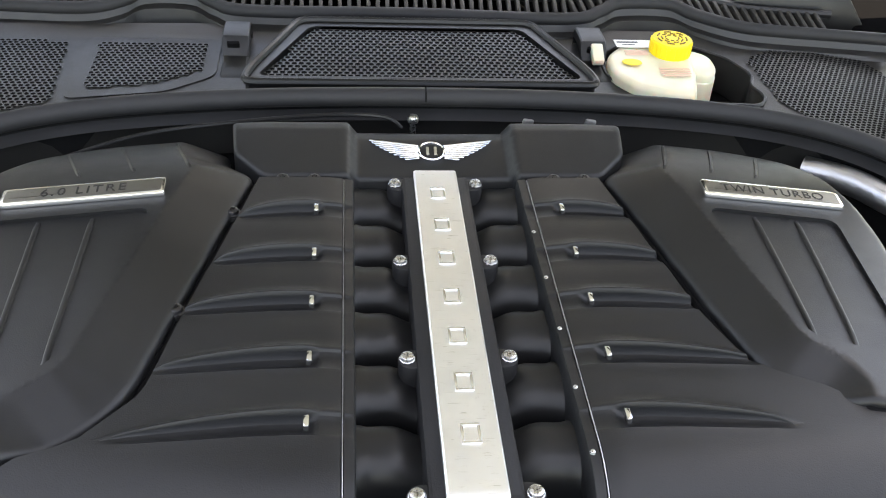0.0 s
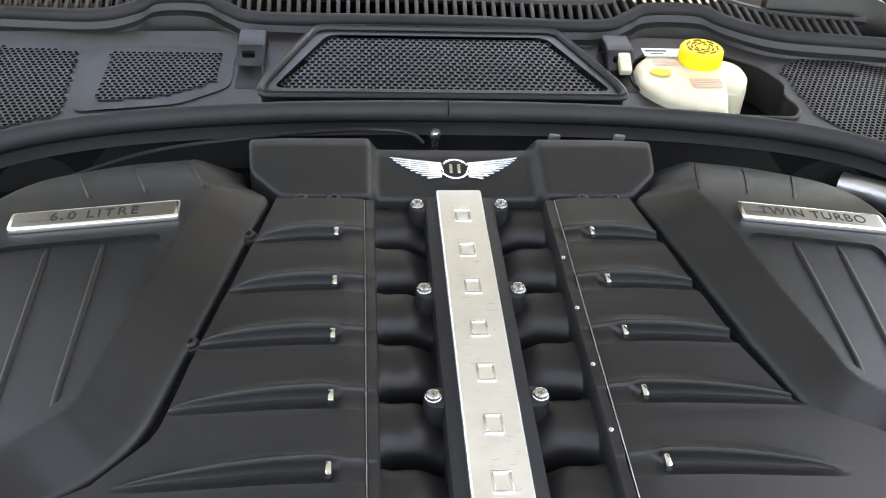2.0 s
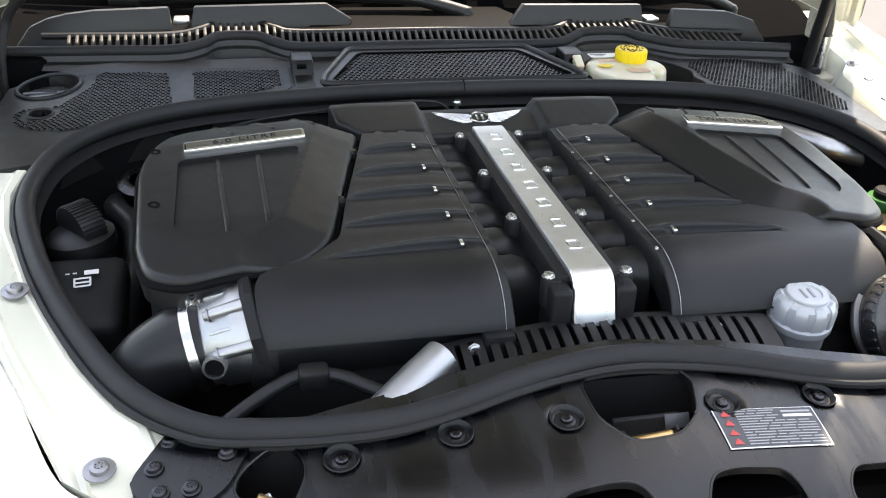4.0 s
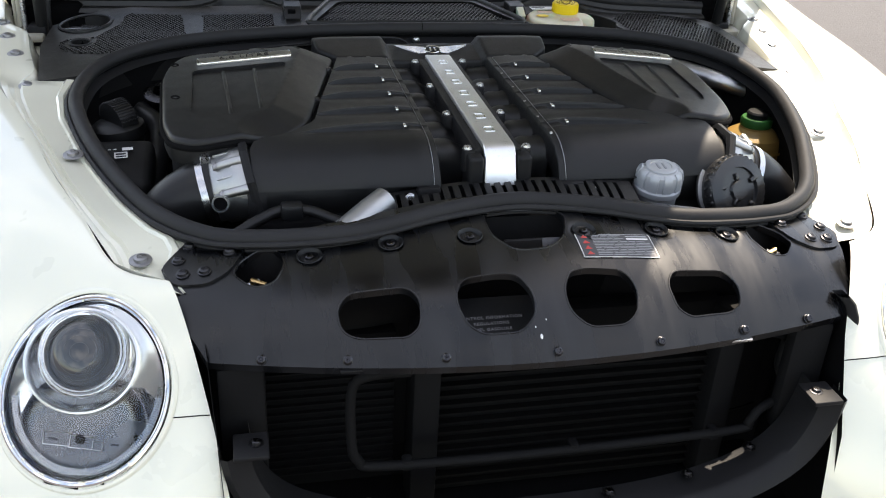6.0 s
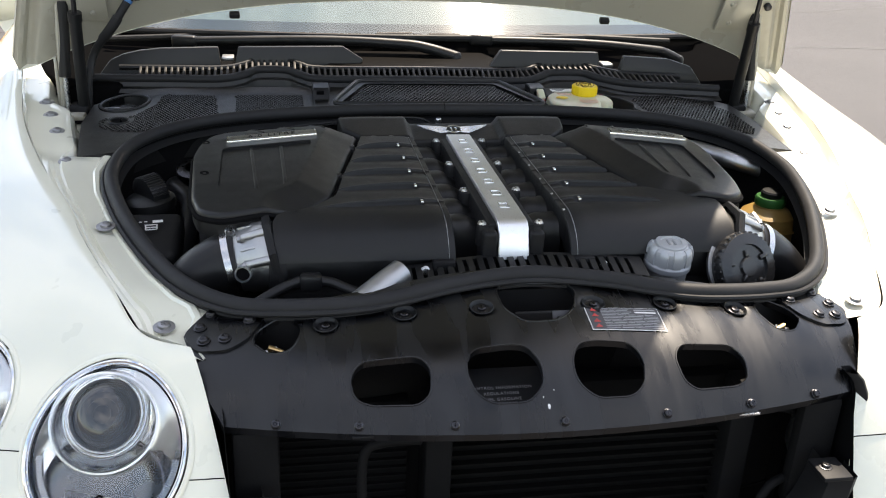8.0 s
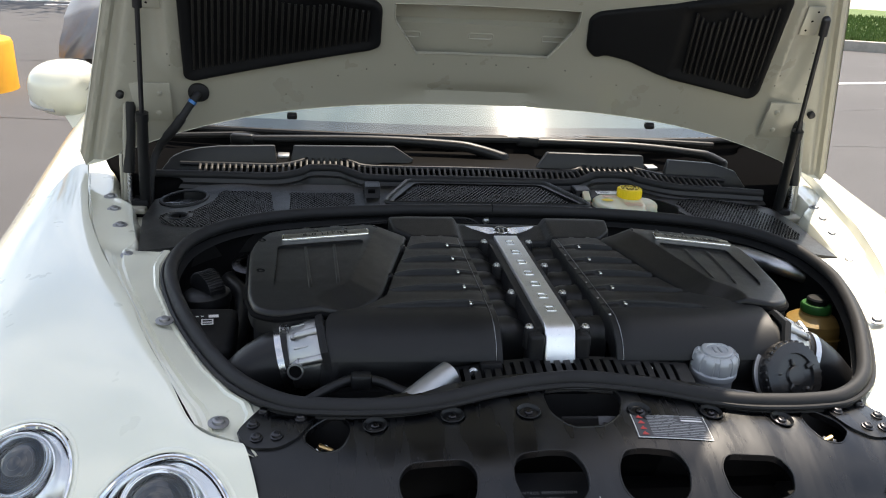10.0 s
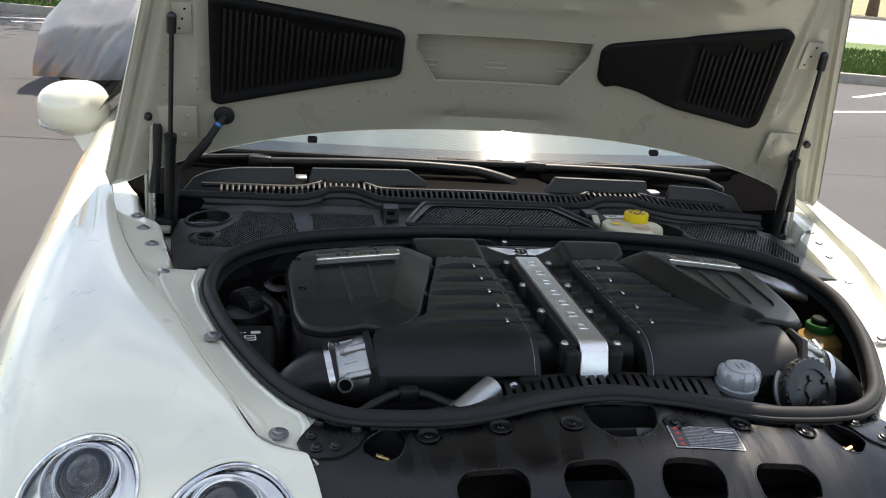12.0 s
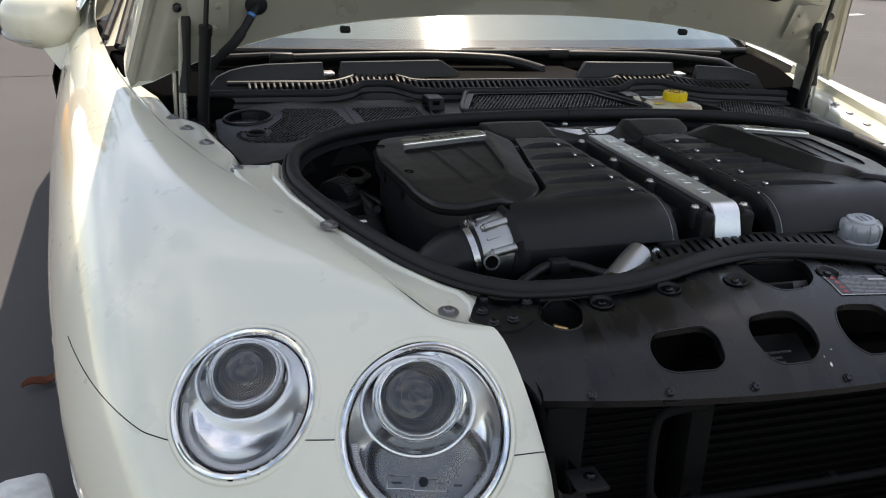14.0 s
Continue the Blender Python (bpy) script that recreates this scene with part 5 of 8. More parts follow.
DARKSTEEL = metal("blackened_steel", (0.055, 0.055, 0.06), 0.3)
BOLT_DARK = bolt_mesh("bolt", 0.0052, 0.0045, DARKSTEEL, 1.5)
BOLT_LOW = bolt_mesh("bolt", 0.0047, 0.0055, DARKSTEEL, 1.15)
DISH = mesh_of("washer", revolve([(0.0145, 0.0044), (0.0138, 0.0052), (0.0128, 0.0042), (0.0108, 0.0008), (0, 0.0006)], 28), PLASTIC_SOFT)


def front_panel():
    t = thing("slam_panel", "scuffed black plastic front panel with rounded openings and fixings", "front panel")
    left = [(-0.352, 0.3975), (-0.383, 0.391), (-0.4085, 0.352), (-0.40, 0.318), (-0.384, 0.27), (-0.362, 0.236)]
    rim = [(x, panel_front(x) + 0.006) for x in np.linspace(-0.345, 0.345, 31)]
    back = [(0.3, 0.382), (0.2, 0.397), (0.1, 0.42), (0.0, 0.432), (-0.1, 0.42), (-0.2, 0.397), (-0.3, 0.382)]
    outline = left + rim + [(-x, y) for x, y in reversed(left)] + back
    holes = []
    for s in (-1, 1):
        for h in (HOLE_OUT, HOLE_IN):
            holes.append(rounded(h if s > 0 else mirrored(h), 0.012, 4))
        tri = [(0.276, 0.330), (0.283, 0.357), (0.304, 0.361), (0.326, 0.342), (0.333, 0.323), (0.313, 0.299), (0.289, 0.301)]
        holes.append(rounded(tri if s > 0 else mirrored(tri), 0.012, 4))
    lock = [(-0.045, 0.376), (-0.034, 0.388), (0.047, 0.387), (0.054, 0.368), (0.042, 0.331), (0.019, 0.311), (-0.022, 0.309), (-0.043, 0.336)]
    holes.append(rounded(lock, 0.012, 4))
    bm = sheet(outline, panel_lift, 0.0075, holes)
    # turn the rims of the openings down
    rims = [e for e in bm.edges if e.is_boundary]
    got = bmesh.ops.extrude_edge_only(bm, edges=rims)
    for v in got["geom"]:
        if isinstance(v, bmesh.types.BMVert):
            v.co.z -= 0.009
            v.co.y += 0.002
    bmesh.ops.recalc_face_normals(bm, faces=bm.faces)
    part("panel", bm, PANEL, t)
    for h in holes:
        ring = [Vector((x, y, panel_lift(x, y) - 0.0004)) for x, y in resample(h, 0.006)]
        part("hole_rim", tube(ring, 0.0013, 6, True), PANEL, t)
    for x, y in PANEL_FIX:
        share("washer", DISH, t, up_at(panel_lift, x, y))
        share("bolt", BOLT_DARK, t, up_at(panel_lift, x, y))
    for x in (-0.308, -0.222, -0.122, -0.003, 0.115, 0.220, 0.308):
        share("bolt", BOLT_LOW, t, up_at(panel_lift, x, panel_front(x) + 0.0130 - 0.03 * x * x))
    # corner plates with their bolts
    for s in (-1, 1):
        cp = [(0.308, 0.392), (0.352, 0.402), (0.382, 0.398), (0.409, 0.349), (0.394, 0.318), (0.360, 0.312), (0.336, 0.326), (0.316, 0.365)]
        cp = rounded(cp if s > 0 else mirrored(cp), 0.01, 4)
        part("corner_plate", sheet(cp, lambda x, y: panel_lift(x, y) + 0.0032, 0.008, skirt=0.004), PANEL, t)
        for x, y in ((0.379, 0.384), (0.390, 0.357), (0.335, 0.359), (0.385, 0.332), (0.362, 0.331)):
            share("bolt", BOLT_BLACK, t, up_at(lambda a, b: panel_lift(a, b) + 0.0034, s * x, y))
    # rubber flap that closes the gap to the bumper
    rows = []
    for z, x in ((0.748, 0.366), (0.738, 0.376), (0.72, 0.385), (0.692, 0.3925), (0.668, 0.391), (0.652, 0.383)):
        rows.append([(x + dx, y, z) for dx, y in ((-0.013, 0.256), (-0.013, 0.242), (-0.003, 0.236), (0, 0.238), (0, 0.256))])
    part("edge_flap", loft(rows, True), RUBBER, t, "black rubber flap at the end")
    # white paint chips
    for x, y, r in ((-0.018, 0.2085, 0.0022), (-0.023, 0.2165, 0.0009), (-0.010, 0.2225, 0.0008)):
        part("paint_chip", revolve([(r, 0.0003), (r * 0.6, 0.0007), (0, 0.0008)], 9, up_at(panel_lift, x, y) @ Matrix.Diagonal((0.7, 1.4, 1, 1))), LABELWHITE, t)
    return t


LABELWHITE = plain("label_white", (0.75, 0.74, 0.72), 0.5)
LABELPRINT = plain("label_print", (0.34, 0.34, 0.35), 0.5)
LABELRED = plain("label_red", (0.55, 0.05, 0.045), 0.5)
LABELGREY = plain("label_dark", (0.05, 0.05, 0.055), 0.45)
front_panel()


def warning_label():
    t = thing("warning_label", "printed warning sticker with red signs and rows of tiny unreadable print", "label")
    a, b, c = Vector((0.053, 0.3305, 0)), Vector((0.1435, 0.3275, 0)), Vector((0.053, 0.2915, 0))
    def at(u, v, h=0.0006):
        p = a.lerp(b, u) + (c - a) * v
        return Vector((p.x, p.y, panel_lift(p.x, p.y) + h))
    def patch(name, u0, u1, v0, v1, h, material, n=6):
        rows = [[at(u0 + (u1 - u0) * i / n, v0 + (v1 - v0) * j / 3, h) for i in range(n + 1)] for j in range(4)]
        return part(name, loft(rows), material, t)
    patch("paper", 0, 1, 0, 1, 0.0012, LABELWHITE, 12)
    patch("print_field", 0.012, 0.988, 0.025, 0.975, 0.0016, LABELGREY, 12)
    for v in (0.08, 0.32, 0.56, 0.78):
        patch("red_sign", 0.06, 0.145, v + 0.09, v + 0.13, 0.0023, LABELRED, 2)
        patch("red_sign", 0.075, 0.13, v + 0.045, v + 0.085, 0.0023, LABELRED, 2)
        patch("red_sign", 0.092, 0.113, v, v + 0.04, 0.0023, LABELRED, 2)
    rng = random.Random(4)
    for k in range(13):
        v = 0.07 + k * 0.069
        u = 0.2
        end = 0.62 if 0.05 < v < 0.3 else 0.95
        while u < end - 0.05:
            w = min(rng.uniform(0.06, 0.3), end - u)
            patch("print_bar", u, u + w, v, v + 0.024, 0.0019, LABELPRINT, 3)
            u += w + 0.02
    patch("print_bar", 0.66, 0.95, 0.1, 0.15, 0.0019, LABELPRINT)
    patch("print_bar", 0.66, 0.95, 0.2, 0.27, 0.0019, LABELWHITE)


warning_label()


def lock_bits():
    """What shows through the openings of the front panel."""
    t = thing("bonnet_latch", "brass and black metal bonnet latch inside an opening", "latch")
    part("bracket", block(0.06, 0.006, 0.05, Matrix.Translation((0.004, 0.345, 0.765)), 0.002), PLASTIC_MATT, t)
    part("spring", tube([(-0.022, 0.325, 0.779), (0.02, 0.327, 0.782)], 0.0055, 10), BRASS, t, "worn brass spring pin")
    for x in (-0.024, 0.022):
        part("lever", block(0.003, 0.006, 0.034, Matrix.Translation((x, 0.325, 0.775)), 0.001), BLACKBOLT, t)
    part("tag", block(0.022, 0.001, 0.012, Matrix.Translation((0.03, 0.34, 0.786)) @ Matrix.Rotation(radians(-35), 4, "X"), 0.0003), LABELGREY, t)
    for s in (-1, 1):
        l = thing("bonnet_catch", "small brass and steel catch inside a corner opening", "latch", "corner catches")
        part("base", block(0.04, 0.03, 0.006, Matrix.Translation((s * 0.307, 0.33, 0.74)), 0.002), DARK, l)
        part("hook", tube([(s * 0.295, 0.315, 0.745), (s * 0.300, 0.32, 0.765), (s * 0.312, 0.325, 0.768), (s * 0.318, 0.33, 0.75)], 0.0032, 8), BRASS, l)
        part("hook", tube([(s * 0.322, 0.315, 0.743), (s * 0.318, 0.325, 0.762), (s * 0.305, 0.33, 0.764)], 0.0028, 8), STEEL, l)
    e = thing("emission_label", "black information sticker with rows of pale print", "label")
    part("plate", block(0.12, 0.078, 0.002, Matrix.Translation((-0.055, 0.268, 0.722)) @ Matrix.Rotation(radians(28), 4, "X"), 0.0004), PLASTIC_MATT, e)
    m = Matrix.Translation((-0.055, 0.268, 0.722)) @ Matrix.Rotation(radians(28), 4, "X")
    for k, text in enumerate(("CONTROL INFORMATION", "REGULATIONS", "FUEL GASOLINE", "ADJUSTMENTS NEEDED")):
        words("print", text, 0.0052, LABELPALE, e, m @ Matrix.Translation((0.0, 0.012 - k * 0.0075, 0.0016)), 1.25)
    rng = random.Random(7)
    for k in (6, 7):
        x = -0.052
        while x < 0.045:
            w = rng.uniform(0.008, 0.026)
            part("print_bar", block(w, 0.0026, 0.0005, m @ Matrix.Translation((x + w / 2, 0.03 - k * 0.0085, 0.0014)), 0), LABELPALE, e)
            x += w + 0.003
    for s in (-1, 1):
        d = thing("support_bracket", "pressed steel bracket under the front panel", "bracket", "front brackets")
        part("plate", block(0.07, 0.02, 0.003, Matrix.Translation((s * 0.195, 0.215, 0.722)), 0.001), STEEL if s > 0 else PLASTIC_MATT, d)
        share("bolt", BOLT_SMALL, d, Matrix.Translation((s * 0.205, 0.215, 0.7235)))


BRASS = metal("brass", (0.6, 0.42, 0.2), 0.35)
LABELPALE = plain("label_pale", (0.22, 0.22, 0.225), 0.5)
lock_bits()


def radiator():
    t = thing("radiator", "black finned radiator behind the open grille", "radiator")
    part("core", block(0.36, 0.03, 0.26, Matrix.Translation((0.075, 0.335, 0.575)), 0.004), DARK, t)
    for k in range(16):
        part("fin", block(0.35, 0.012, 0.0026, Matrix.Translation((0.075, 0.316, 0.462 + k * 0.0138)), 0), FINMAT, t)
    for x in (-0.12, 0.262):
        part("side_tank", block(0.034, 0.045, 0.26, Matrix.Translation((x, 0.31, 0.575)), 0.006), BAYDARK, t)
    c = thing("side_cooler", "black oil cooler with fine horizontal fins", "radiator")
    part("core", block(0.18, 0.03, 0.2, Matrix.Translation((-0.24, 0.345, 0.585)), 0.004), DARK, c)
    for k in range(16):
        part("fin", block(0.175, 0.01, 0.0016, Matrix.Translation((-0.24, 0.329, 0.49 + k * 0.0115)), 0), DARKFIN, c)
    h = thing("guard_tube", "bent black steel tube in front of the radiator", "tube")
    path = spline([(-0.15, 0.245, 0.688), (-0.195, 0.243, 0.688), (-0.214, 0.242, 0.672), (-0.214, 0.24, 0.60), (-0.206, 0.24, 0.575), (-0.18, 0.24, 0.564), (0.0, 0.238, 0.562), (0.25, 0.24, 0.565), (0.275, 0.24, 0.578), (0.29, 0.243, 0.594), (0.34, 0.26, 0.60)], 5)
    part("tube", tube(path, 0.0058, 12), BAYDARK, h)
    for x in (-0.15, 0.05, 0.23):
        part("clip", block(0.012, 0.016, 0.014, Matrix.Translation((x, 0.243, 0.563)), 0.003), BAYDARK, h)
    b = thing("coolant_hose", "bent black coolant hose beside the radiator", "hose")
    part("hose", tube(spline([(0.262, 0.27, 0.692), (0.30, 0.268, 0.69), (0.322, 0.268, 0.676), (0.322, 0.27, 0.64), (0.335, 0.272, 0.61)], 5), 0.0095, 12), HOSE, b)
    # dark shroud closing the front
    w = thing("front_shroud", "black plastic shroud round the grille opening", "shroud", "", "structure")
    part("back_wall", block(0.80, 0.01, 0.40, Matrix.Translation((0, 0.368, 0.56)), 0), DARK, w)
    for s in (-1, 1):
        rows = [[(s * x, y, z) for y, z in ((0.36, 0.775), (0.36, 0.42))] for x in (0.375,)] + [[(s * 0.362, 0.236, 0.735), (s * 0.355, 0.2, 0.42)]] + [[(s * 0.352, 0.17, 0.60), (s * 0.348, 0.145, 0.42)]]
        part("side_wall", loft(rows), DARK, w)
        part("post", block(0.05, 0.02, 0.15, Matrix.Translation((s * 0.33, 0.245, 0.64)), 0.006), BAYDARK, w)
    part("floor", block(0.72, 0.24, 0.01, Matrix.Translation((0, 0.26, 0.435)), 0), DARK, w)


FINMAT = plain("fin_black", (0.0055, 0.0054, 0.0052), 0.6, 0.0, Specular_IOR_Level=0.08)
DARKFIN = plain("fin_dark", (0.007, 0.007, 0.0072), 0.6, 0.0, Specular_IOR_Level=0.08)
radiator()


def bumper_tray():
    """The black moulding at the foot of the grille opening, with upturned ends."""
    t = thing("grille_surround", "black plastic lower grille surround with bolts", "trim")
    line = [(-0.337, 0.648), (-0.330, 0.61), (-0.31, 0.572), (-0.27, 0.545), (-0.2, 0.526), (-0.1, 0.517), (0, 0.515), (0.1, 0.517), (0.2, 0.526), (0.27, 0.545), (0.31, 0.572), (0.330, 0.61), (0.337, 0.648)]
    sm = spline([(x, 0, z) for x, z in line], 5)
    rows = []
    for p in sm:
        n = Vector((-p.x, 0, 0.72 - p.z)).normalized()
        y = 0.155 + 0.25 * p.x * p.x
        rows.append([p + n * 0.012 + Vector((0, y + 0.05, 0)), p + n * 0.014 + Vector((0, y + 0.012, 0)), p + n * 0.012 + Vector((0, y + 0.004, 0)), p + Vector((0, y - 0.004, 0)), p - n * 0.010 + Vector((0, y - 0.008, 0)), p - n * 0.018 + Vector((0, y - 0.002, 0)), p - n * 0.020 + Vector((0, y + 0.03, 0))])
    part("rim", loft(rows), PLASTIC_MATT, t, "black moulded rim")
    for s in (-1, 1):
        part("end_cap", block(0.036, 0.04, 0.006, Matrix.Translation((s * 0.323, 0.19, 0.650)), 0.002), PLASTIC_MATT, t)
        share("bolt", BOLT_DARK, t, Matrix.Translation((s * 0.318, 0.192, 0.6525)))
    for x in (-0.2, -0.06, 0.08, 0.18, 0.26):
        share("bolt", BOLT_DARK, t, Matrix.Translation((x, 0.19 + 0.25 * x * x, 0.533 + 0.3 * max(0.0, abs(x) - 0.15))))


bumper_tray()


# ---- fluids and small things in the bay ----
def oil_filler():
    t = thing("fluid_filler", "black plastic filler neck with a ribbed twist cap", "filler cap")
    m = Matrix.Translation((-0.482, 0.735, 0.775)) @ Matrix.Rotation(radians(-6), 4, "Y")
    part("neck", revolve([(0.03, -0.08), (0.03, -0.01), (0.034, 0.0), (0.034, 0.008), (0, 0.008)], 28, m), PLASTIC_MATT, t)
    part("cap", revolve([(0.0365, 0.008), (0.0375, 0.012), (0.0365, 0.022), (0.030, 0.027), (0, 0.028)], 36, m), PLASTIC_SOFT, t)
    g = m @ Matrix.Translation((0.004, 0.004, 0.034)) @ Matrix.Rotation(radians(35), 4, "Z")
    stand = g @ Matrix.Translation((0, 0, -0.008)) @ Matrix.Rotation(radians(90), 4, "Y")
    half = [(-0.029 * math.sin(a), -0.031 * math.cos(a)) for a in np.linspace(0, math.pi, 19)]
    grip = part("grip", prism(half, -0.013, 0.013, 0.002, stand), PLASTIC_SOFT, t, "half-moon ribbed twist grip")
    for k in range(19):
        a = 0.25 + k * 0.147
        part("ridge", block(0.0016, 0.0024, 0.027, stand @ Matrix.Translation((-0.0292 * math.sin(a), -0.0312 * math.cos(a), 0)) @ Matrix.Rotation(-a, 4, "Z"), 0.0006), PLASTIC_SOFT, grip)
    b = thing("washer_tank", "black plastic washer tank with a white printed symbol", "tank")
    part("body", block(0.085, 0.12, 0.20, Matrix.Translation((-0.475, 0.652, 0.684)) @ Matrix.Rotation(radians(8), 4, "X"), 0.012, 3), PLASTIC_MATT, b)
    ic = Matrix.Translation((-0.474, 0.655, 0.7905)) @ Matrix.Rotation(radians(8), 4, "X") @ Matrix.Rotation(radians(6), 4, "Z")
    for x, y, w, h in ((0, -0.006, 0.016, 0.0022), (0, -0.013, 0.015, 0.0022), (-0.0075, -0.012, 0.002, 0.014), (0.0075, -0.012, 0.002, 0.014), (0, -0.019, 0.015, 0.0022), (0.009, 0.003, 0.014, 0.007), (-0.014, 0.004, 0.004, 0.0018), (-0.007, 0.004, 0.004, 0.0018)):
        part("symbol_bar", block(w, h, 0.0005, ic @ Matrix.Translation((x, y, 0)), 0), LABELWHITE, b)
    # dark clutter round it: bracket, hoses, a joint
    h = thing("bay_hose", "black ribbed hose along the side of the bay", "hose")
    part("hose", tube(spline([(-0.44, 0.90, 0.76), (-0.46, 0.85, 0.775), (-0.435, 0.80, 0.77), (-0.43, 0.72, 0.76), (-0.44, 0.62, 0.72)], 6), 0.014, 14), HOSE, h)
    p = thing("strut_mount", "grey metal fitting in the corner of the bay", "fitting")
    part("ring", revolve([(0.028, 0), (0.028, 0.012), (0.02, 0.016), (0.014, 0.016), (0.014, 0.0)], 28, Matrix.Translation((-0.43, 0.875, 0.785)) @ Matrix.Rotation(radians(15), 4, "X")), DARKSTEEL, p)
    part("arm", tube([(-0.43, 0.87, 0.775), (-0.40, 0.78, 0.77), (-0.425, 0.735, 0.782)], 0.006, 10), BLACKBOLT, p)


def coolant_tank():
    t = thing("coolant_tank", "amber translucent coolant tank with a green and black cap", "tank")
    m = Matrix.Translation((0.517, 0.752, 0.70))
    part("bottle", revolve([(0.0, -0.03), (0.03, -0.028), (0.044, -0.015), (0.047, 0.012), (0.0475, 0.034), (0.0445, 0.047), (0.034, 0.054), (0.025, 0.059), (0.024, 0.066), (0, 0.066)], 36, m), AMBER, t, "amber translucent plastic bottle")
    part("seam", revolve([(0.052, 0.026), (0.0535, 0.028), (0.052, 0.031)], 36, m), AMBER, t)
    cap = part("cap", revolve([(0.0245, 0.062), (0.0255, 0.064), (0.0258, 0.073), (0.0235, 0.0765), (0.017, 0.077), (0, 0.077)], 32, m), GREENCAP, t, "green plastic screw cap")
    part("cap_top", revolve([(0.0175, 0.0765), (0.0178, 0.084), (0.0155, 0.0868), (0, 0.0875)], 24, m), PLASTIC_SOFT, cap, "black cap centre")
    part("fitting", tube([(0.552, 0.735, 0.742), (0.57, 0.715, 0.742)], 0.005, 8), AMBER, t)
    d = thing("foil_duct", "silver foil wrapped duct beside the air filter cover", "duct")
    part("tube", tube(spline([(0.415, 0.959, 0.80), (0.455, 0.924, 0.805), (0.500, 0.874, 0.800), (0.560, 0.855, 0.785)], 8), 0.015, 16), FOIL, d)
    p = thing("pipe_fitting", "small steel pipe fitting behind the engine cover", "fitting", "rear fittings")
    part("stub", tube([(-0.014, 0.984, 0.815), (-0.014, 0.984, 0.842)], 0.0035, 10), STEEL, p)
    part("knob", revolve([(0.0055, 0), (0.0065, 0.003), (0.005, 0.007), (0, 0.008)], 12, Matrix.Translation((-0.014, 0.984, 0.841))), STEEL, p)
    part("tube", tube(spline([(-0.026, 0.980, 0.836), (-0.045, 0.984, 0.847), (-0.10, 0.985, 0.848), (-0.2, 0.976, 0.843), (-0.29, 0.958, 0.838), (-0.36, 0.925, 0.83)], 5), 0.0022, 8), HOSE, p)
    for x in (0.105, 0.172):
        q = thing("metal_tab", "pale metal tab behind the engine cover", "tab", "rear tabs")
        part("tab", block(0.012, 0.004, 0.03, Matrix.Translation((x, 0.976, 0.835)) @ Matrix.Rotation(radians(8), 4, "Y"), 0.002), ALU, q)


m_ = Mat("amber_plastic", (0.75, 0.48, 0.12), 0.35, 0.0, Transmission_Weight=0.25, Subsurface_Weight=0.0)
m_.set("Base Color", m_.mix(m_.ramp(m_.noise(25, 3), ((0.3, 0.0), (0.7, 1.0))), (0.40, 0.26, 0.085), (0.30, 0.175, 0.045)))
AMBER = m_.m
GREENCAP = plastic("green_plastic", (0.02, 0.095, 0.022), 0.4)
FOIL = metal("foil", (0.5, 0.5, 0.51), 0.38, None, 140, 0.002)
oil_filler()
coolant_tank()
# ---- scuttle: perforated covers, intake mesh, vanes ----
def cowl_lift(x, y):
    z = 0.832 + 0.035 * max(0.0, y - 1.0) - 0.10 * max(0.0, abs(x) - 0.5)
    z += 0.006 * step01(1.185, 1.22, y)
    return z


WELL = [(0.222, 1.154), (0.221, 1.104), (0.247, 1.068), (0.29, 1.045), (0.343, 1.040), (0.389, 1.038), (0.401, 1.062), (0.390, 1.085), (0.402, 1.112), (0.382, 1.155), (0.343, 1.185), (0.258, 1.190)]


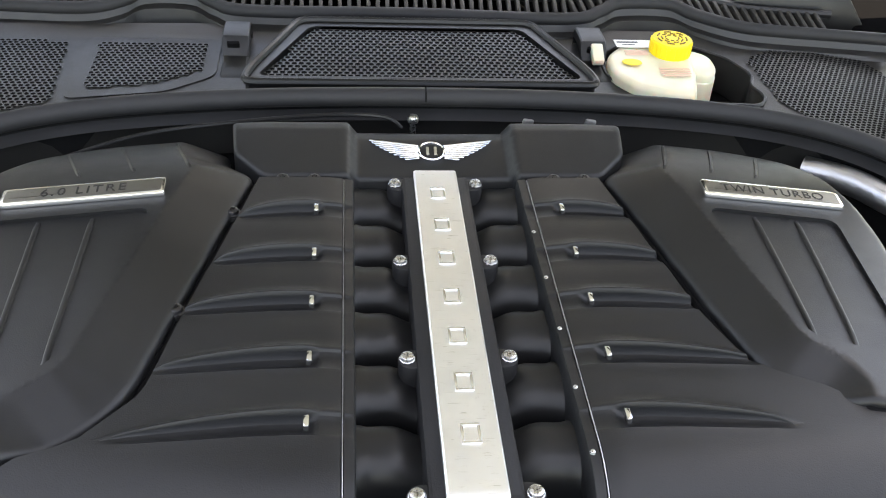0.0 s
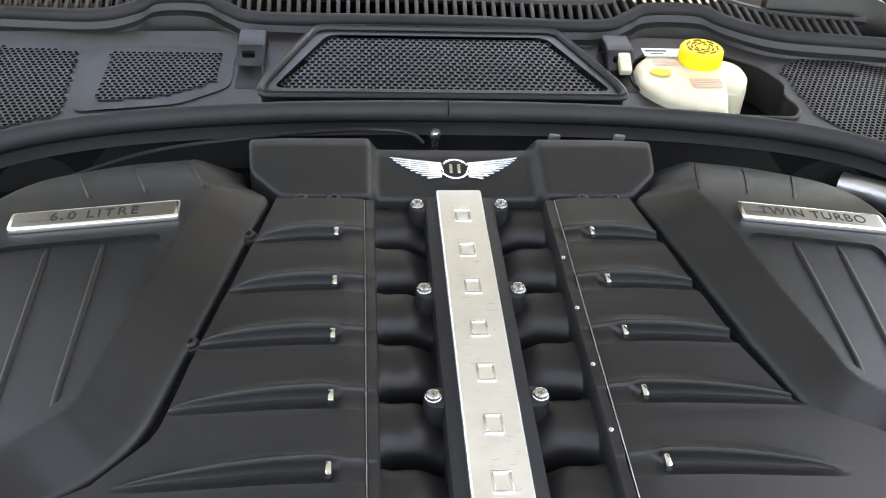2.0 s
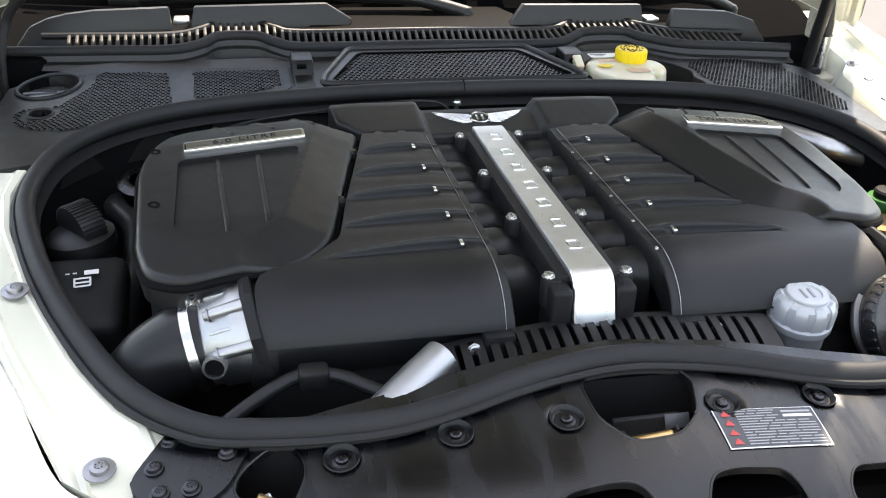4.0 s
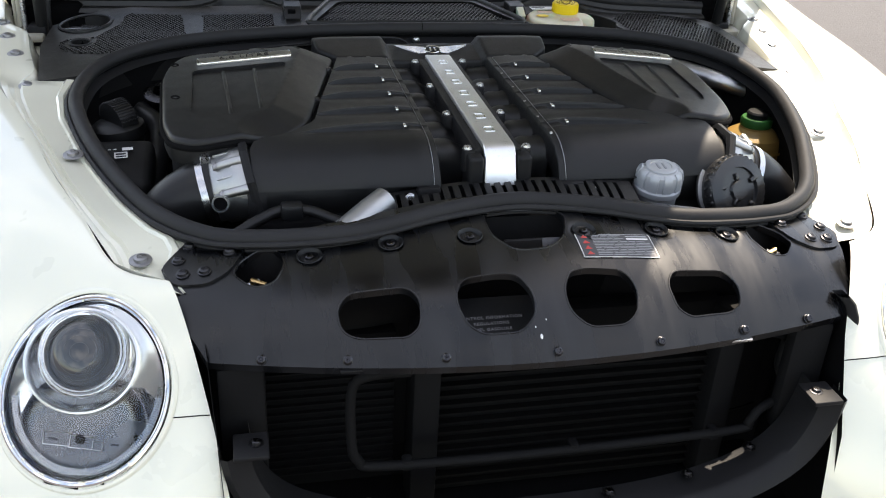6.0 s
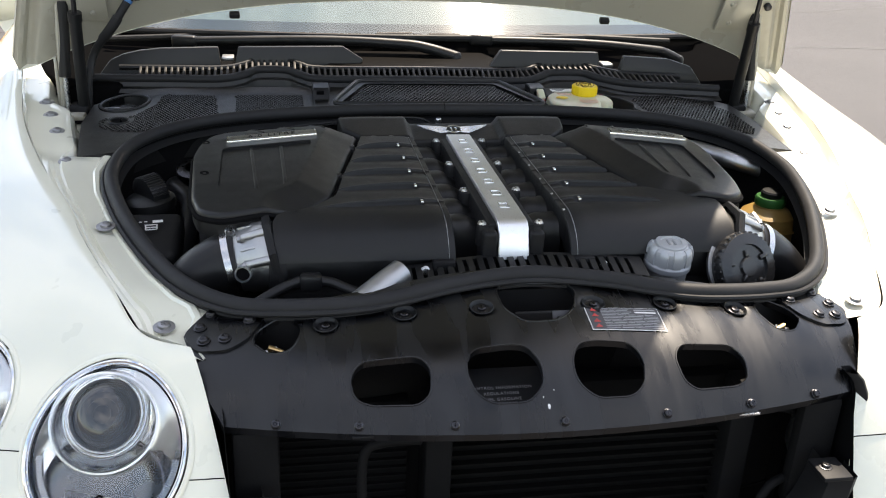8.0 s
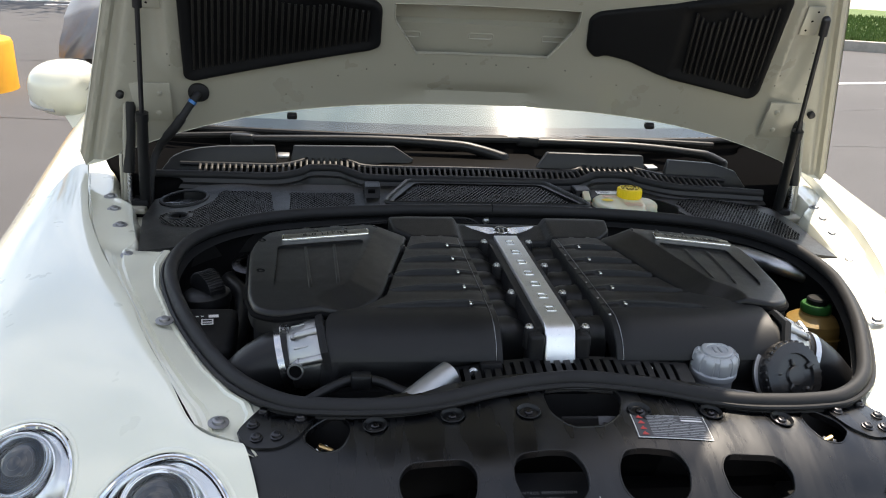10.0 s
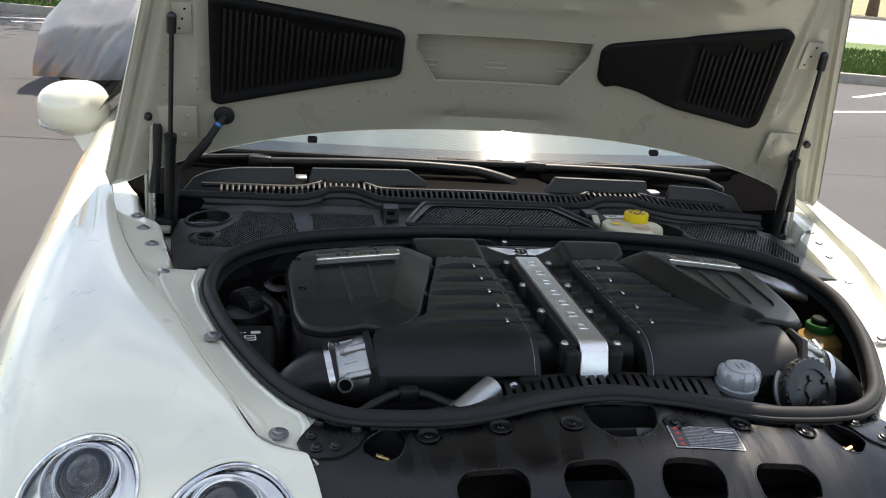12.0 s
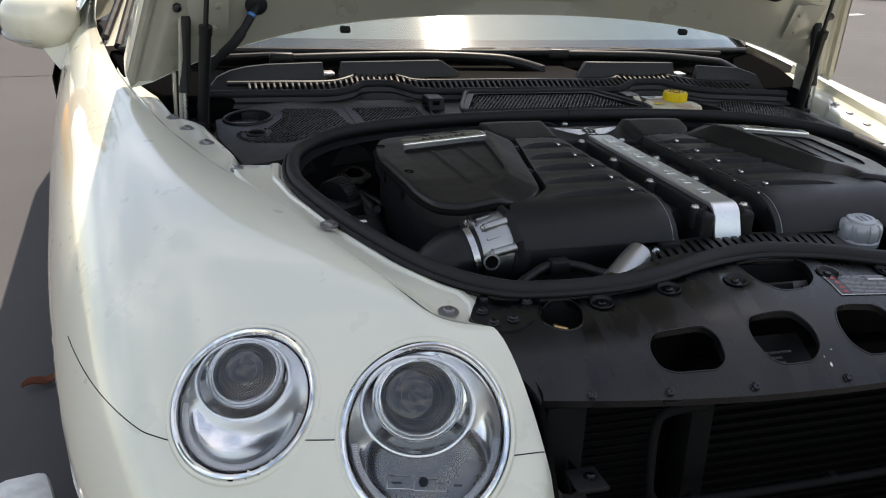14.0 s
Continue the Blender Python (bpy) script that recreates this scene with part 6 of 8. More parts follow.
def scuttle_cover(s):
    t = thing("scuttle_cover", "black plastic scuttle cover with perforated areas" if s < 0 else "black plastic scuttle cover with a large perforated area", "cover", "scuttle covers")
    out = [(0.0, 1.012), (0.0, 1.225), (0.55, 1.21), (0.625, 1.16), (0.63, 1.05), (0.605, 0.862), (0.55, 0.865), (0.523, 0.89), (0.47, 0.952), (0.37, 0.99), (0.2, 1.01)]
    out = [(x * s, y) for x, y in out]
    holes = []
    if s < 0:
        holes.append([(-0.568 + 0.042 * math.cos(a), 1.148 + 0.046 * math.sin(a)) for a in np.linspace(0, math.tau, 24, endpoint=False)])
        holes.append([(-0.565 + 0.016 * math.cos(a), 1.042 + 0.018 * math.sin(a)) for a in np.linspace(0, math.tau, 16, endpoint=False)])
    else:
        holes.append(rounded(WELL, 0.012, 3))
        holes.append([(0.578 + 0.02 * math.cos(a), 1.0 + 0.018 * math.sin(a)) for a in np.linspace(0, math.tau, 16, endpoint=False)])
    part("panel", sheet(out, cowl_lift, 0.012, holes, skirt=0.045), COWL, t)
    if s < 0:
        big = [(-0.502, 1.186), (-0.405, 1.176), (-0.394, 1.034), (-0.440, 1.012), (-0.515, 0.962), (-0.565, 0.982), (-0.596, 1.01), (-0.604, 1.055), (-0.592, 1.068), (-0.545, 1.068), (-0.528, 1.092), (-0.512, 1.12), (-0.508, 1.16)]
        small = [(-0.373, 1.176), (-0.245, 1.172), (-0.244, 1.104), (-0.288, 1.074), (-0.369, 1.056)]
        perforated("perforated_area", rounded(big, 0.006), cowl_lift, 0.0069, 0.0027, t, PERF, DARK, "", ((-0.565, 1.042, 0.026), (-0.568, 1.148, 0.056)))
        rim = rounded([(-0.386, 1.186), (-0.231, 1.182), (-0.230, 1.095), (-0.28, 1.058), (-0.386, 1.040)], 0.014)
        part("raised_border", sheet(rim, lambda x, y: cowl_lift(x, y) + 0.0015, 0.012, skirt=0.002), COWL, t)
        perforated("perforated_area", rounded(small, 0.006), lambda x, y: cowl_lift(x, y) + 0.0015, 0.0069, 0.0027, t, PERF, DARK)
        # filler cap sunk in the round opening
        m = Matrix.Translation((-0.568, 1.148, 0.816))
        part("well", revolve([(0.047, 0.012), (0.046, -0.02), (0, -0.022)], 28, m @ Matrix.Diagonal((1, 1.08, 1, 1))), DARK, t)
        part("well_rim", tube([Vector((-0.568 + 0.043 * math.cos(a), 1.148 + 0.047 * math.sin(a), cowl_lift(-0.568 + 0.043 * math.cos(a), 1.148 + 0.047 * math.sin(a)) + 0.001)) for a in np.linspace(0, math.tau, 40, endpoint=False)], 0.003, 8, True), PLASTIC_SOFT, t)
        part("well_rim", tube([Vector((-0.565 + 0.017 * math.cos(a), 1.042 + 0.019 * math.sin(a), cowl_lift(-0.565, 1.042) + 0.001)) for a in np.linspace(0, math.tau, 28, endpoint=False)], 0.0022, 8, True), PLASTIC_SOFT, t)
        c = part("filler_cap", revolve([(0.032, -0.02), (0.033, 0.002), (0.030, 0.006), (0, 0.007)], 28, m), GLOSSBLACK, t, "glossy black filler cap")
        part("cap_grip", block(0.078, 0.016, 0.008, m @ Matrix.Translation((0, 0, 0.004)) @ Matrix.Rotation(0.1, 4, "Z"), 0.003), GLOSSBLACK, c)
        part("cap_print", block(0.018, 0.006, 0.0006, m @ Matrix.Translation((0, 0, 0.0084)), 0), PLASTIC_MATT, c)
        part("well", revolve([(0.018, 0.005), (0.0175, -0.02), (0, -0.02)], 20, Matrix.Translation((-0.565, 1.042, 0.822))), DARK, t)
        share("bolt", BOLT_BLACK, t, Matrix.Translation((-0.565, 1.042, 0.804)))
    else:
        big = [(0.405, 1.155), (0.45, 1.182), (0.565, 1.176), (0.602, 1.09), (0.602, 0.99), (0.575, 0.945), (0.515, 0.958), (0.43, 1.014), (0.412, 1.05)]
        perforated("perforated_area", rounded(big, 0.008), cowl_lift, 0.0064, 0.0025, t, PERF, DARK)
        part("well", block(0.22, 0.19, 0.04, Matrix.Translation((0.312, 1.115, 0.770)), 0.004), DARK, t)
        part("well_rim", tube([Vector((x, y, cowl_lift(x, y) + 0.002)) for x, y in rounded(WELL, 0.012, 3)], 0.0022, 6, True), PLASTIC_SOFT, t)
    # clip of the intake frame: a level head and a tongue that slopes down to the front
    rows = []
    for y, z in ((1.190, 0.840), (1.190, 0.858), (1.187, 0.862), (1.160, 0.8625), (1.150, 0.8605), (1.144, 0.855), (1.136, 0.842), (1.128, 0.8385), (1.100, 0.8372), (1.092, 0.835)):
        w = 0.0155 if y > 1.14 else 0.0145
        rows.append([(s * 0.2115 + x, y, z - d) for x, d in ((-w, 0.012), (-w, 0.0016), (-w + 0.0016, 0), (w - 0.0016, 0), (w, 0.0016), (w, 0.012))])
    k = part("clip", loft(rows), PLASTIC_SOFT, t, "", 30)
    part("clip_slot", block(0.014, 0.004, 0.012, Matrix.Translation((s * 0.2115 - 0.002, 1.1415, 0.8520)) @ Matrix.Rotation(radians(28), 4, "X"), 0.001), DARK, k)
    return t


def intake_frame():
    t = thing("cabin_intake", "black trapezoid cabin air intake frame with honeycomb mesh", "air intake")
    outer = rounded([(-0.194, 1.034), (0.194, 1.034), (0.188, 1.066), (0.139, 1.189), (-0.139, 1.189), (-0.188, 1.066)], 0.014, 4)
    inner = rounded([(-0.180, 1.050), (0.180, 1.050), (0.126, 1.174), (-0.126, 1.174)], 0.012, 4)
    def top(x, y):
        return 0.860 + 0.03 * (y - 1.05)
    part("frame", sheet(outer, top, 0.012, [inner], skirt=0.03), PLASTIC_SOFT, t)
    bead = [Vector((x, y, top(x, y) + 0.001)) for x, y in resample(outer, 0.01)]
    part("bead", tube(bead, 0.0045, 8, True), PLASTIC_SOFT, t)
    ring = [Vector((x, y, top(x, y) - 0.001)) for x, y in resample(inner, 0.01)]
    rows = [ring, [Vector((p.x, p.y, 0.852 + 0.05 * (p.y - 1.05))) for p in ring]]
    part("inner_wall", loft(rows, True), PLASTIC_SOFT, t)
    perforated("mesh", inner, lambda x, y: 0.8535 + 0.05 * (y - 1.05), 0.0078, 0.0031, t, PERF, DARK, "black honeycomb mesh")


for s in (-1, 1):
    scuttle_cover(s)
intake_frame()


def brake_reservoir():
    t = thing("brake_fluid_reservoir", "white translucent brake fluid reservoir with a yellow screw cap", "reservoir")
    base = [(0.222, 1.135), (0.222, 1.09), (0.245, 1.058), (0.285, 1.040), (0.312, 1.040), (0.320, 1.07), (0.329, 1.10), (0.330, 1.14), (0.318, 1.162), (0.25, 1.168)]
    lobe = [(0.315, 1.108), (0.345, 1.100), (0.360, 1.118), (0.358, 1.148), (0.338, 1.162), (0.315, 1.162)]

    def shell(name, out, z, grow, skirt, edge, label=""):
        cx, cy = sum(p[0] for p in out) / len(out), sum(p[1] for p in out) / len(out)
        pts = rounded([(cx + (x - cx) * grow, cy + (y - cy) * grow) for x, y in out], 0.012, 4)
        return part(name, sheet(pts, lambda x, y: z + 0.05 * (y - 1.1), 0.006, skirt=skirt, edge=edge), MILK, t, label, 50)
    shell("body", base, 0.832, 1.0, 0.05, 0.005, "milky white translucent plastic body")
    shell("flange", base, 0.8345, 1.03, 0.004, 0.002)
    shell("upper_half", base, 0.8500, 0.955, 0.02, 0.007)
    shell("side_lobe", lobe, 0.845, 1.0, 0.012, 0.009)
    shell("lobe_foot", lobe, 0.832, 1.04, 0.04, 0.004)
    tag = part("paper_tag", block(0.085, 0.020, 0.0008, Matrix.Translation((0.283, 1.157, 0.8552)), 0), LABELWHITE, t, "white printed tag")
    for x, w in ((0.256, 0.026), (0.297, 0.012), (0.313, 0.018)):
        part("print_bar", block(w, 0.004, 0.0004, Matrix.Translation((x, 1.160, 0.8558)), 0), LABELGREY, tag)
        part("print_bar", block(w * 0.6, 0.002, 0.0004, Matrix.Translation((x, 1.153, 0.8558)), 0), LABELGREY, tag)
    m = Matrix.Translation((0.3045, 1.142, 0.849))
    cap = part("cap", revolve([(0.0225, 0), (0.0245, 0.002), (0.0248, 0.018), (0.0235, 0.0205), (0, 0.021)], 40, m), YELLOWCAP, t, "bright yellow screw cap with dark print")
    for r in (0.008, 0.0125, 0.0175):
        for k in range(7):
            a0 = k * math.tau / 7 + r * 80
            arc = [m @ Vector((r * math.cos(a0 + j * 0.1), r * math.sin(a0 + j * 0.1), 0.0212)) for j in range(6)]
            part("print", tube(arc, 0.0009, 5), INKBROWN, cap)
    for k in range(24):
        q = m @ Matrix.Rotation(k * math.tau / 24, 4, "Z") @ Matrix.Translation((0.0246, 0, 0.011))
        part("ridge", block(0.0012, 0.0026, 0.015, q, 0), YELLOWCAP, cap)
    part("yellow_mark", revolve([(0.012, 0), (0.0115, 0.0005), (0, 0.0006)], 24, Matrix.Translation((0.251, 1.112, 0.8522)) @ Matrix.Diagonal((1, 0.75, 1, 1))), YELLOWCAP, t)
    for k in range(4):
        part("red_print", block(0.036 - 0.004 * (k == 3), 0.0032, 0.0005, Matrix.Translation((0.298, 1.097 - 0.0052 * k, 0.8516 - 0.0003 * k)), 0), PALERED, t)
        part("red_print", block(0.028, 0.0018, 0.0005, Matrix.Translation((0.262, 1.141 - 0.0032 * k, 0.8535 - 0.0002 * k)), 0), PALERED, t)
    part("fitting", block(0.014, 0.026, 0.010, Matrix.Translation((0.2135, 1.132, 0.852)) @ Matrix.Rotation(radians(28), 4, "X"), 0.002), MILK, t, "cream tab")
    part("mark", revolve([(0.003, 0), (0, 0.001)], 10, Matrix.Translation((0.308, 1.035, 0.836)) @ Matrix.Rotation(radians(80), 4, "X")), GREENCAP, t)


m_ = Mat("milk_plastic", (0.66, 0.63, 0.52), 0.4, 0.0, Subsurface_Weight=0.3, Subsurface_Scale=0.01)
m_.set("Base Color", m_.mix(m_.ramp(m_.noise(30, 3), ((0.3, 0.0), (0.7, 1.0))), (0.66, 0.62, 0.47), (0.58, 0.53, 0.37)))
MILK = m_.m
YELLOWCAP = plastic("yellow_plastic", (0.75, 0.50, 0.02), 0.4, 900, 0.0002, 0.2)
INKBROWN = plain("brown_ink", (0.16, 0.10, 0.01), 0.6)
PALERED = plain("pale_red_print", (0.66, 0.45, 0.34), 0.55)
brake_reservoir()


def screen_point(u, v, side=1):
    """u across (-1..1), v up the screen (0..1)."""
    x = u * (0.79 - 0.17 * v)
    y = 1.392 + 0.86 * v - 0.06 * v * v + 0.235 * abs(u) ** 2.2 * (1 - 0.35 * v)
    z = 0.913 + 0.405 * v + 0.03 * v * v - 0.03 * abs(u) ** 2.5 + 0.012 * math.sin(math.pi * v)
    return Vector((x, y, z))


def scuttle_vanes():
    t = thing("scuttle_grille", "black scuttle panel with a long row of vertical vanes", "grille")
    # trough with its rubber front edge
    edge = spline([(-0.64, 1.235, 0.858), (-0.5, 1.222, 0.863), (-0.40, 1.215, 0.866), (-0.355, 1.225, 0.878), (-0.33, 1.245, 0.888), (-0.275, 1.245, 0.888), (-0.245, 1.225, 0.878), (-0.2, 1.212, 0.868), (0, 1.212, 0.868), (0.19, 1.205, 0.868), (0.235, 1.218, 0.878), (0.265, 1.235, 0.888), (0.33, 1.235, 0.888), (0.36, 1.215, 0.878), (0.42, 1.19, 0.866), (0.52, 1.18, 0.86), (0.61, 1.175, 0.853)], 5)
    edge = [Vector((p.x, p.y + 0.014, 0.856 + (p.z - 0.862) * 0.5)) for p in edge]
    part("dark_edge", tube(edge, 0.008, 10), RUBBER, t, "rubber edge strip")
    rows = [[p + Vector((0, -0.004, -0.005)) for p in edge], [p + Vector((0, -0.008, -0.014)) for p in edge], [p + Vector((0, -0.020, -0.016)) for p in edge], [Vector((p.x, p.y - 0.024, 0.832)) for p in edge]]
    part("front_face", loft(rows), COWL, t)
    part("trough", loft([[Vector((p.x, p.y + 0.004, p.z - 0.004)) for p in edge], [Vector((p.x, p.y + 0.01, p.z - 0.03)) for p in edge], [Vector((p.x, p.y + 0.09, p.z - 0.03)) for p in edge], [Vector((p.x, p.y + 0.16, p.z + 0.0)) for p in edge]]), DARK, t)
    xs = [p.x for p in edge]
    ys = [p.y for p in edge]
    zs = [p.z for p in edge]
    vane = mesh_of("vane", block(0.0048, 0.036, 0.010, None, 0.001), VANE, 30)
    x = -0.552
    while x < 0.53:
        y, z = float(np.interp(x, xs, ys)), float(np.interp(x, xs, zs))
        share("vane", vane, t, Matrix.Translation((x, y + 0.020, z + 0.0045)) @ Matrix.Rotation(radians(22), 4, "X") @ Matrix.Rotation(radians(12 if x > 0.2 else 0), 4, "Z"))
        x += 0.0118
    back = [Vector((p.x, p.y + 0.038, p.z + 0.0125)) for p in edge if -0.6 < p.x < 0.56]
    part("back_rail", tube(back, 0.0055, 8), PLASTIC_SOFT, t)
    # floor from the vanes to the foot of the glass, its deep shade put into the black
    us = np.linspace(-1, 1, 33)
    floor = [[Vector((0.74 * u, 1.225, 0.826)) for u in us], [Vector((0.77 * u, 1.31 + 0.12 * abs(u) ** 2.2, 0.838)) for u in us], [screen_point(u, 0.0) + Vector((0, -0.012, -0.035)) for u in us], [screen_point(u, 0.01) + Vector((0, 0, -0.010)) for u in us]]
    part("floor", loft(floor), SCUTTLESHADE, t)
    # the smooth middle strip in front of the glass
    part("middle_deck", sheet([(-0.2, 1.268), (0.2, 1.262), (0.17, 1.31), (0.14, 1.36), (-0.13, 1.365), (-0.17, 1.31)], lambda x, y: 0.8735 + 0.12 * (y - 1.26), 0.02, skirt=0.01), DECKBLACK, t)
    return t


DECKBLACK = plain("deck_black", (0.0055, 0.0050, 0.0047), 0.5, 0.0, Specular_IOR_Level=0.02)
# black plastic without reflection, so dark that it carries the scuttle's shade
SCUTTLESHADE = plain("scuttle_shade_black", (0.0040, 0.0040, 0.0042), 0.9, 0.0, Specular_IOR_Level=0.0)
VANE = plastic("vane_plastic", (0.028, 0.026, 0.024), 0.5, 900, 0.0002, 0.3, 0.25)
scuttle_vanes()


def scuttle_board(name_label, pts, y0):
    """A raised board in front of the wind screen; pts is its outline seen from the front."""
    t = thing("scuttle_board", name_label, "trim", "scuttle boards")
    pts = [(x, z - 0.010 if z < 0.8742 else z) for x, z in pts]
    bm = bmesh.new()
    face = [(x, y0 - 0.020 + 0.3 * (z - 0.864), z - 0.0025 + 0.756 * (z - 0.864)) for x, z in pts]
    front = [bm.verts.new(p) for p in face]
    back = [bm.verts.new((x, y + 0.018, z - 0.002)) for x, y, z in face]
    bm.faces.new(front)
    bm.faces.new(list(reversed(back)))
    n = len(pts)
    for i in range(n):
        bm.faces.new((front[i], front[(i + 1) % n], back[(i + 1) % n], back[i]))
    bmesh.ops.recalc_face_normals(bm, faces=bm.faces)
    bmesh.ops.bevel(bm, geom=bm.edges[:], offset=0.003, segments=2, affect="EDGES", profile=0.5)
    part("board", bm, COWL, t)


for pts in ([(-0.645, 0.8640), (-0.632, 0.8680), (-0.61, 0.8745), (-0.585, 0.8810), (-0.555, 0.8850), (-0.515, 0.8876), (-0.405, 0.8897), (-0.399, 0.8741), (-0.399, 0.8669)],
            [(-0.372, 0.8669), (-0.372, 0.8755), (-0.366, 0.8899), (-0.16, 0.8917), (-0.118, 0.8770), (-0.14, 0.8698), (-0.16, 0.8640), (-0.22, 0.8626), (-0.25, 0.8669)],
            [(0.13, 0.8741), (0.165, 0.8906), (0.374, 0.8892), (0.382, 0.8669), (0.25, 0.8669), (0.22, 0.8626), (0.16, 0.8640)],
            [(0.412, 0.8669), (0.415, 0.8755), (0.422, 0.8885), (0.52, 0.8856), (0.57, 0.8770), (0.60, 0.8640), (0.60, 0.8597)]):
    scuttle_board("raised matt black scuttle board before the wind screen", pts, 1.305 - 0.10 * max(0.0, pts[0][0]))
for x, y in ((-0.388, 1.315), (0.397, 1.28)):
    t_ = thing("washer_jet", "small grey metal washer jet between the boards", "washer jet", "washer jets")
    part("plate", block(0.024, 0.03, 0.008, Matrix.Translation((x, y + 0.012, 0.878)), 0.002), ALU, t_)


# ---- wind screen, wipers, cabin ----
def glass_mat(name, tint, rough=0.0):
    m = Mat(name, tint, rough, 0.0, Transmission_Weight=1.0, IOR=1.5)
    return m.m


WINDOW = Mat("screen_glass", (0.34, 0.66, 0.74), 0.045, 0.0, Transmission_Weight=1.0, IOR=1.95, Coat_Weight=0.3, Coat_Roughness=0.075, Coat_IOR=1.6).m
CLEAR = glass_mat("lamp_glass", (0.97, 0.98, 0.98))


def wind_screen():
    rows = [[screen_point(i / 20 - 1, j / 14) for i in range(41)] for j in range(15)]
    bm = loft(rows)
    if sum(f.normal.z for f in bm.faces) < 0:
        bmesh.ops.reverse_faces(bm, faces=bm.faces)
    t = thing("wind_screen", "curved tinted wind screen reflecting sky and clouds", "windscreen")
    g = part("glass", bm, WINDOW, t)
    g.visible_shadow = False
    rim = [screen_point(i / 20 - 1, 0.0) + Vector((0, -0.006, -0.002)) for i in range(41)]
    part("lower_seal", tube(rim, 0.007, 8), RUBBER, t)
    band = [[screen_point(i / 20 - 1, v) + Vector((0, 0.004, -0.006)) for i in range(41)] for v in (0.0, 0.022, 0.044)]
    part("black_band", loft(band), FRIT, t)
    for s in (-1, 1):
        side = [screen_point(s, v / 10) + Vector((s * 0.004, 0, 0.002)) for v in range(11)]
        part("side_seal", tube(side, 0.009, 8), RUBBER, t)


for s in (-1, 1):
    t_ = thing("scuttle_end", "black plastic end piece beside the wind screen", "cover", "scuttle end pieces")
    out_ = [(0.585, 1.215), (0.665, 1.20), (0.735, 1.30), (0.785, 1.45), (0.815, 1.66), (0.76, 1.66), (0.70, 1.53), (0.60, 1.44), (0.565, 1.36)]
    out_ = out_ if s > 0 else mirrored(out_)
    # the end piece takes the same shaded black
    part("panel", sheet(rounded(out_, 0.02, 3), lambda x, y: 0.846 + 0.06 * (y - 1.2), 0.02, skirt=0.03, edge=0.008), SCUTTLESHADE, t_)


FRIT = plain("printed_black_band", (0.012, 0.011, 0.011), 0.7)
INTERIOR = earth("cabin_leather", (0.10, 0.10, 0.10), (0.075, 0.075, 0.075), 40, 0.7, 0.001)
wind_screen()


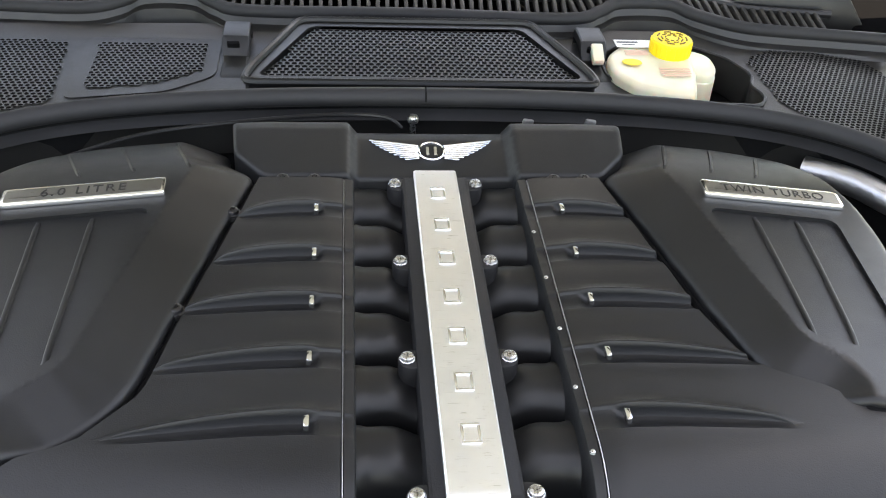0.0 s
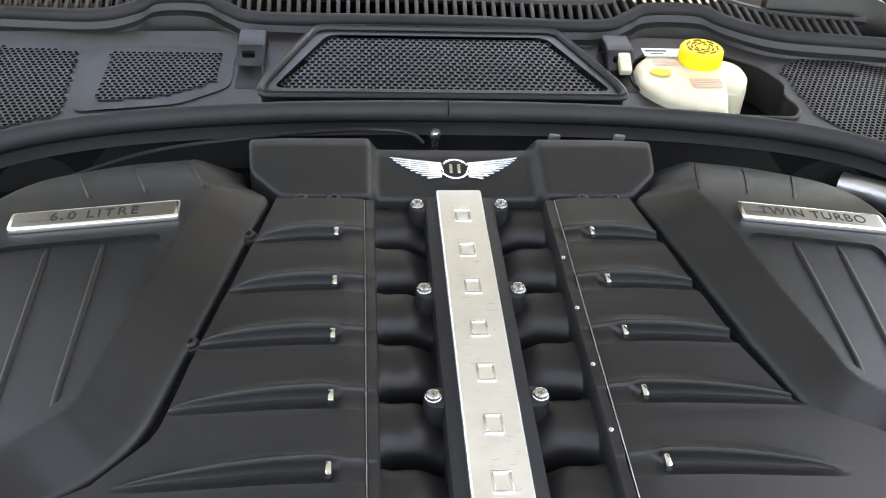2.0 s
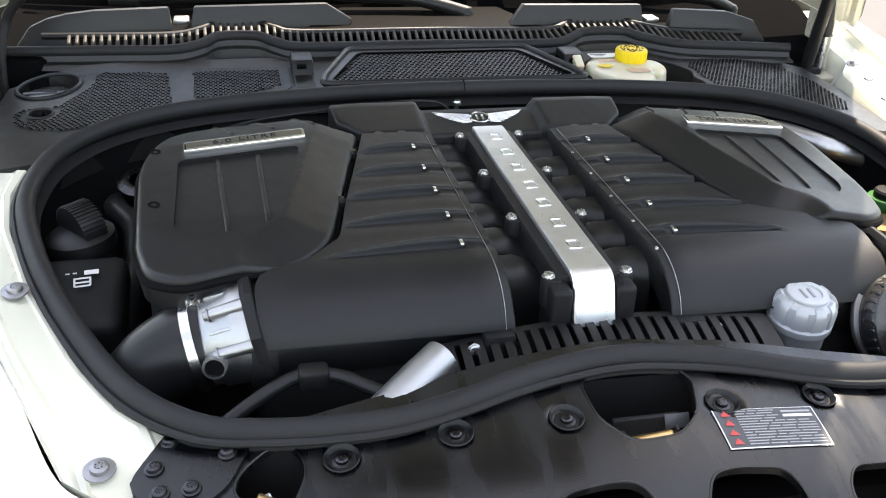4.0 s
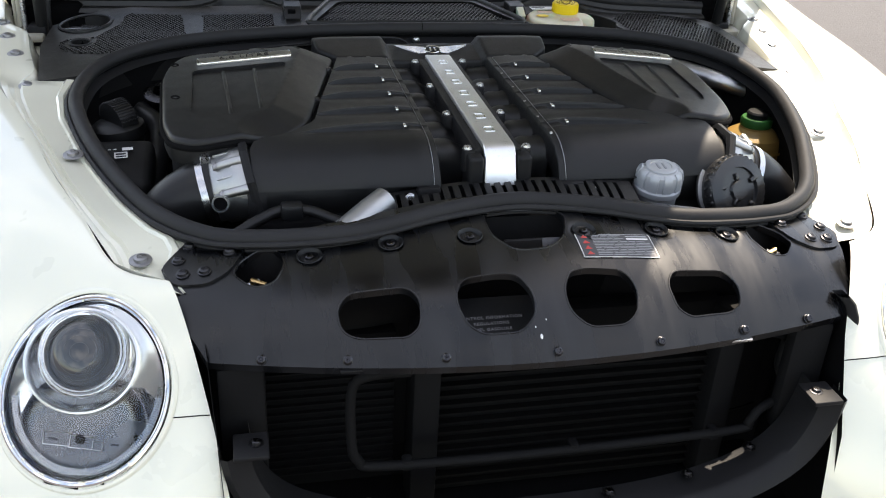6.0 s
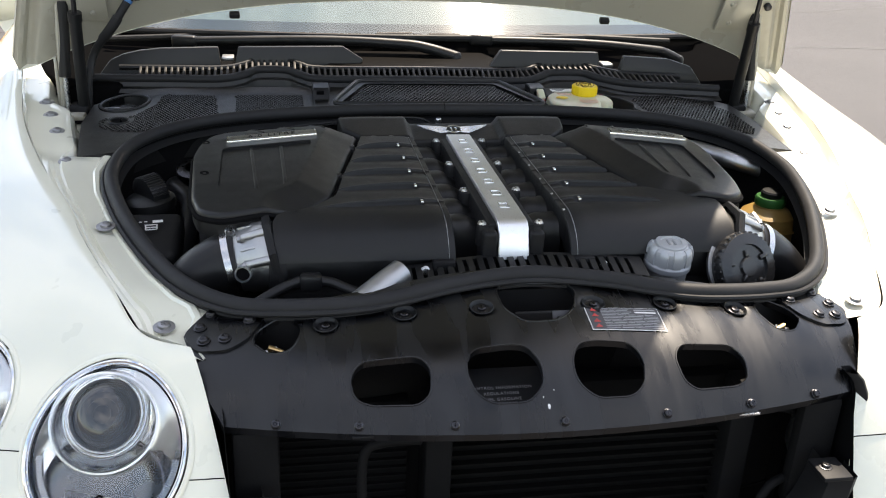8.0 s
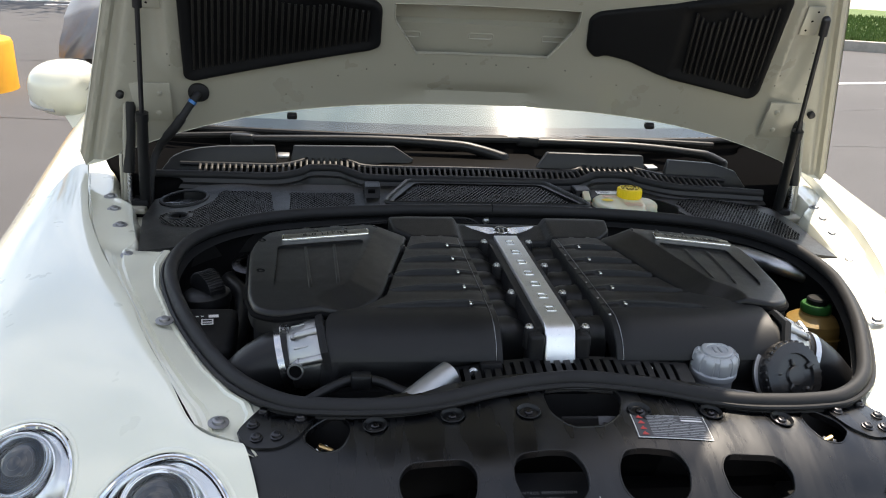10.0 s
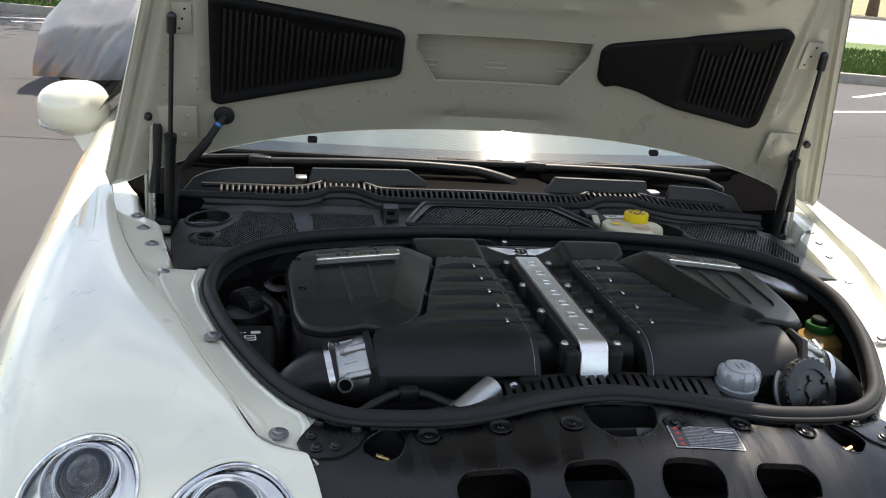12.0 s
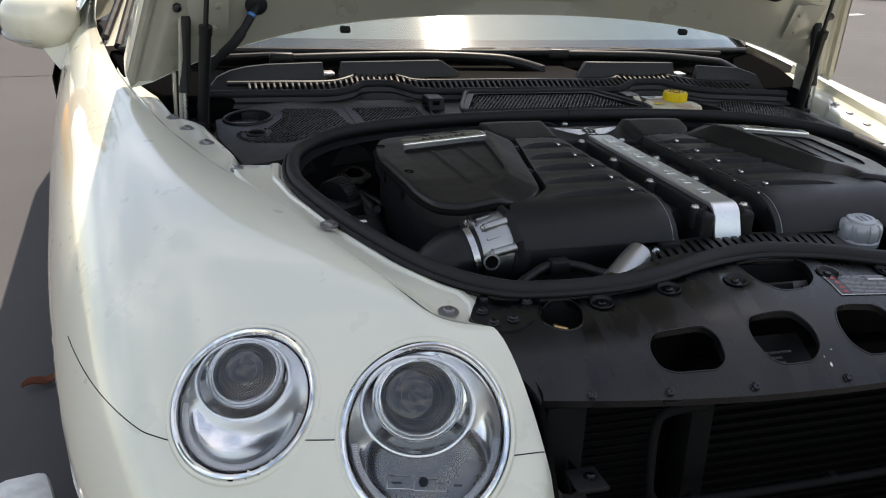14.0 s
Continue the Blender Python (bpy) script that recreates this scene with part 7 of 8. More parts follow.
def cabin():
    """Roof, pillars, doors, dashboard and the rest of the car's shell."""
    rows = []
    for j in range(12):
        f = j / 11
        y = 2.19 + 1.15 * f
        z = 1.345 + 0.045 * math.sin(math.pi * min(1.0, f * 0.9 + 0.12)) - 0.10 * f * f
        rows.append([Vector((u * 0.60, y + 0.12 * u * u * (1 - f), z - 0.06 * abs(u) ** 2.5)) for u in np.linspace(-1, 1, 17)])
    part("roof", loft(rows), PEARL, car)
    tail = [[Vector((u * w, y, z - 0.05 * abs(u) ** 3)) for u in np.linspace(-1, 1, 13)] for y, z, w in ((3.34, 1.29, 0.60), (3.7, 1.12, 0.68), (4.0, 0.98, 0.78), (4.5, 0.92, 0.80), (4.66, 0.80, 0.82), (4.7, 0.55, 0.84), (4.66, 0.28, 0.82))]
    part("tail", loft(tail), PEARL, car)
    us = np.linspace(-1, 1, 17)
    dash = [[screen_point(u * 0.985, 0.0) + Vector((0, 0.02, -0.030)) for u in us], [screen_point(u * 0.97, 0.12) + Vector((0, 0.03, -0.055)) for u in us]]
    dash += [[Vector((u * 0.77, y, z)) for u in us] for y, z in ((1.86, 0.93), (1.98, 0.92), (2.0, 0.75), (2.05, 0.45), (3.6, 0.45), (3.65, 0.95))]
    part("interior", loft(dash), INTERIOR, car, "grey leather cabin interior")
    for s in (-1, 1):
        pillar = [[screen_point(s, v / 8) + Vector((s * a, b, c)) for a, b, c in ((0.006, 0.0, 0.004), (0.03, 0.02, 0.0), (0.045, 0.06, -0.03))] for v in range(9)]
        part("pillar", loft(pillar), PEARL, car)
        side = [[Vector((s * x, y, z)) for x, z in ((0.95, 0.62), (0.965, 0.75), (0.93, 0.88), (0.885, 0.925))] for y in np.linspace(2.0, 4.6, 12)]
        side = [[Vector((p.x * (1 - 0.10 * step01(3.9, 4.6, p.y)), p.y, p.z)) for p in row] for row in side]
        part("door", loft(side), PEARL, car)
        low = [[Vector((s * x, y, z)) for x, z in ((0.95, 0.62), (0.94, 0.42), (0.90, 0.22))] for y in np.linspace(2.7, 4.6, 9)]
        part("sill", loft(low), PEARL, car)
        win = [[Vector((s * (0.885 - 0.27 * f), 1.78 + 0.42 * f + k * (2.1 - 0.75 * f) / 8, 0.925 + 0.40 * f)) for k in range(9)] for f in np.linspace(0, 1, 6)]
        w = part("side_window", loft(win), SIDEGLASS, car)
        trim = [Vector((s * 0.888, 1.93 + k * 0.25, 0.928 + 0.002 * k)) for k in range(8)]
        part("chrome_strip", tube(trim, 0.006, 8), CHROME, car, "bright window strip")
        arch = [Vector((s * (0.82 - 0.01 * f), 1.66 + 0.62 * f, 0.90 + 0.42 * f)) for f in np.linspace(0, 1, 10)]
        part("window_frame", tube([Vector((p.x - s * 0.19 * ((p.z - 0.9) / 0.42), p.y, p.z)) for p in arch], 0.009, 8), RUBBER, car)
        for y in (AXLE_Y, AXLE_Y + 2.745):
            c = Vector((s * (0.70 if y < 2 else 0.80), y, WHEEL_R))
            m = Matrix.Translation(c) @ Matrix.Rotation(radians(90) * s, 4, "Y")
            wheel = part("wheel", revolve([(0.235, -0.1), (0.30, -0.115), (0.335, -0.10), (0.345, -0.07), (0.345, 0.07), (0.335, 0.10), (0.30, 0.115), (0.235, 0.105)], 48, m), RUBBER, car, "black tyre on a silver alloy rim")
            part("rim", revolve([(0.24, 0.09), (0.22, 0.10), (0.21, 0.06), (0.06, 0.07), (0.05, 0.09), (0, 0.09)], 40, m), ALU, wheel)
            for k in range(7):
                q = m @ Matrix.Rotation(k * math.tau / 7, 4, "Z") @ Matrix.Translation((0.13, 0, 0.085))
                part("spoke", block(0.19, 0.032, 0.03, q, 0.006), ALU, wheel)
        inner = revolve([(0.36, -0.2), (0.366, 0.06)], 36, Matrix.Translation((s * 0.775, AXLE_Y, WHEEL_R)) @ Matrix.Rotation(radians(90) * s, 4, "Y"))
        part("wheel_liner", inner, DARK, car)


SIDEGLASS = plain("side_glass", (0.012, 0.014, 0.014), 0.03)
cabin()


def wiper(pivot, knee, tip, blade_a, blade_b):
    t = thing("wiper", "black wiper arm and blade lying along the wind screen", "wiper", "wipers")
    part("pivot_cap", revolve([(0.013, -0.03), (0.013, 0.004), (0.009, 0.01), (0, 0.011)], 18, Matrix.Translation(pivot)), PLASTIC_SOFT, t)
    line = spline([pivot, Vector(pivot).lerp(Vector(knee), 0.5) + Vector((0, 0, 0.004)), knee, Vector(knee).lerp(Vector(tip), 0.4) + Vector((0, 0.0, 0.006)), tip], 6)
    part("arm", tube(line, [0.0125 - 0.004 * k / len(line) for k in range(len(line))], 12), PLASTIC_SOFT, t)
    part("blade", tube(spline([blade_a, Vector(blade_a).lerp(Vector(blade_b), 0.5) + Vector((0, 0.004, 0.006)), blade_b], 8), 0.0065, 8), RUBBER, t)
    part("joint", block(0.05, 0.022, 0.023, Matrix.Translation(tip) @ Matrix.Rotation(radians(-9), 4, "Z"), 0.006, 3), PLASTIC_SOFT, t)


wiper((0.080, 1.333, 0.882), (-0.035, 1.348, 0.905), (-0.475, 1.37, 0.902), (0.10, 1.395, 0.913), (-0.64, 1.47, 0.885))
wiper((0.60, 1.385, 0.868), (0.535, 1.385, 0.890), (0.145, 1.392, 0.907), (0.60, 1.45, 0.898), (-0.08, 1.398, 0.913))


def door_mirror(s):
    t = thing("door_mirror", "cream white door mirror with a clear repeater lamp", "mirror", "door mirrors")
    c = Vector((s * 0.974, 1.95, 0.904))
    bm = bmesh.new()
    bmesh.ops.create_uvsphere(bm, u_segments=28, v_segments=18, radius=1.0)
    for v in bm.verts:
        x, y, z = v.co
        sx, sy, sz = 0.092, 0.075, 0.074
        z *= 1.0 + 0.12 * x * s * -1
        if y > 0.15:
            y = 0.15 + (y - 0.15) * 0.35
        e = 0.8
        v.co = Vector((math.copysign(abs(x) ** e, x) * sx, y * sy, math.copysign(abs(z) ** e, z) * sz))
    bmesh.ops.transform(bm, matrix=Matrix.Translation(c) @ Matrix.Rotation(radians(-12 * s), 4, "Z"), verts=bm.verts)
    part("housing", bm, PEARL, t, "", 70)
    part("repeater", tube(spline([c + Vector((s * 0.082, -0.012, -0.033)), c + Vector((s * 0.066, -0.044, -0.042)), c + Vector((s * 0.015, -0.058, -0.048))], 5), 0.0075, 10), REPEATER, t, "clear repeater lamp strip")
    part("foot", loft([[c + Vector((s * 0.006, -0.03, -0.055)), c + Vector((s * 0.006, 0.04, -0.055))], [c + Vector((-s * 0.025, -0.045, -0.10)), c + Vector((-s * 0.02, 0.06, -0.10))], [c + Vector((-s * 0.065, -0.07, -0.145)), c + Vector((-s * 0.10, 0.10, -0.14))]]), PEARL, t)
    part("foot_front", loft([[c + Vector((s * 0.006, -0.03, -0.055)), c + Vector((-s * 0.10, -0.03, -0.04))], [c + Vector((-s * 0.025, -0.045, -0.10)), c + Vector((-s * 0.14, -0.045, -0.06))], [c + Vector((-s * 0.065, -0.07, -0.145)), c + Vector((-s * 0.17, -0.07, -0.09))]]), PEARL, t)


REPEATER = plain("repeater_lens", (0.42, 0.42, 0.41), 0.12, 0.0, Coat_Weight=1.0)
LAMPCHROME = plain("lamp_reflector", (0.95, 0.955, 0.96), 0.13, 1.0)
for s in (-1, 1):
    door_mirror(s)


# ---- bonnet ----
HM = Matrix(((1, 0, 0, 0), (0, -0.443, -0.896, 1.318), (0, 0.896, -0.443, 0.9687), (0, 0, 0, 1)))
INSERT = {-1: [(-0.201, 0.196), (-0.201, 0.278), (-0.215, 0.292), (-0.550, 0.361), (-0.566, 0.352), (-0.567, 0.139), (-0.551, 0.129), (-0.219, 0.187)],
          1: [(0.221, 0.187), (0.240, 0.195), (0.288, 0.186), (0.359, 0.158), (0.547, 0.128), (0.563, 0.144), (0.564, 0.357), (0.544, 0.365), (0.373, 0.324), (0.355, 0.318), (0.208, 0.287), (0.194, 0.272), (0.201, 0.205)]}


def bonnet_w(v):
    return 0.766 - 0.252 * v - 0.10 * max(0.0, v - 0.8)


HOLLOW = [(-0.131, 0.177), (0.131, 0.177), (0.173, 0.243), (0.177, 0.256), (0.177, 0.284), (-0.177, 0.284), (-0.177, 0.256), (-0.173, 0.243)]


def bonnet_lift(x, v):
    """How far the inner face stands towards the bay."""
    a = abs(x)
    edge = bonnet_w(v) - a
    n = 0.010 + 0.150 * x * x * (1 - 0.25 * v)
    # folded hem, a narrow channel inside it, then the wall up to the inner panel
    n += 0.006 * (1 - step01(0.016, 0.021, edge)) - 0.007 * (1 - step01(0.0, 0.008, edge))
    n += 0.020 * step01(0.026, 0.044, edge)
    # pressed rims: round the black inserts, along the strut, across the top
    n += 0.007 * math.exp(-(((a - 0.588) / 0.010) ** 2)) * step01(0.12, 0.2, v)
    n -= 0.006 * math.exp(-(((a - 0.635 + 0.06 * v) / 0.022) ** 2)) * step01(0.14, 0.22, v)
    n += 0.012 * math.exp(-(((v - 0.405 - 0.10 * x * x) / 0.016) ** 2)) * (1 - step01(0.40, 0.60, a))
    n += 0.006 * math.exp(-(((v - 0.352 - 0.28 * x * x) / 0.008) ** 2)) * (1 - step01(0.50, 0.58, a))
    # shallow hollow at the hinge edge
    n -= 0.010 * math.exp(-(((v - 0.082) / 0.016) ** 2)) * (1 - step01(0.10, 0.19, a))
    return n


def bonnet():
    t = thing("bonnet", "cream white bonnet standing open with black grille inserts inside", "bonnet")
    low = [(x, 0.057 - 0.118 * (abs(x) / 0.77) ** 3.2) for x in np.linspace(-0.768, 0.768, 41)]
    right = [(bonnet_w(v), v) for v in np.linspace(-0.035, 1.14, 21)]
    front = [(x, 1.25 - 0.5 * x * x) for x in np.linspace(0.43, -0.43, 15)]
    left = [(-x, v) for x, v in reversed(right)]
    outline = low + right + front + left
    ring = resample(HOLLOW, 0.006)
    crisp = [(x * f, 0.23 + (v - 0.23) * g) for x, v in ring for f, g in ((1.03, 1.08),)]
    crisp += [(s * (bonnet_w(v) - d), v) for s in (-1, 1) for v in np.linspace(-0.05, 0.9, 130) for d in (0.004, 0.008, 0.0155, 0.0185, 0.0215, 0.0255, 0.0305, 0.0355, 0.0405, 0.0445) if v > 0.063 - 0.118 * ((bonnet_w(v) - d) / 0.77) ** 3.2]
    crisp += [(s * x, v) for s in (-1, 1) for v in np.linspace(0.13, 0.7, 60) for x in (0.574, 0.581, 0.588, 0.595, 0.602)]
    bm = sheet(outline, bonnet_lift, 0.016, [HOLLOW], extra=crisp)
    bmesh.ops.transform(bm, matrix=HM, verts=bm.verts)
    # the underside's shade is in this darker cream
    part("inner_panel", bm, PEARL_SHADED, t, "cream painted inner panel", 38)
    skin = sheet(outline, lambda x, v: 0.150 * x * x * (1 - 0.25 * v) - 0.052 - 0.05 * v * (1.25 - v), 0.04)
    bmesh.ops.transform(skin, matrix=HM, verts=skin.verts)
    part("outer_skin", skin, PEARL, t, "", 50)
    ring = resample(outline, 0.03)
    rows = [[HM @ Vector((x, v, bonnet_lift(x, v) + 0.002)) for x, v in ring], [HM @ Vector((x * 1.004, v, bonnet_lift(x, v) - 0.004)) for x, v in ring], [HM @ Vector((x * 1.005, v, 0.150 * x * x * (1 - 0.25 * v) - 0.046 - 0.05 * v * (1.25 - v))) for x, v in ring], [HM @ Vector((x, v, 0.150 * x * x * (1 - 0.25 * v) - 0.052 - 0.05 * v * (1.25 - v))) for x, v in ring]]
    part("hem", loft(rows, True), PEARL, t, "", 50)
    nose = [[HM @ Vector((x, 1.245 - 0.5 * x * x + dv, n)) for x in np.linspace(-0.42, 0.42, 21)] for dv, n in ((0.0, 0.0), (0.035, 0.06), (0.03, 0.20), (0.0, 0.34))]
    part("nose", loft(nose), PEARL, t, "front of the bonnet with the radiator shell", 50)
    for s in (-1, 1):
        # black grille inserts with upright slats
        out = rounded(INSERT[s], 0.016, 4)
        bm = sheet(out, lambda x, v: bonnet_lift(x, v) + 0.013 - (0.008 * step01(0.012, 0.022, distance((x, v), out)) if s < 0 or x > 0.375 else 0.004), 0.009, skirt=0.018, edge=0.007)
        bmesh.ops.transform(bm, matrix=HM, verts=bm.verts)
        ins = part("grille_insert", bm, INSERTMAT, t, "black plastic grille insert with slats", 50)
        x0, x1 = (0.228, 0.542) if s < 0 else (0.398, 0.545)
        n = int((x1 - x0) / 0.0105)
        for k in range(n):
            x = x0 + (x1 - x0) * k / (n - 1)
            line = [v for v in np.linspace(0.10, 0.40, 151) if inside((s * x, v), out)]
            top, bot = max(line) - 0.022, min(line) + 0.022
            if s < 0 and 0.30 < x < 0.44:
                top -= 0.014 * math.sin((x - 0.30) / 0.14 * math.pi)
            if s > 0:
                top -= 0.026 * abs(math.sin((x - 0.398) / 0.072 * math.pi))
            mid = (top + bot) / 2
            m = HM @ Matrix.Translation((s * x, mid, bonnet_lift(s * x, mid) + 0.0085))
            part("slat", block(0.0046, top - bot, 0.006, m @ Matrix.Rotation(radians(3 * s), 4, "Z"), 0.0012, 1), SLAT, ins)
        # rubber stop at the hinge edge
        m = HM @ Matrix.Translation((s * 0.369, 0.036, 0.056))
        part("rubber_stop", block(0.020, 0.011, 0.013, m, 0.003), RUBBER, t)
        # brackets
        m = HM @ Matrix.Translation((s * 0.6115, 0.314, bonnet_lift(0.6115, 0.314) + 0.007))
        b = part("strut_bracket", block(0.034, 0.062, 0.004, m, 0.0018), PEARL_SHADED, t, "cream painted bracket with holes")
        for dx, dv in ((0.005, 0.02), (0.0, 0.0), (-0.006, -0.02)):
            # uncut: a dark disc shows the shade in each hole
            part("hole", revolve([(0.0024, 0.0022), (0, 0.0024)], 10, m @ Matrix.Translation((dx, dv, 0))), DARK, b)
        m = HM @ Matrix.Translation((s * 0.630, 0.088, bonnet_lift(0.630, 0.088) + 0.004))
        b = part("hinge_bracket", block(0.075, 0.085, 0.0045, m, 0.002), PEARL_SHADED, t, "cream painted hinge bracket")
        share("bolt", BOLT_CREAM, b, m @ Matrix.Translation((-s * 0.018, 0.02, 0.0022)))
        share("bolt", BOLT_CREAM, b, m @ Matrix.Translation((-s * 0.012, -0.025, 0.0022)))
        m = HM @ Matrix.Translation((s * 0.683, 0.109, bonnet_lift(0.683, 0.109)))
        part("stud", revolve([(0.0075, 0), (0.0075, 0.008), (0.005, 0.010), (0, 0.010)], 16, m), BLACKBOLT, t, "black rubber stud")
        for dx, dv in ((0.675, 0.012), (0.592, 0.19), (0.590, 0.165), (0.640, 0.245), (0.646, 0.21), (0.651, 0.175), (0.648, 0.14), (0.33, 0.10), (0.28, 0.125), (0.38, 0.085), (0.225, 0.14), (0.17, 0.15), (0.095, 0.153), (0.03, 0.155)):
            m = HM @ Matrix.Translation((s * dx, dv, bonnet_lift(s * dx, dv)))
            part("hole", revolve([(0.0016, 0.0005), (0, 0.0006)], 9, m), HOLESHADE, t)
    # the opening in the middle: a folded lip and the skin's stiffener behind it
    lip = [[HM @ Vector((x * f, 0.23 + (v - 0.23) * f, bonnet_lift(x, v) + dn)) for x, v in resample(HOLLOW, 0.01)] for f, dn in ((1.012, -0.0005), (1.0, 0.0018), (0.992, 0.0005), (0.992, -0.006))]
    part("recess_lip", loft(lip, True), PEARL_SHADED, t, "folded lip round the middle opening", 30)
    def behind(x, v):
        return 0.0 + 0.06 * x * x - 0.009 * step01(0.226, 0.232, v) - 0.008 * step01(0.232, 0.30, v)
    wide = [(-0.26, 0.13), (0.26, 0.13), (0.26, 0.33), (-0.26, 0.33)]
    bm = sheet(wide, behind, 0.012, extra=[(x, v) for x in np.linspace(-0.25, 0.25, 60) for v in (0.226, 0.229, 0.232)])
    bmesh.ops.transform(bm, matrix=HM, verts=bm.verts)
    back = part("stiffener", bm, PEARL_SHADED, t, "cream painted stiffener inside the opening", 40)
    for x in (-0.147, -0.003, 0.143):
        slot = [HM @ Vector((x + a, 0.200 + b, behind(x + a, 0.2) + 0.001)) for a, b in rounded([(-0.024, -0.006), (0.024, -0.006), (0.024, 0.006), (-0.024, 0.006)], 0.0055, 4)]
        part("slot_rim", tube(slot, 0.0016, 6, True), PEARL_SHADED, back)
    return t


# brownish tone for the shade in small holes, laid on as discs
HOLESHADE = plain("small_hole_shade", (0.09, 0.085, 0.07), 0.7)
SLAT = plastic("slat_plastic", (0.013, 0.012, 0.0105), 0.5)
BOLT_CREAM = bolt_mesh("bolt", 0.0050, 0.0035, PEARL_SHADED, 1.3)
bonnet()


def gas_strut(s):
    t = thing("gas_strut", "black gas strut holding the bonnet open", "gas strut", "bonnet struts")
    top, base = Vector((s * 0.627, 1.080, 1.217)), Vector((s * 0.648, 1.190, 0.793))
    mid = base.lerp(top, 0.45)
    part("cylinder", tube([base, mid], 0.0105, 16), PLASTIC_SOFT, t)
    part("rod", tube([mid, top], 0.0045, 12), BLACKBOLT, t, "thin dark steel rod")
    part("end_joint", tube([mid + (base - mid) * 0.02, mid + (top - mid) * 0.05], 0.012, 14), PLASTIC_SOFT, t)
    part("ball_joint", tube([top - (top - base).normalized() * 0.03, top], 0.0085, 12), BLACKBOLT, t)
    bm = bmesh.new()
    bmesh.ops.create_uvsphere(bm, u_segments=14, v_segments=8, radius=0.0085)
    bmesh.ops.translate(bm, vec=top, verts=bm.verts)
    part("ball", bm, BLACKBOLT, t)
    h = thing("bonnet_support", "cream painted bonnet support with a dark damper", "support", "bonnet supports")
    a, b = Vector((s * 0.684, 1.190, 0.815)), Vector((s * 0.676, 1.205, 1.065))
    part("arm", tube([a, a.lerp(b, 0.5) + Vector((0, -0.01, 0)), b], 0.0042, 8), PEARL_SHADED, h)
    part("plate", block(0.006, 0.075, 0.10, Matrix.Translation((s * 0.692, 1.235, 0.855)), 0.002), PEARL_SHADED, h)
    part("damper", tube([a + Vector((-s * 0.008, 0, 0.055)), a.lerp(b, 0.76) + Vector((-s * 0.008, 0, 0))], 0.011, 14), PLASTIC_SOFT, h)
    part("damper_rod", tube([a + Vector((-s * 0.008, 0, -0.005)), a + Vector((-s * 0.008, 0, 0.06))], 0.005, 10), STEEL, h)
    part("foot", block(0.06, 0.12, 0.012, Matrix.Translation((s * 0.672, 1.21, 0.803)), 0.004), PEARL_SHADED, h)
    part("base_block", block(0.034, 0.05, 0.04, Matrix.Translation((s * 0.655, 1.195, 0.80)), 0.006), PLASTIC_MATT, h)


for s in (-1, 1):
    gas_strut(s)


def harness():
    t = thing("wire_harness", "black taped wire harness between bonnet and scuttle", "cable")
    g = HM @ Vector((-0.543, 0.101, bonnet_lift(0.543, 0.101) + 0.004))
    part("grommet", revolve([(0.020, 0), (0.020, 0.005), (0.012, 0.010), (0, 0.010)], 24, HM @ Matrix.Translation((-0.543, 0.101, bonnet_lift(0.543, 0.101) + 0.002))), RUBBER, t, "black rubber grommet")
    path = spline([g + Vector((0, -0.008, 0)), g + Vector((-0.012, -0.02, -0.018)), g + Vector((-0.04, -0.025, -0.06)), (-0.625, 1.225, 0.91), (-0.638, 1.205, 0.86), (-0.64, 1.195, 0.80)], 6)
    part("cable", tube(path, 0.0075, 12), RUBBER, t)
    part("blue_tape", tube([path[5], path[6]], 0.0082, 12), BLUETAPE, t, "blue tape")
    part("sleeve", tube(path[10:16], 0.0092, 12), RUBBER, t)


BLUETAPE = plain("blue_tape", (0.03, 0.16, 0.42), 0.4)
harness()


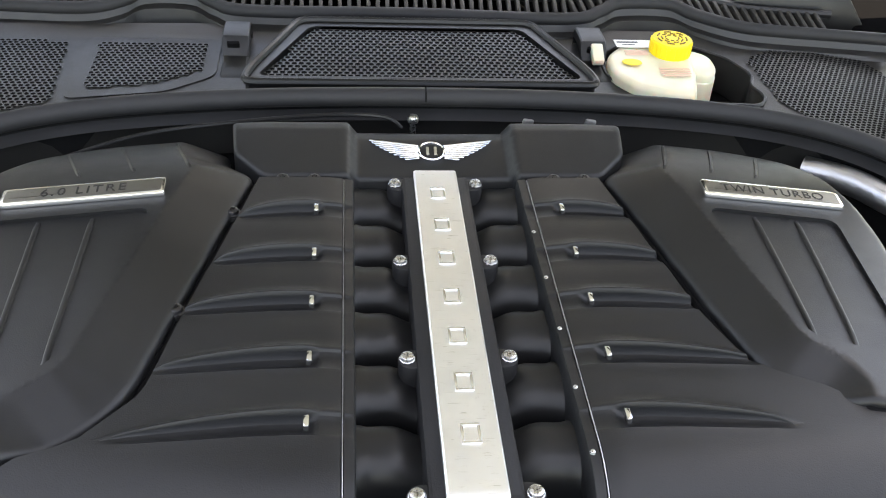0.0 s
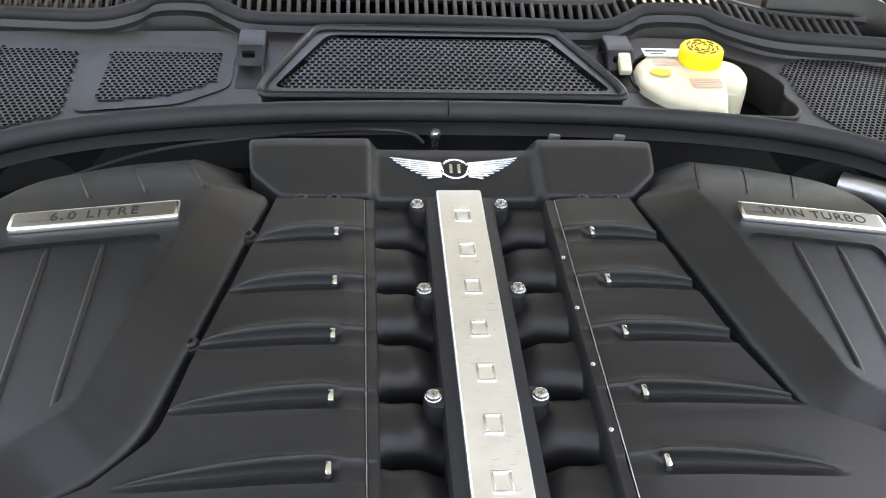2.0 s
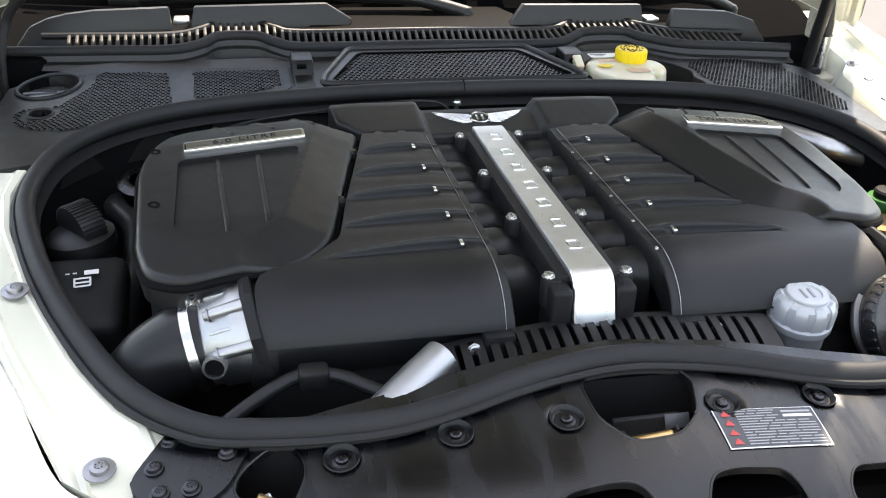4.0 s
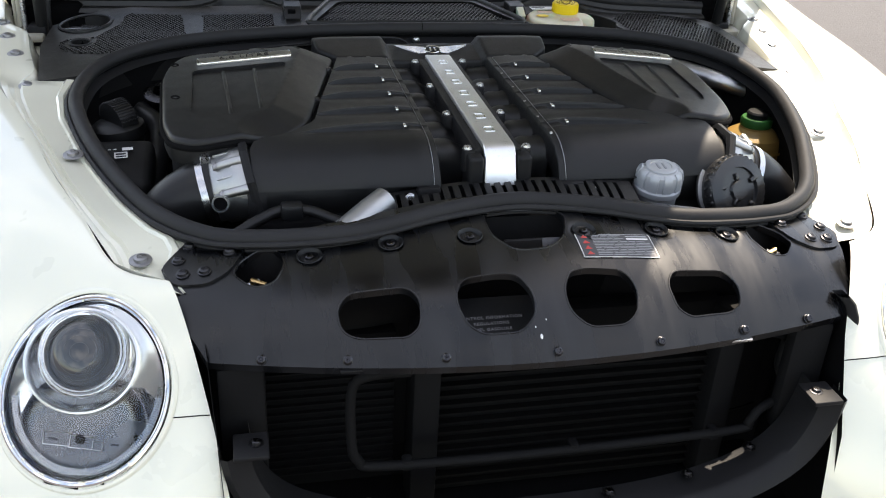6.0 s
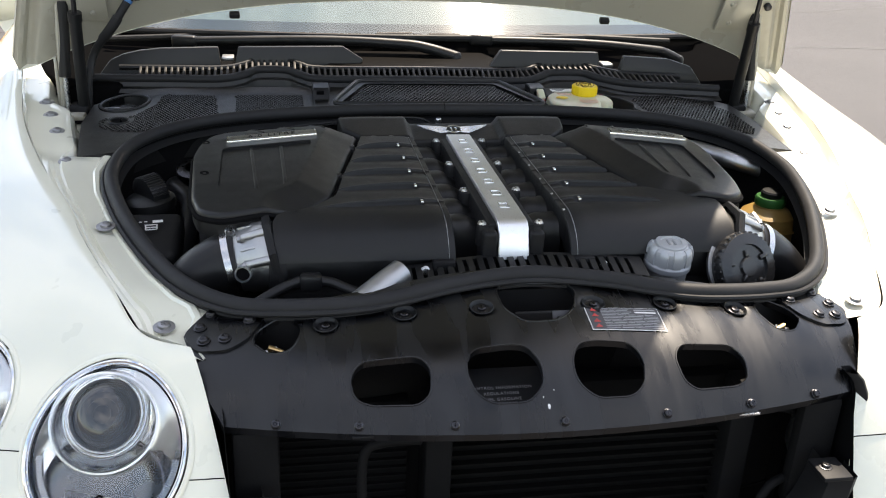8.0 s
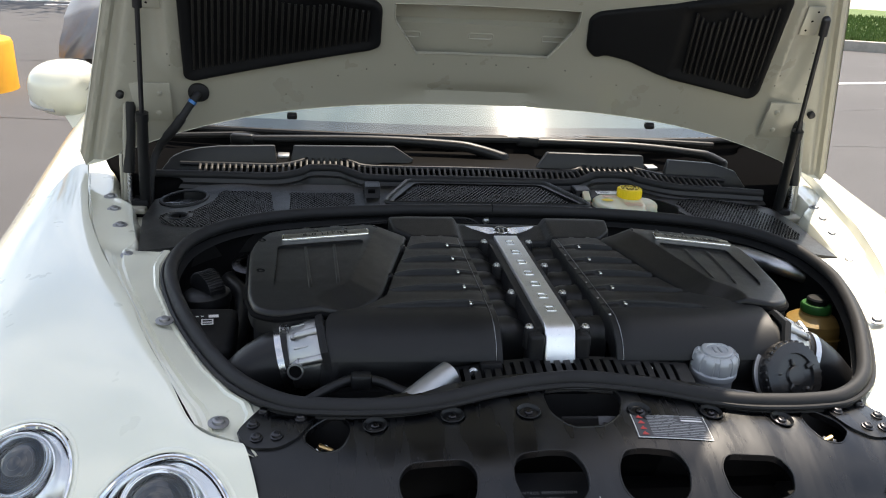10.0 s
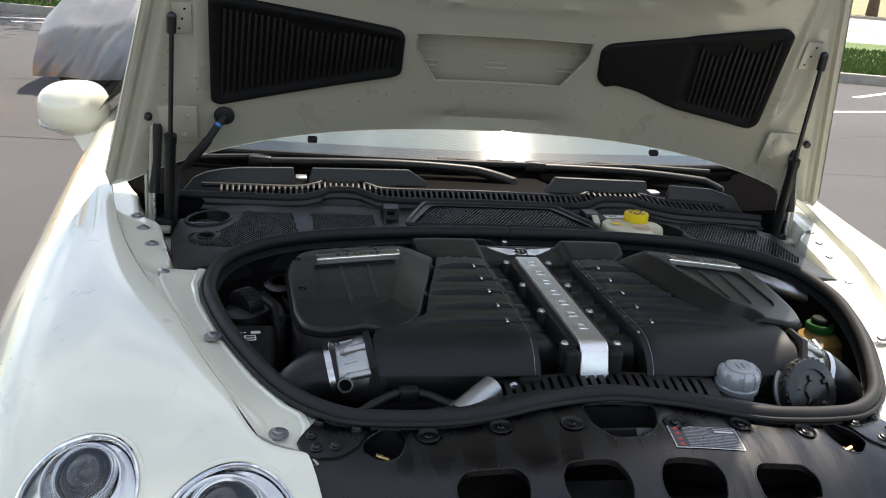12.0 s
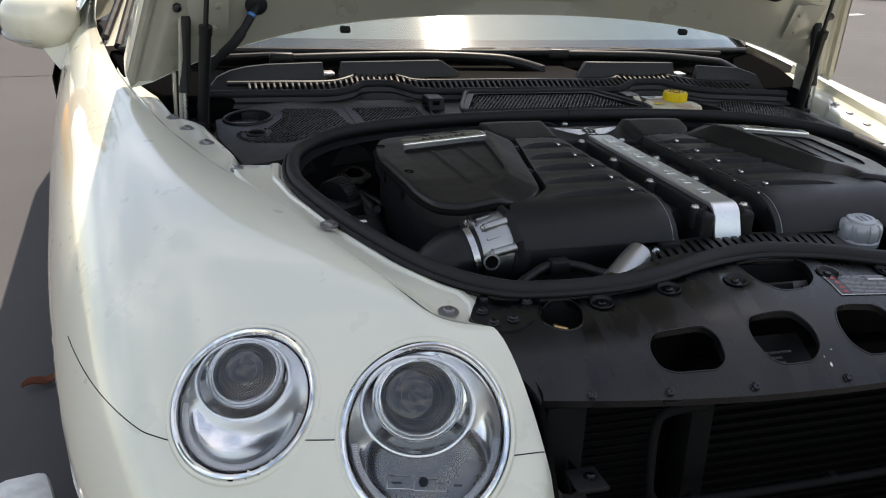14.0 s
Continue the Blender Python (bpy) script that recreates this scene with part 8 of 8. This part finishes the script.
# ---- head lamps ----
def head_lamp(C, N, R, s, inner):
    t = thing("head_lamp", "round chrome rimmed head lamp with a projector lens behind clear glass", "headlamp", "head lamps")
    side, up = lamp_axes(N)
    m = Matrix.Translation(C) @ Matrix((side, up, N)).transposed().to_4x4()
    k = R / 0.099
    count = 128
    angles = [math.tau * i / count for i in range(count)]
    radial = [side * math.cos(a) * LAMP_WIDE + up * math.sin(a) * LAMP_TALL for a in angles]

    def skin(i, r):
        """The place on the body skin in direction i round the lamp."""
        o = C + radial[i] * r
        hit = SKIN[s].ray_cast(o + N * 0.12, -N)[0]
        return hit if hit is not None and abs((hit - o).dot(N)) < 0.06 else o
    hts = [(skin(i, R) - C).dot(N) for i in range(count)]
    hts = [sum(hts[(i + j) % count] for j in range(-4, 5)) / 9 for i in range(count)]
    rim = [C + radial[i] * R + N * hts[i] for i in range(count)]

    def ring(prof):
        return loft([[rim[i] + radial[i] * dr + N * dh for i in range(count)] for dr, dh in prof], True)
    part("bezel", ring(((0.0042, -0.012), (0.0046, -0.001), (0.0035, 0.0022), (0.0015, 0.003), (-0.0004, 0.0018), (-0.001, -0.0010), (-0.0022, -0.0004), (-0.0032, -0.002), (-0.0036, -0.010))), CHROME, t, "polished chrome rim")
    part("gap", ring(((0.0042, -0.004), (0.0050, -0.0004), (0.0058, -0.002))), DARK, t)
    part("lip", ring(((0.0054, -0.004), (0.0058, 0.0004), (0.0075, 0.0011), (0.0100, 0.0006), (0.0125, -0.0025))), PEARL, t, "cream painted lip round the lamp", 60)
    part("inner_gasket", ring(((-0.0034, -0.004), (-0.0046, -0.006), (-0.0052, -0.0085))), DARK, t, "dark inner gasket")
    part("inner_rim", ring(((-0.0050, -0.0080), (-0.0066, -0.0070), (-0.0085, -0.0100))), LAMPCHROME, t, "bright inner rim")
    prof = ((R - 0.0085, 1.0, -0.010), (R - 0.0125, 0.95, -0.0135), (R * 0.80, 0.8, -0.018), (R * 0.70, 0.65, -0.021), (R * 0.58, 0.5, -0.024), (R * 0.44, 0.3, -0.027), (R * 0.28, 0.15, -0.029), (R * 0.02, 0, -0.030))
    part("bowl", loft([[C + radial[i] * r + N * (hts[i] * f + d) for i in range(count)] for r, f, d in prof], True), LAMPCHROME, t, "bright reflector bowl", 70)
    # fine ribs round the lower rim
    bm = None
    for i in range(100):
        a = math.radians(190 + i * 1.7)
        dr = side * math.cos(a) * LAMP_WIDE + up * math.sin(a) * LAMP_TALL
        j = int(a / math.tau * count) % count
        q = Matrix.Translation(C + dr * (R - 0.0125) + N * (hts[j] * 0.95 - 0.0115)) @ m.to_3x3().to_4x4() @ Matrix.Rotation(a, 4, "Z")
        bm = joined(bm, block(0.007, 0.0013, 0.0016, q, 0))
    tagged(part("rim_ribs", bm, LAMPGREY, t), kind="stuff")
    # projector: glass dome in stepped chrome rings inside a wide barrel, set high in the lamp
    b = m @ Matrix.Diagonal((1.12, 1.0, 1, 1)) @ Matrix.Translation((0.008 * s, 0.0285 * k, -0.011))
    pr = part("projector", revolve([(0.052 * k, -0.035), (0.0545 * k, -0.006), (0.0555 * k, 0.001), (0.0545 * k, 0.0042), (0.0525 * k, 0.0046), (0.0508 * k, 0.002), (0.0503 * k, -0.006)], 64, b), LAMPSATIN, t, "chrome projector barrel", 60)
    o = m @ Matrix.Diagonal((1.10, 1.06, 1, 1)) @ Matrix.Translation((0.008 * s, 0.0350 * k, -0.011))
    cone = loft([[b @ Vector((math.cos(a) * 0.0505 * k, math.sin(a) * 0.0505 * k, -0.004)) for a in angles], [o @ Vector((math.cos(a) * 0.043 * k, math.sin(a) * 0.041 * k, -0.020)) for a in angles]], True)
    part("cone", cone, LAMPGREY, pr, "grey ribbed cone")
    bm = None
    for i in range(84):
        a = math.radians(175 + i * 2.25)
        p, q = b @ Vector((math.cos(a) * 0.0505 * k, math.sin(a) * 0.0505 * k, -0.002)), o @ Vector((math.cos(a) * 0.0435 * k, math.sin(a) * 0.0435 * k, -0.0165))
        bm = tube([p, q], 0.0006, 4, bm=bm)
    tagged(part("cone_ribs", bm, LAMPCHROME, pr), kind="stuff")
    lens_ring = [(0.0445, -0.024), (0.0452, -0.004), (0.0445, 0.001), (0.043, 0.0022), (0.0418, 0.0008), (0.0412, 0.003), (0.0398, 0.0045), (0.0385, 0.003), (0.038, 0.0048), (0.0364, 0.006), (0.0350, 0.0042), (0.0335, -0.002)]
    part("lens_ring", revolve([(r * k, h) for r, h in lens_ring], 64, o), CHROME, pr, "stepped chrome lens rings", 50)
    dome = [(0.0338, -0.001), (0.033, 0.001), (0.029, 0.0055), (0.023, 0.009), (0.015, 0.0118), (0.007, 0.013), (0, 0.0134)]
    part("lens", revolve([(r * k, h) for r, h in dome], 48, o), LENS, pr, "domed glass lens", 60)
    for r, h in ((0.009, 0.0129), (0.016, 0.0116), (0.0225, 0.0093), (0.0275, 0.0066)):
        ring_line = [o @ Vector((r * k * math.cos(a), r * k * math.sin(a), h)) for a in angles[::3]]
        part("lens_line", tube(ring_line, 0.0002, 4, True), LENSLINE, pr)
    if inner:
        lo = m @ Matrix.Translation((-0.003 * s, -0.033 * k, -0.017))
        dish = part("lower_dish", revolve([(0.064 * k, -0.006), (0.0645 * k, 0.003), (0.063 * k, 0.0035), (0.061 * k, 0.001), (0.045 * k, -0.0015), (0.02 * k, -0.003), (0, -0.0032)], 56, lo @ Matrix.Diagonal((1.0, 0.82, 1, 1))), SMOKE, t, "smoky lower reflector dish", 60)
        part("bulb", revolve([(0.005, -0.008), (0.005, 0.001), (0, 0.0015)], 20, lo @ Matrix.Translation((0.002 * s, -0.017, 0.0))), DARK, dish)
        for x, w in ((-0.030, 0.010), (0.034, 0.008)):
            part("etched_mark", block(w, 0.0022, 0.0003, lo @ Matrix.Translation((x, -0.019, 0.0)), 0), DARKSTEEL, dish)
        for x0, x1, y0, y1 in ((-0.012, 0.012, -0.026, -0.014), (0.012, 0.022, -0.026, -0.018), (-0.040, -0.012, -0.025, -0.012)):
            line = [lo @ Vector((x, y, 0.0002)) for x, y in ((x0, y0), (x1, y0), (x1, y1), (x0, y1))]
            part("etched_frame", tube(line, 0.0005, 4, True), LAMPSATIN, dish)
    else:
        lo = m @ Matrix.Translation((0, -0.02 * k, -0.034))
        part("amber_bulb", tube([o @ Vector((0, 0, -0.02)), o @ Vector((0, 0, -0.004))], 0.012, 12), AMBERLAMP, pr)
    dome = [[(rim[i] - radial[i] * 0.004 if f == 1 else skin(i, R * f) + N * 0.001) for i in range(count)] for f in (1, 0.85, 0.65, 0.45, 0.25, 0.02)]
    cover = loft(dome, True)
    if sum((f.normal.dot(N)) for f in cover.faces) < 0:
        bmesh.ops.reverse_faces(cover, faces=cover.faces)
    g = part("cover_glass", cover, CLEAR, t, "clear cover glass")
    g.visible_shadow = False


LAMPSATIN = plain("lamp_satin", (0.84, 0.85, 0.86), 0.28, 1.0)
LAMPGREY = plain("lamp_grey", (0.5, 0.51, 0.52), 0.2, 1.0)
SMOKE = metal("lamp_smoke", (0.17, 0.175, 0.18), 0.24, None, 30, 0.0)
LENSLINE = plain("lens_line", (0.15, 0.155, 0.16), 0.15)
LENS = plain("projector_lens", (0.05, 0.052, 0.055), 0.02, 0.0, IOR=1.6)
AMBERLAMP = plain("amber_bulb", (0.6, 0.42, 0.25), 0.2)
for s in (-1, 1):
    for i, (C, N, R) in enumerate(LAMPS[s]):
        head_lamp(C, N, R, s, i == 0)
    w_ = thing("lamp_washer", "cream painted headlamp washer cover below the lamps", "washer cover", "lamp washers")
    p_ = wing_point(2.75, 0.612, s)
    q_ = wing_point(2.75, 0.59, s)
    up_ = (p_ - q_).normalized()
    side_ = Vector((0.8, -0.45 * -s, 0)).normalized()
    n_ = side_.cross(up_).normalized()
    if n_.y > 0:
        n_ = -n_
    side_ = up_.cross(n_)
    mm = Matrix.Translation(p_ + n_ * 0.002) @ Matrix((side_, up_, n_)).transposed().to_4x4()
    part("cover", revolve([(0.03, -0.004), (0.03, 0.0), (0.028, 0.002), (0, 0.004)], 32, mm @ Matrix.Diagonal((1.15, 0.9, 1, 1))), PEARL, w_)
    part("gap", revolve([(0.031, -0.001), (0.0325, 0.0005), (0.031, 0.001)], 32, mm @ Matrix.Diagonal((1.15, 0.9, 1, 1))), DARK, w_)
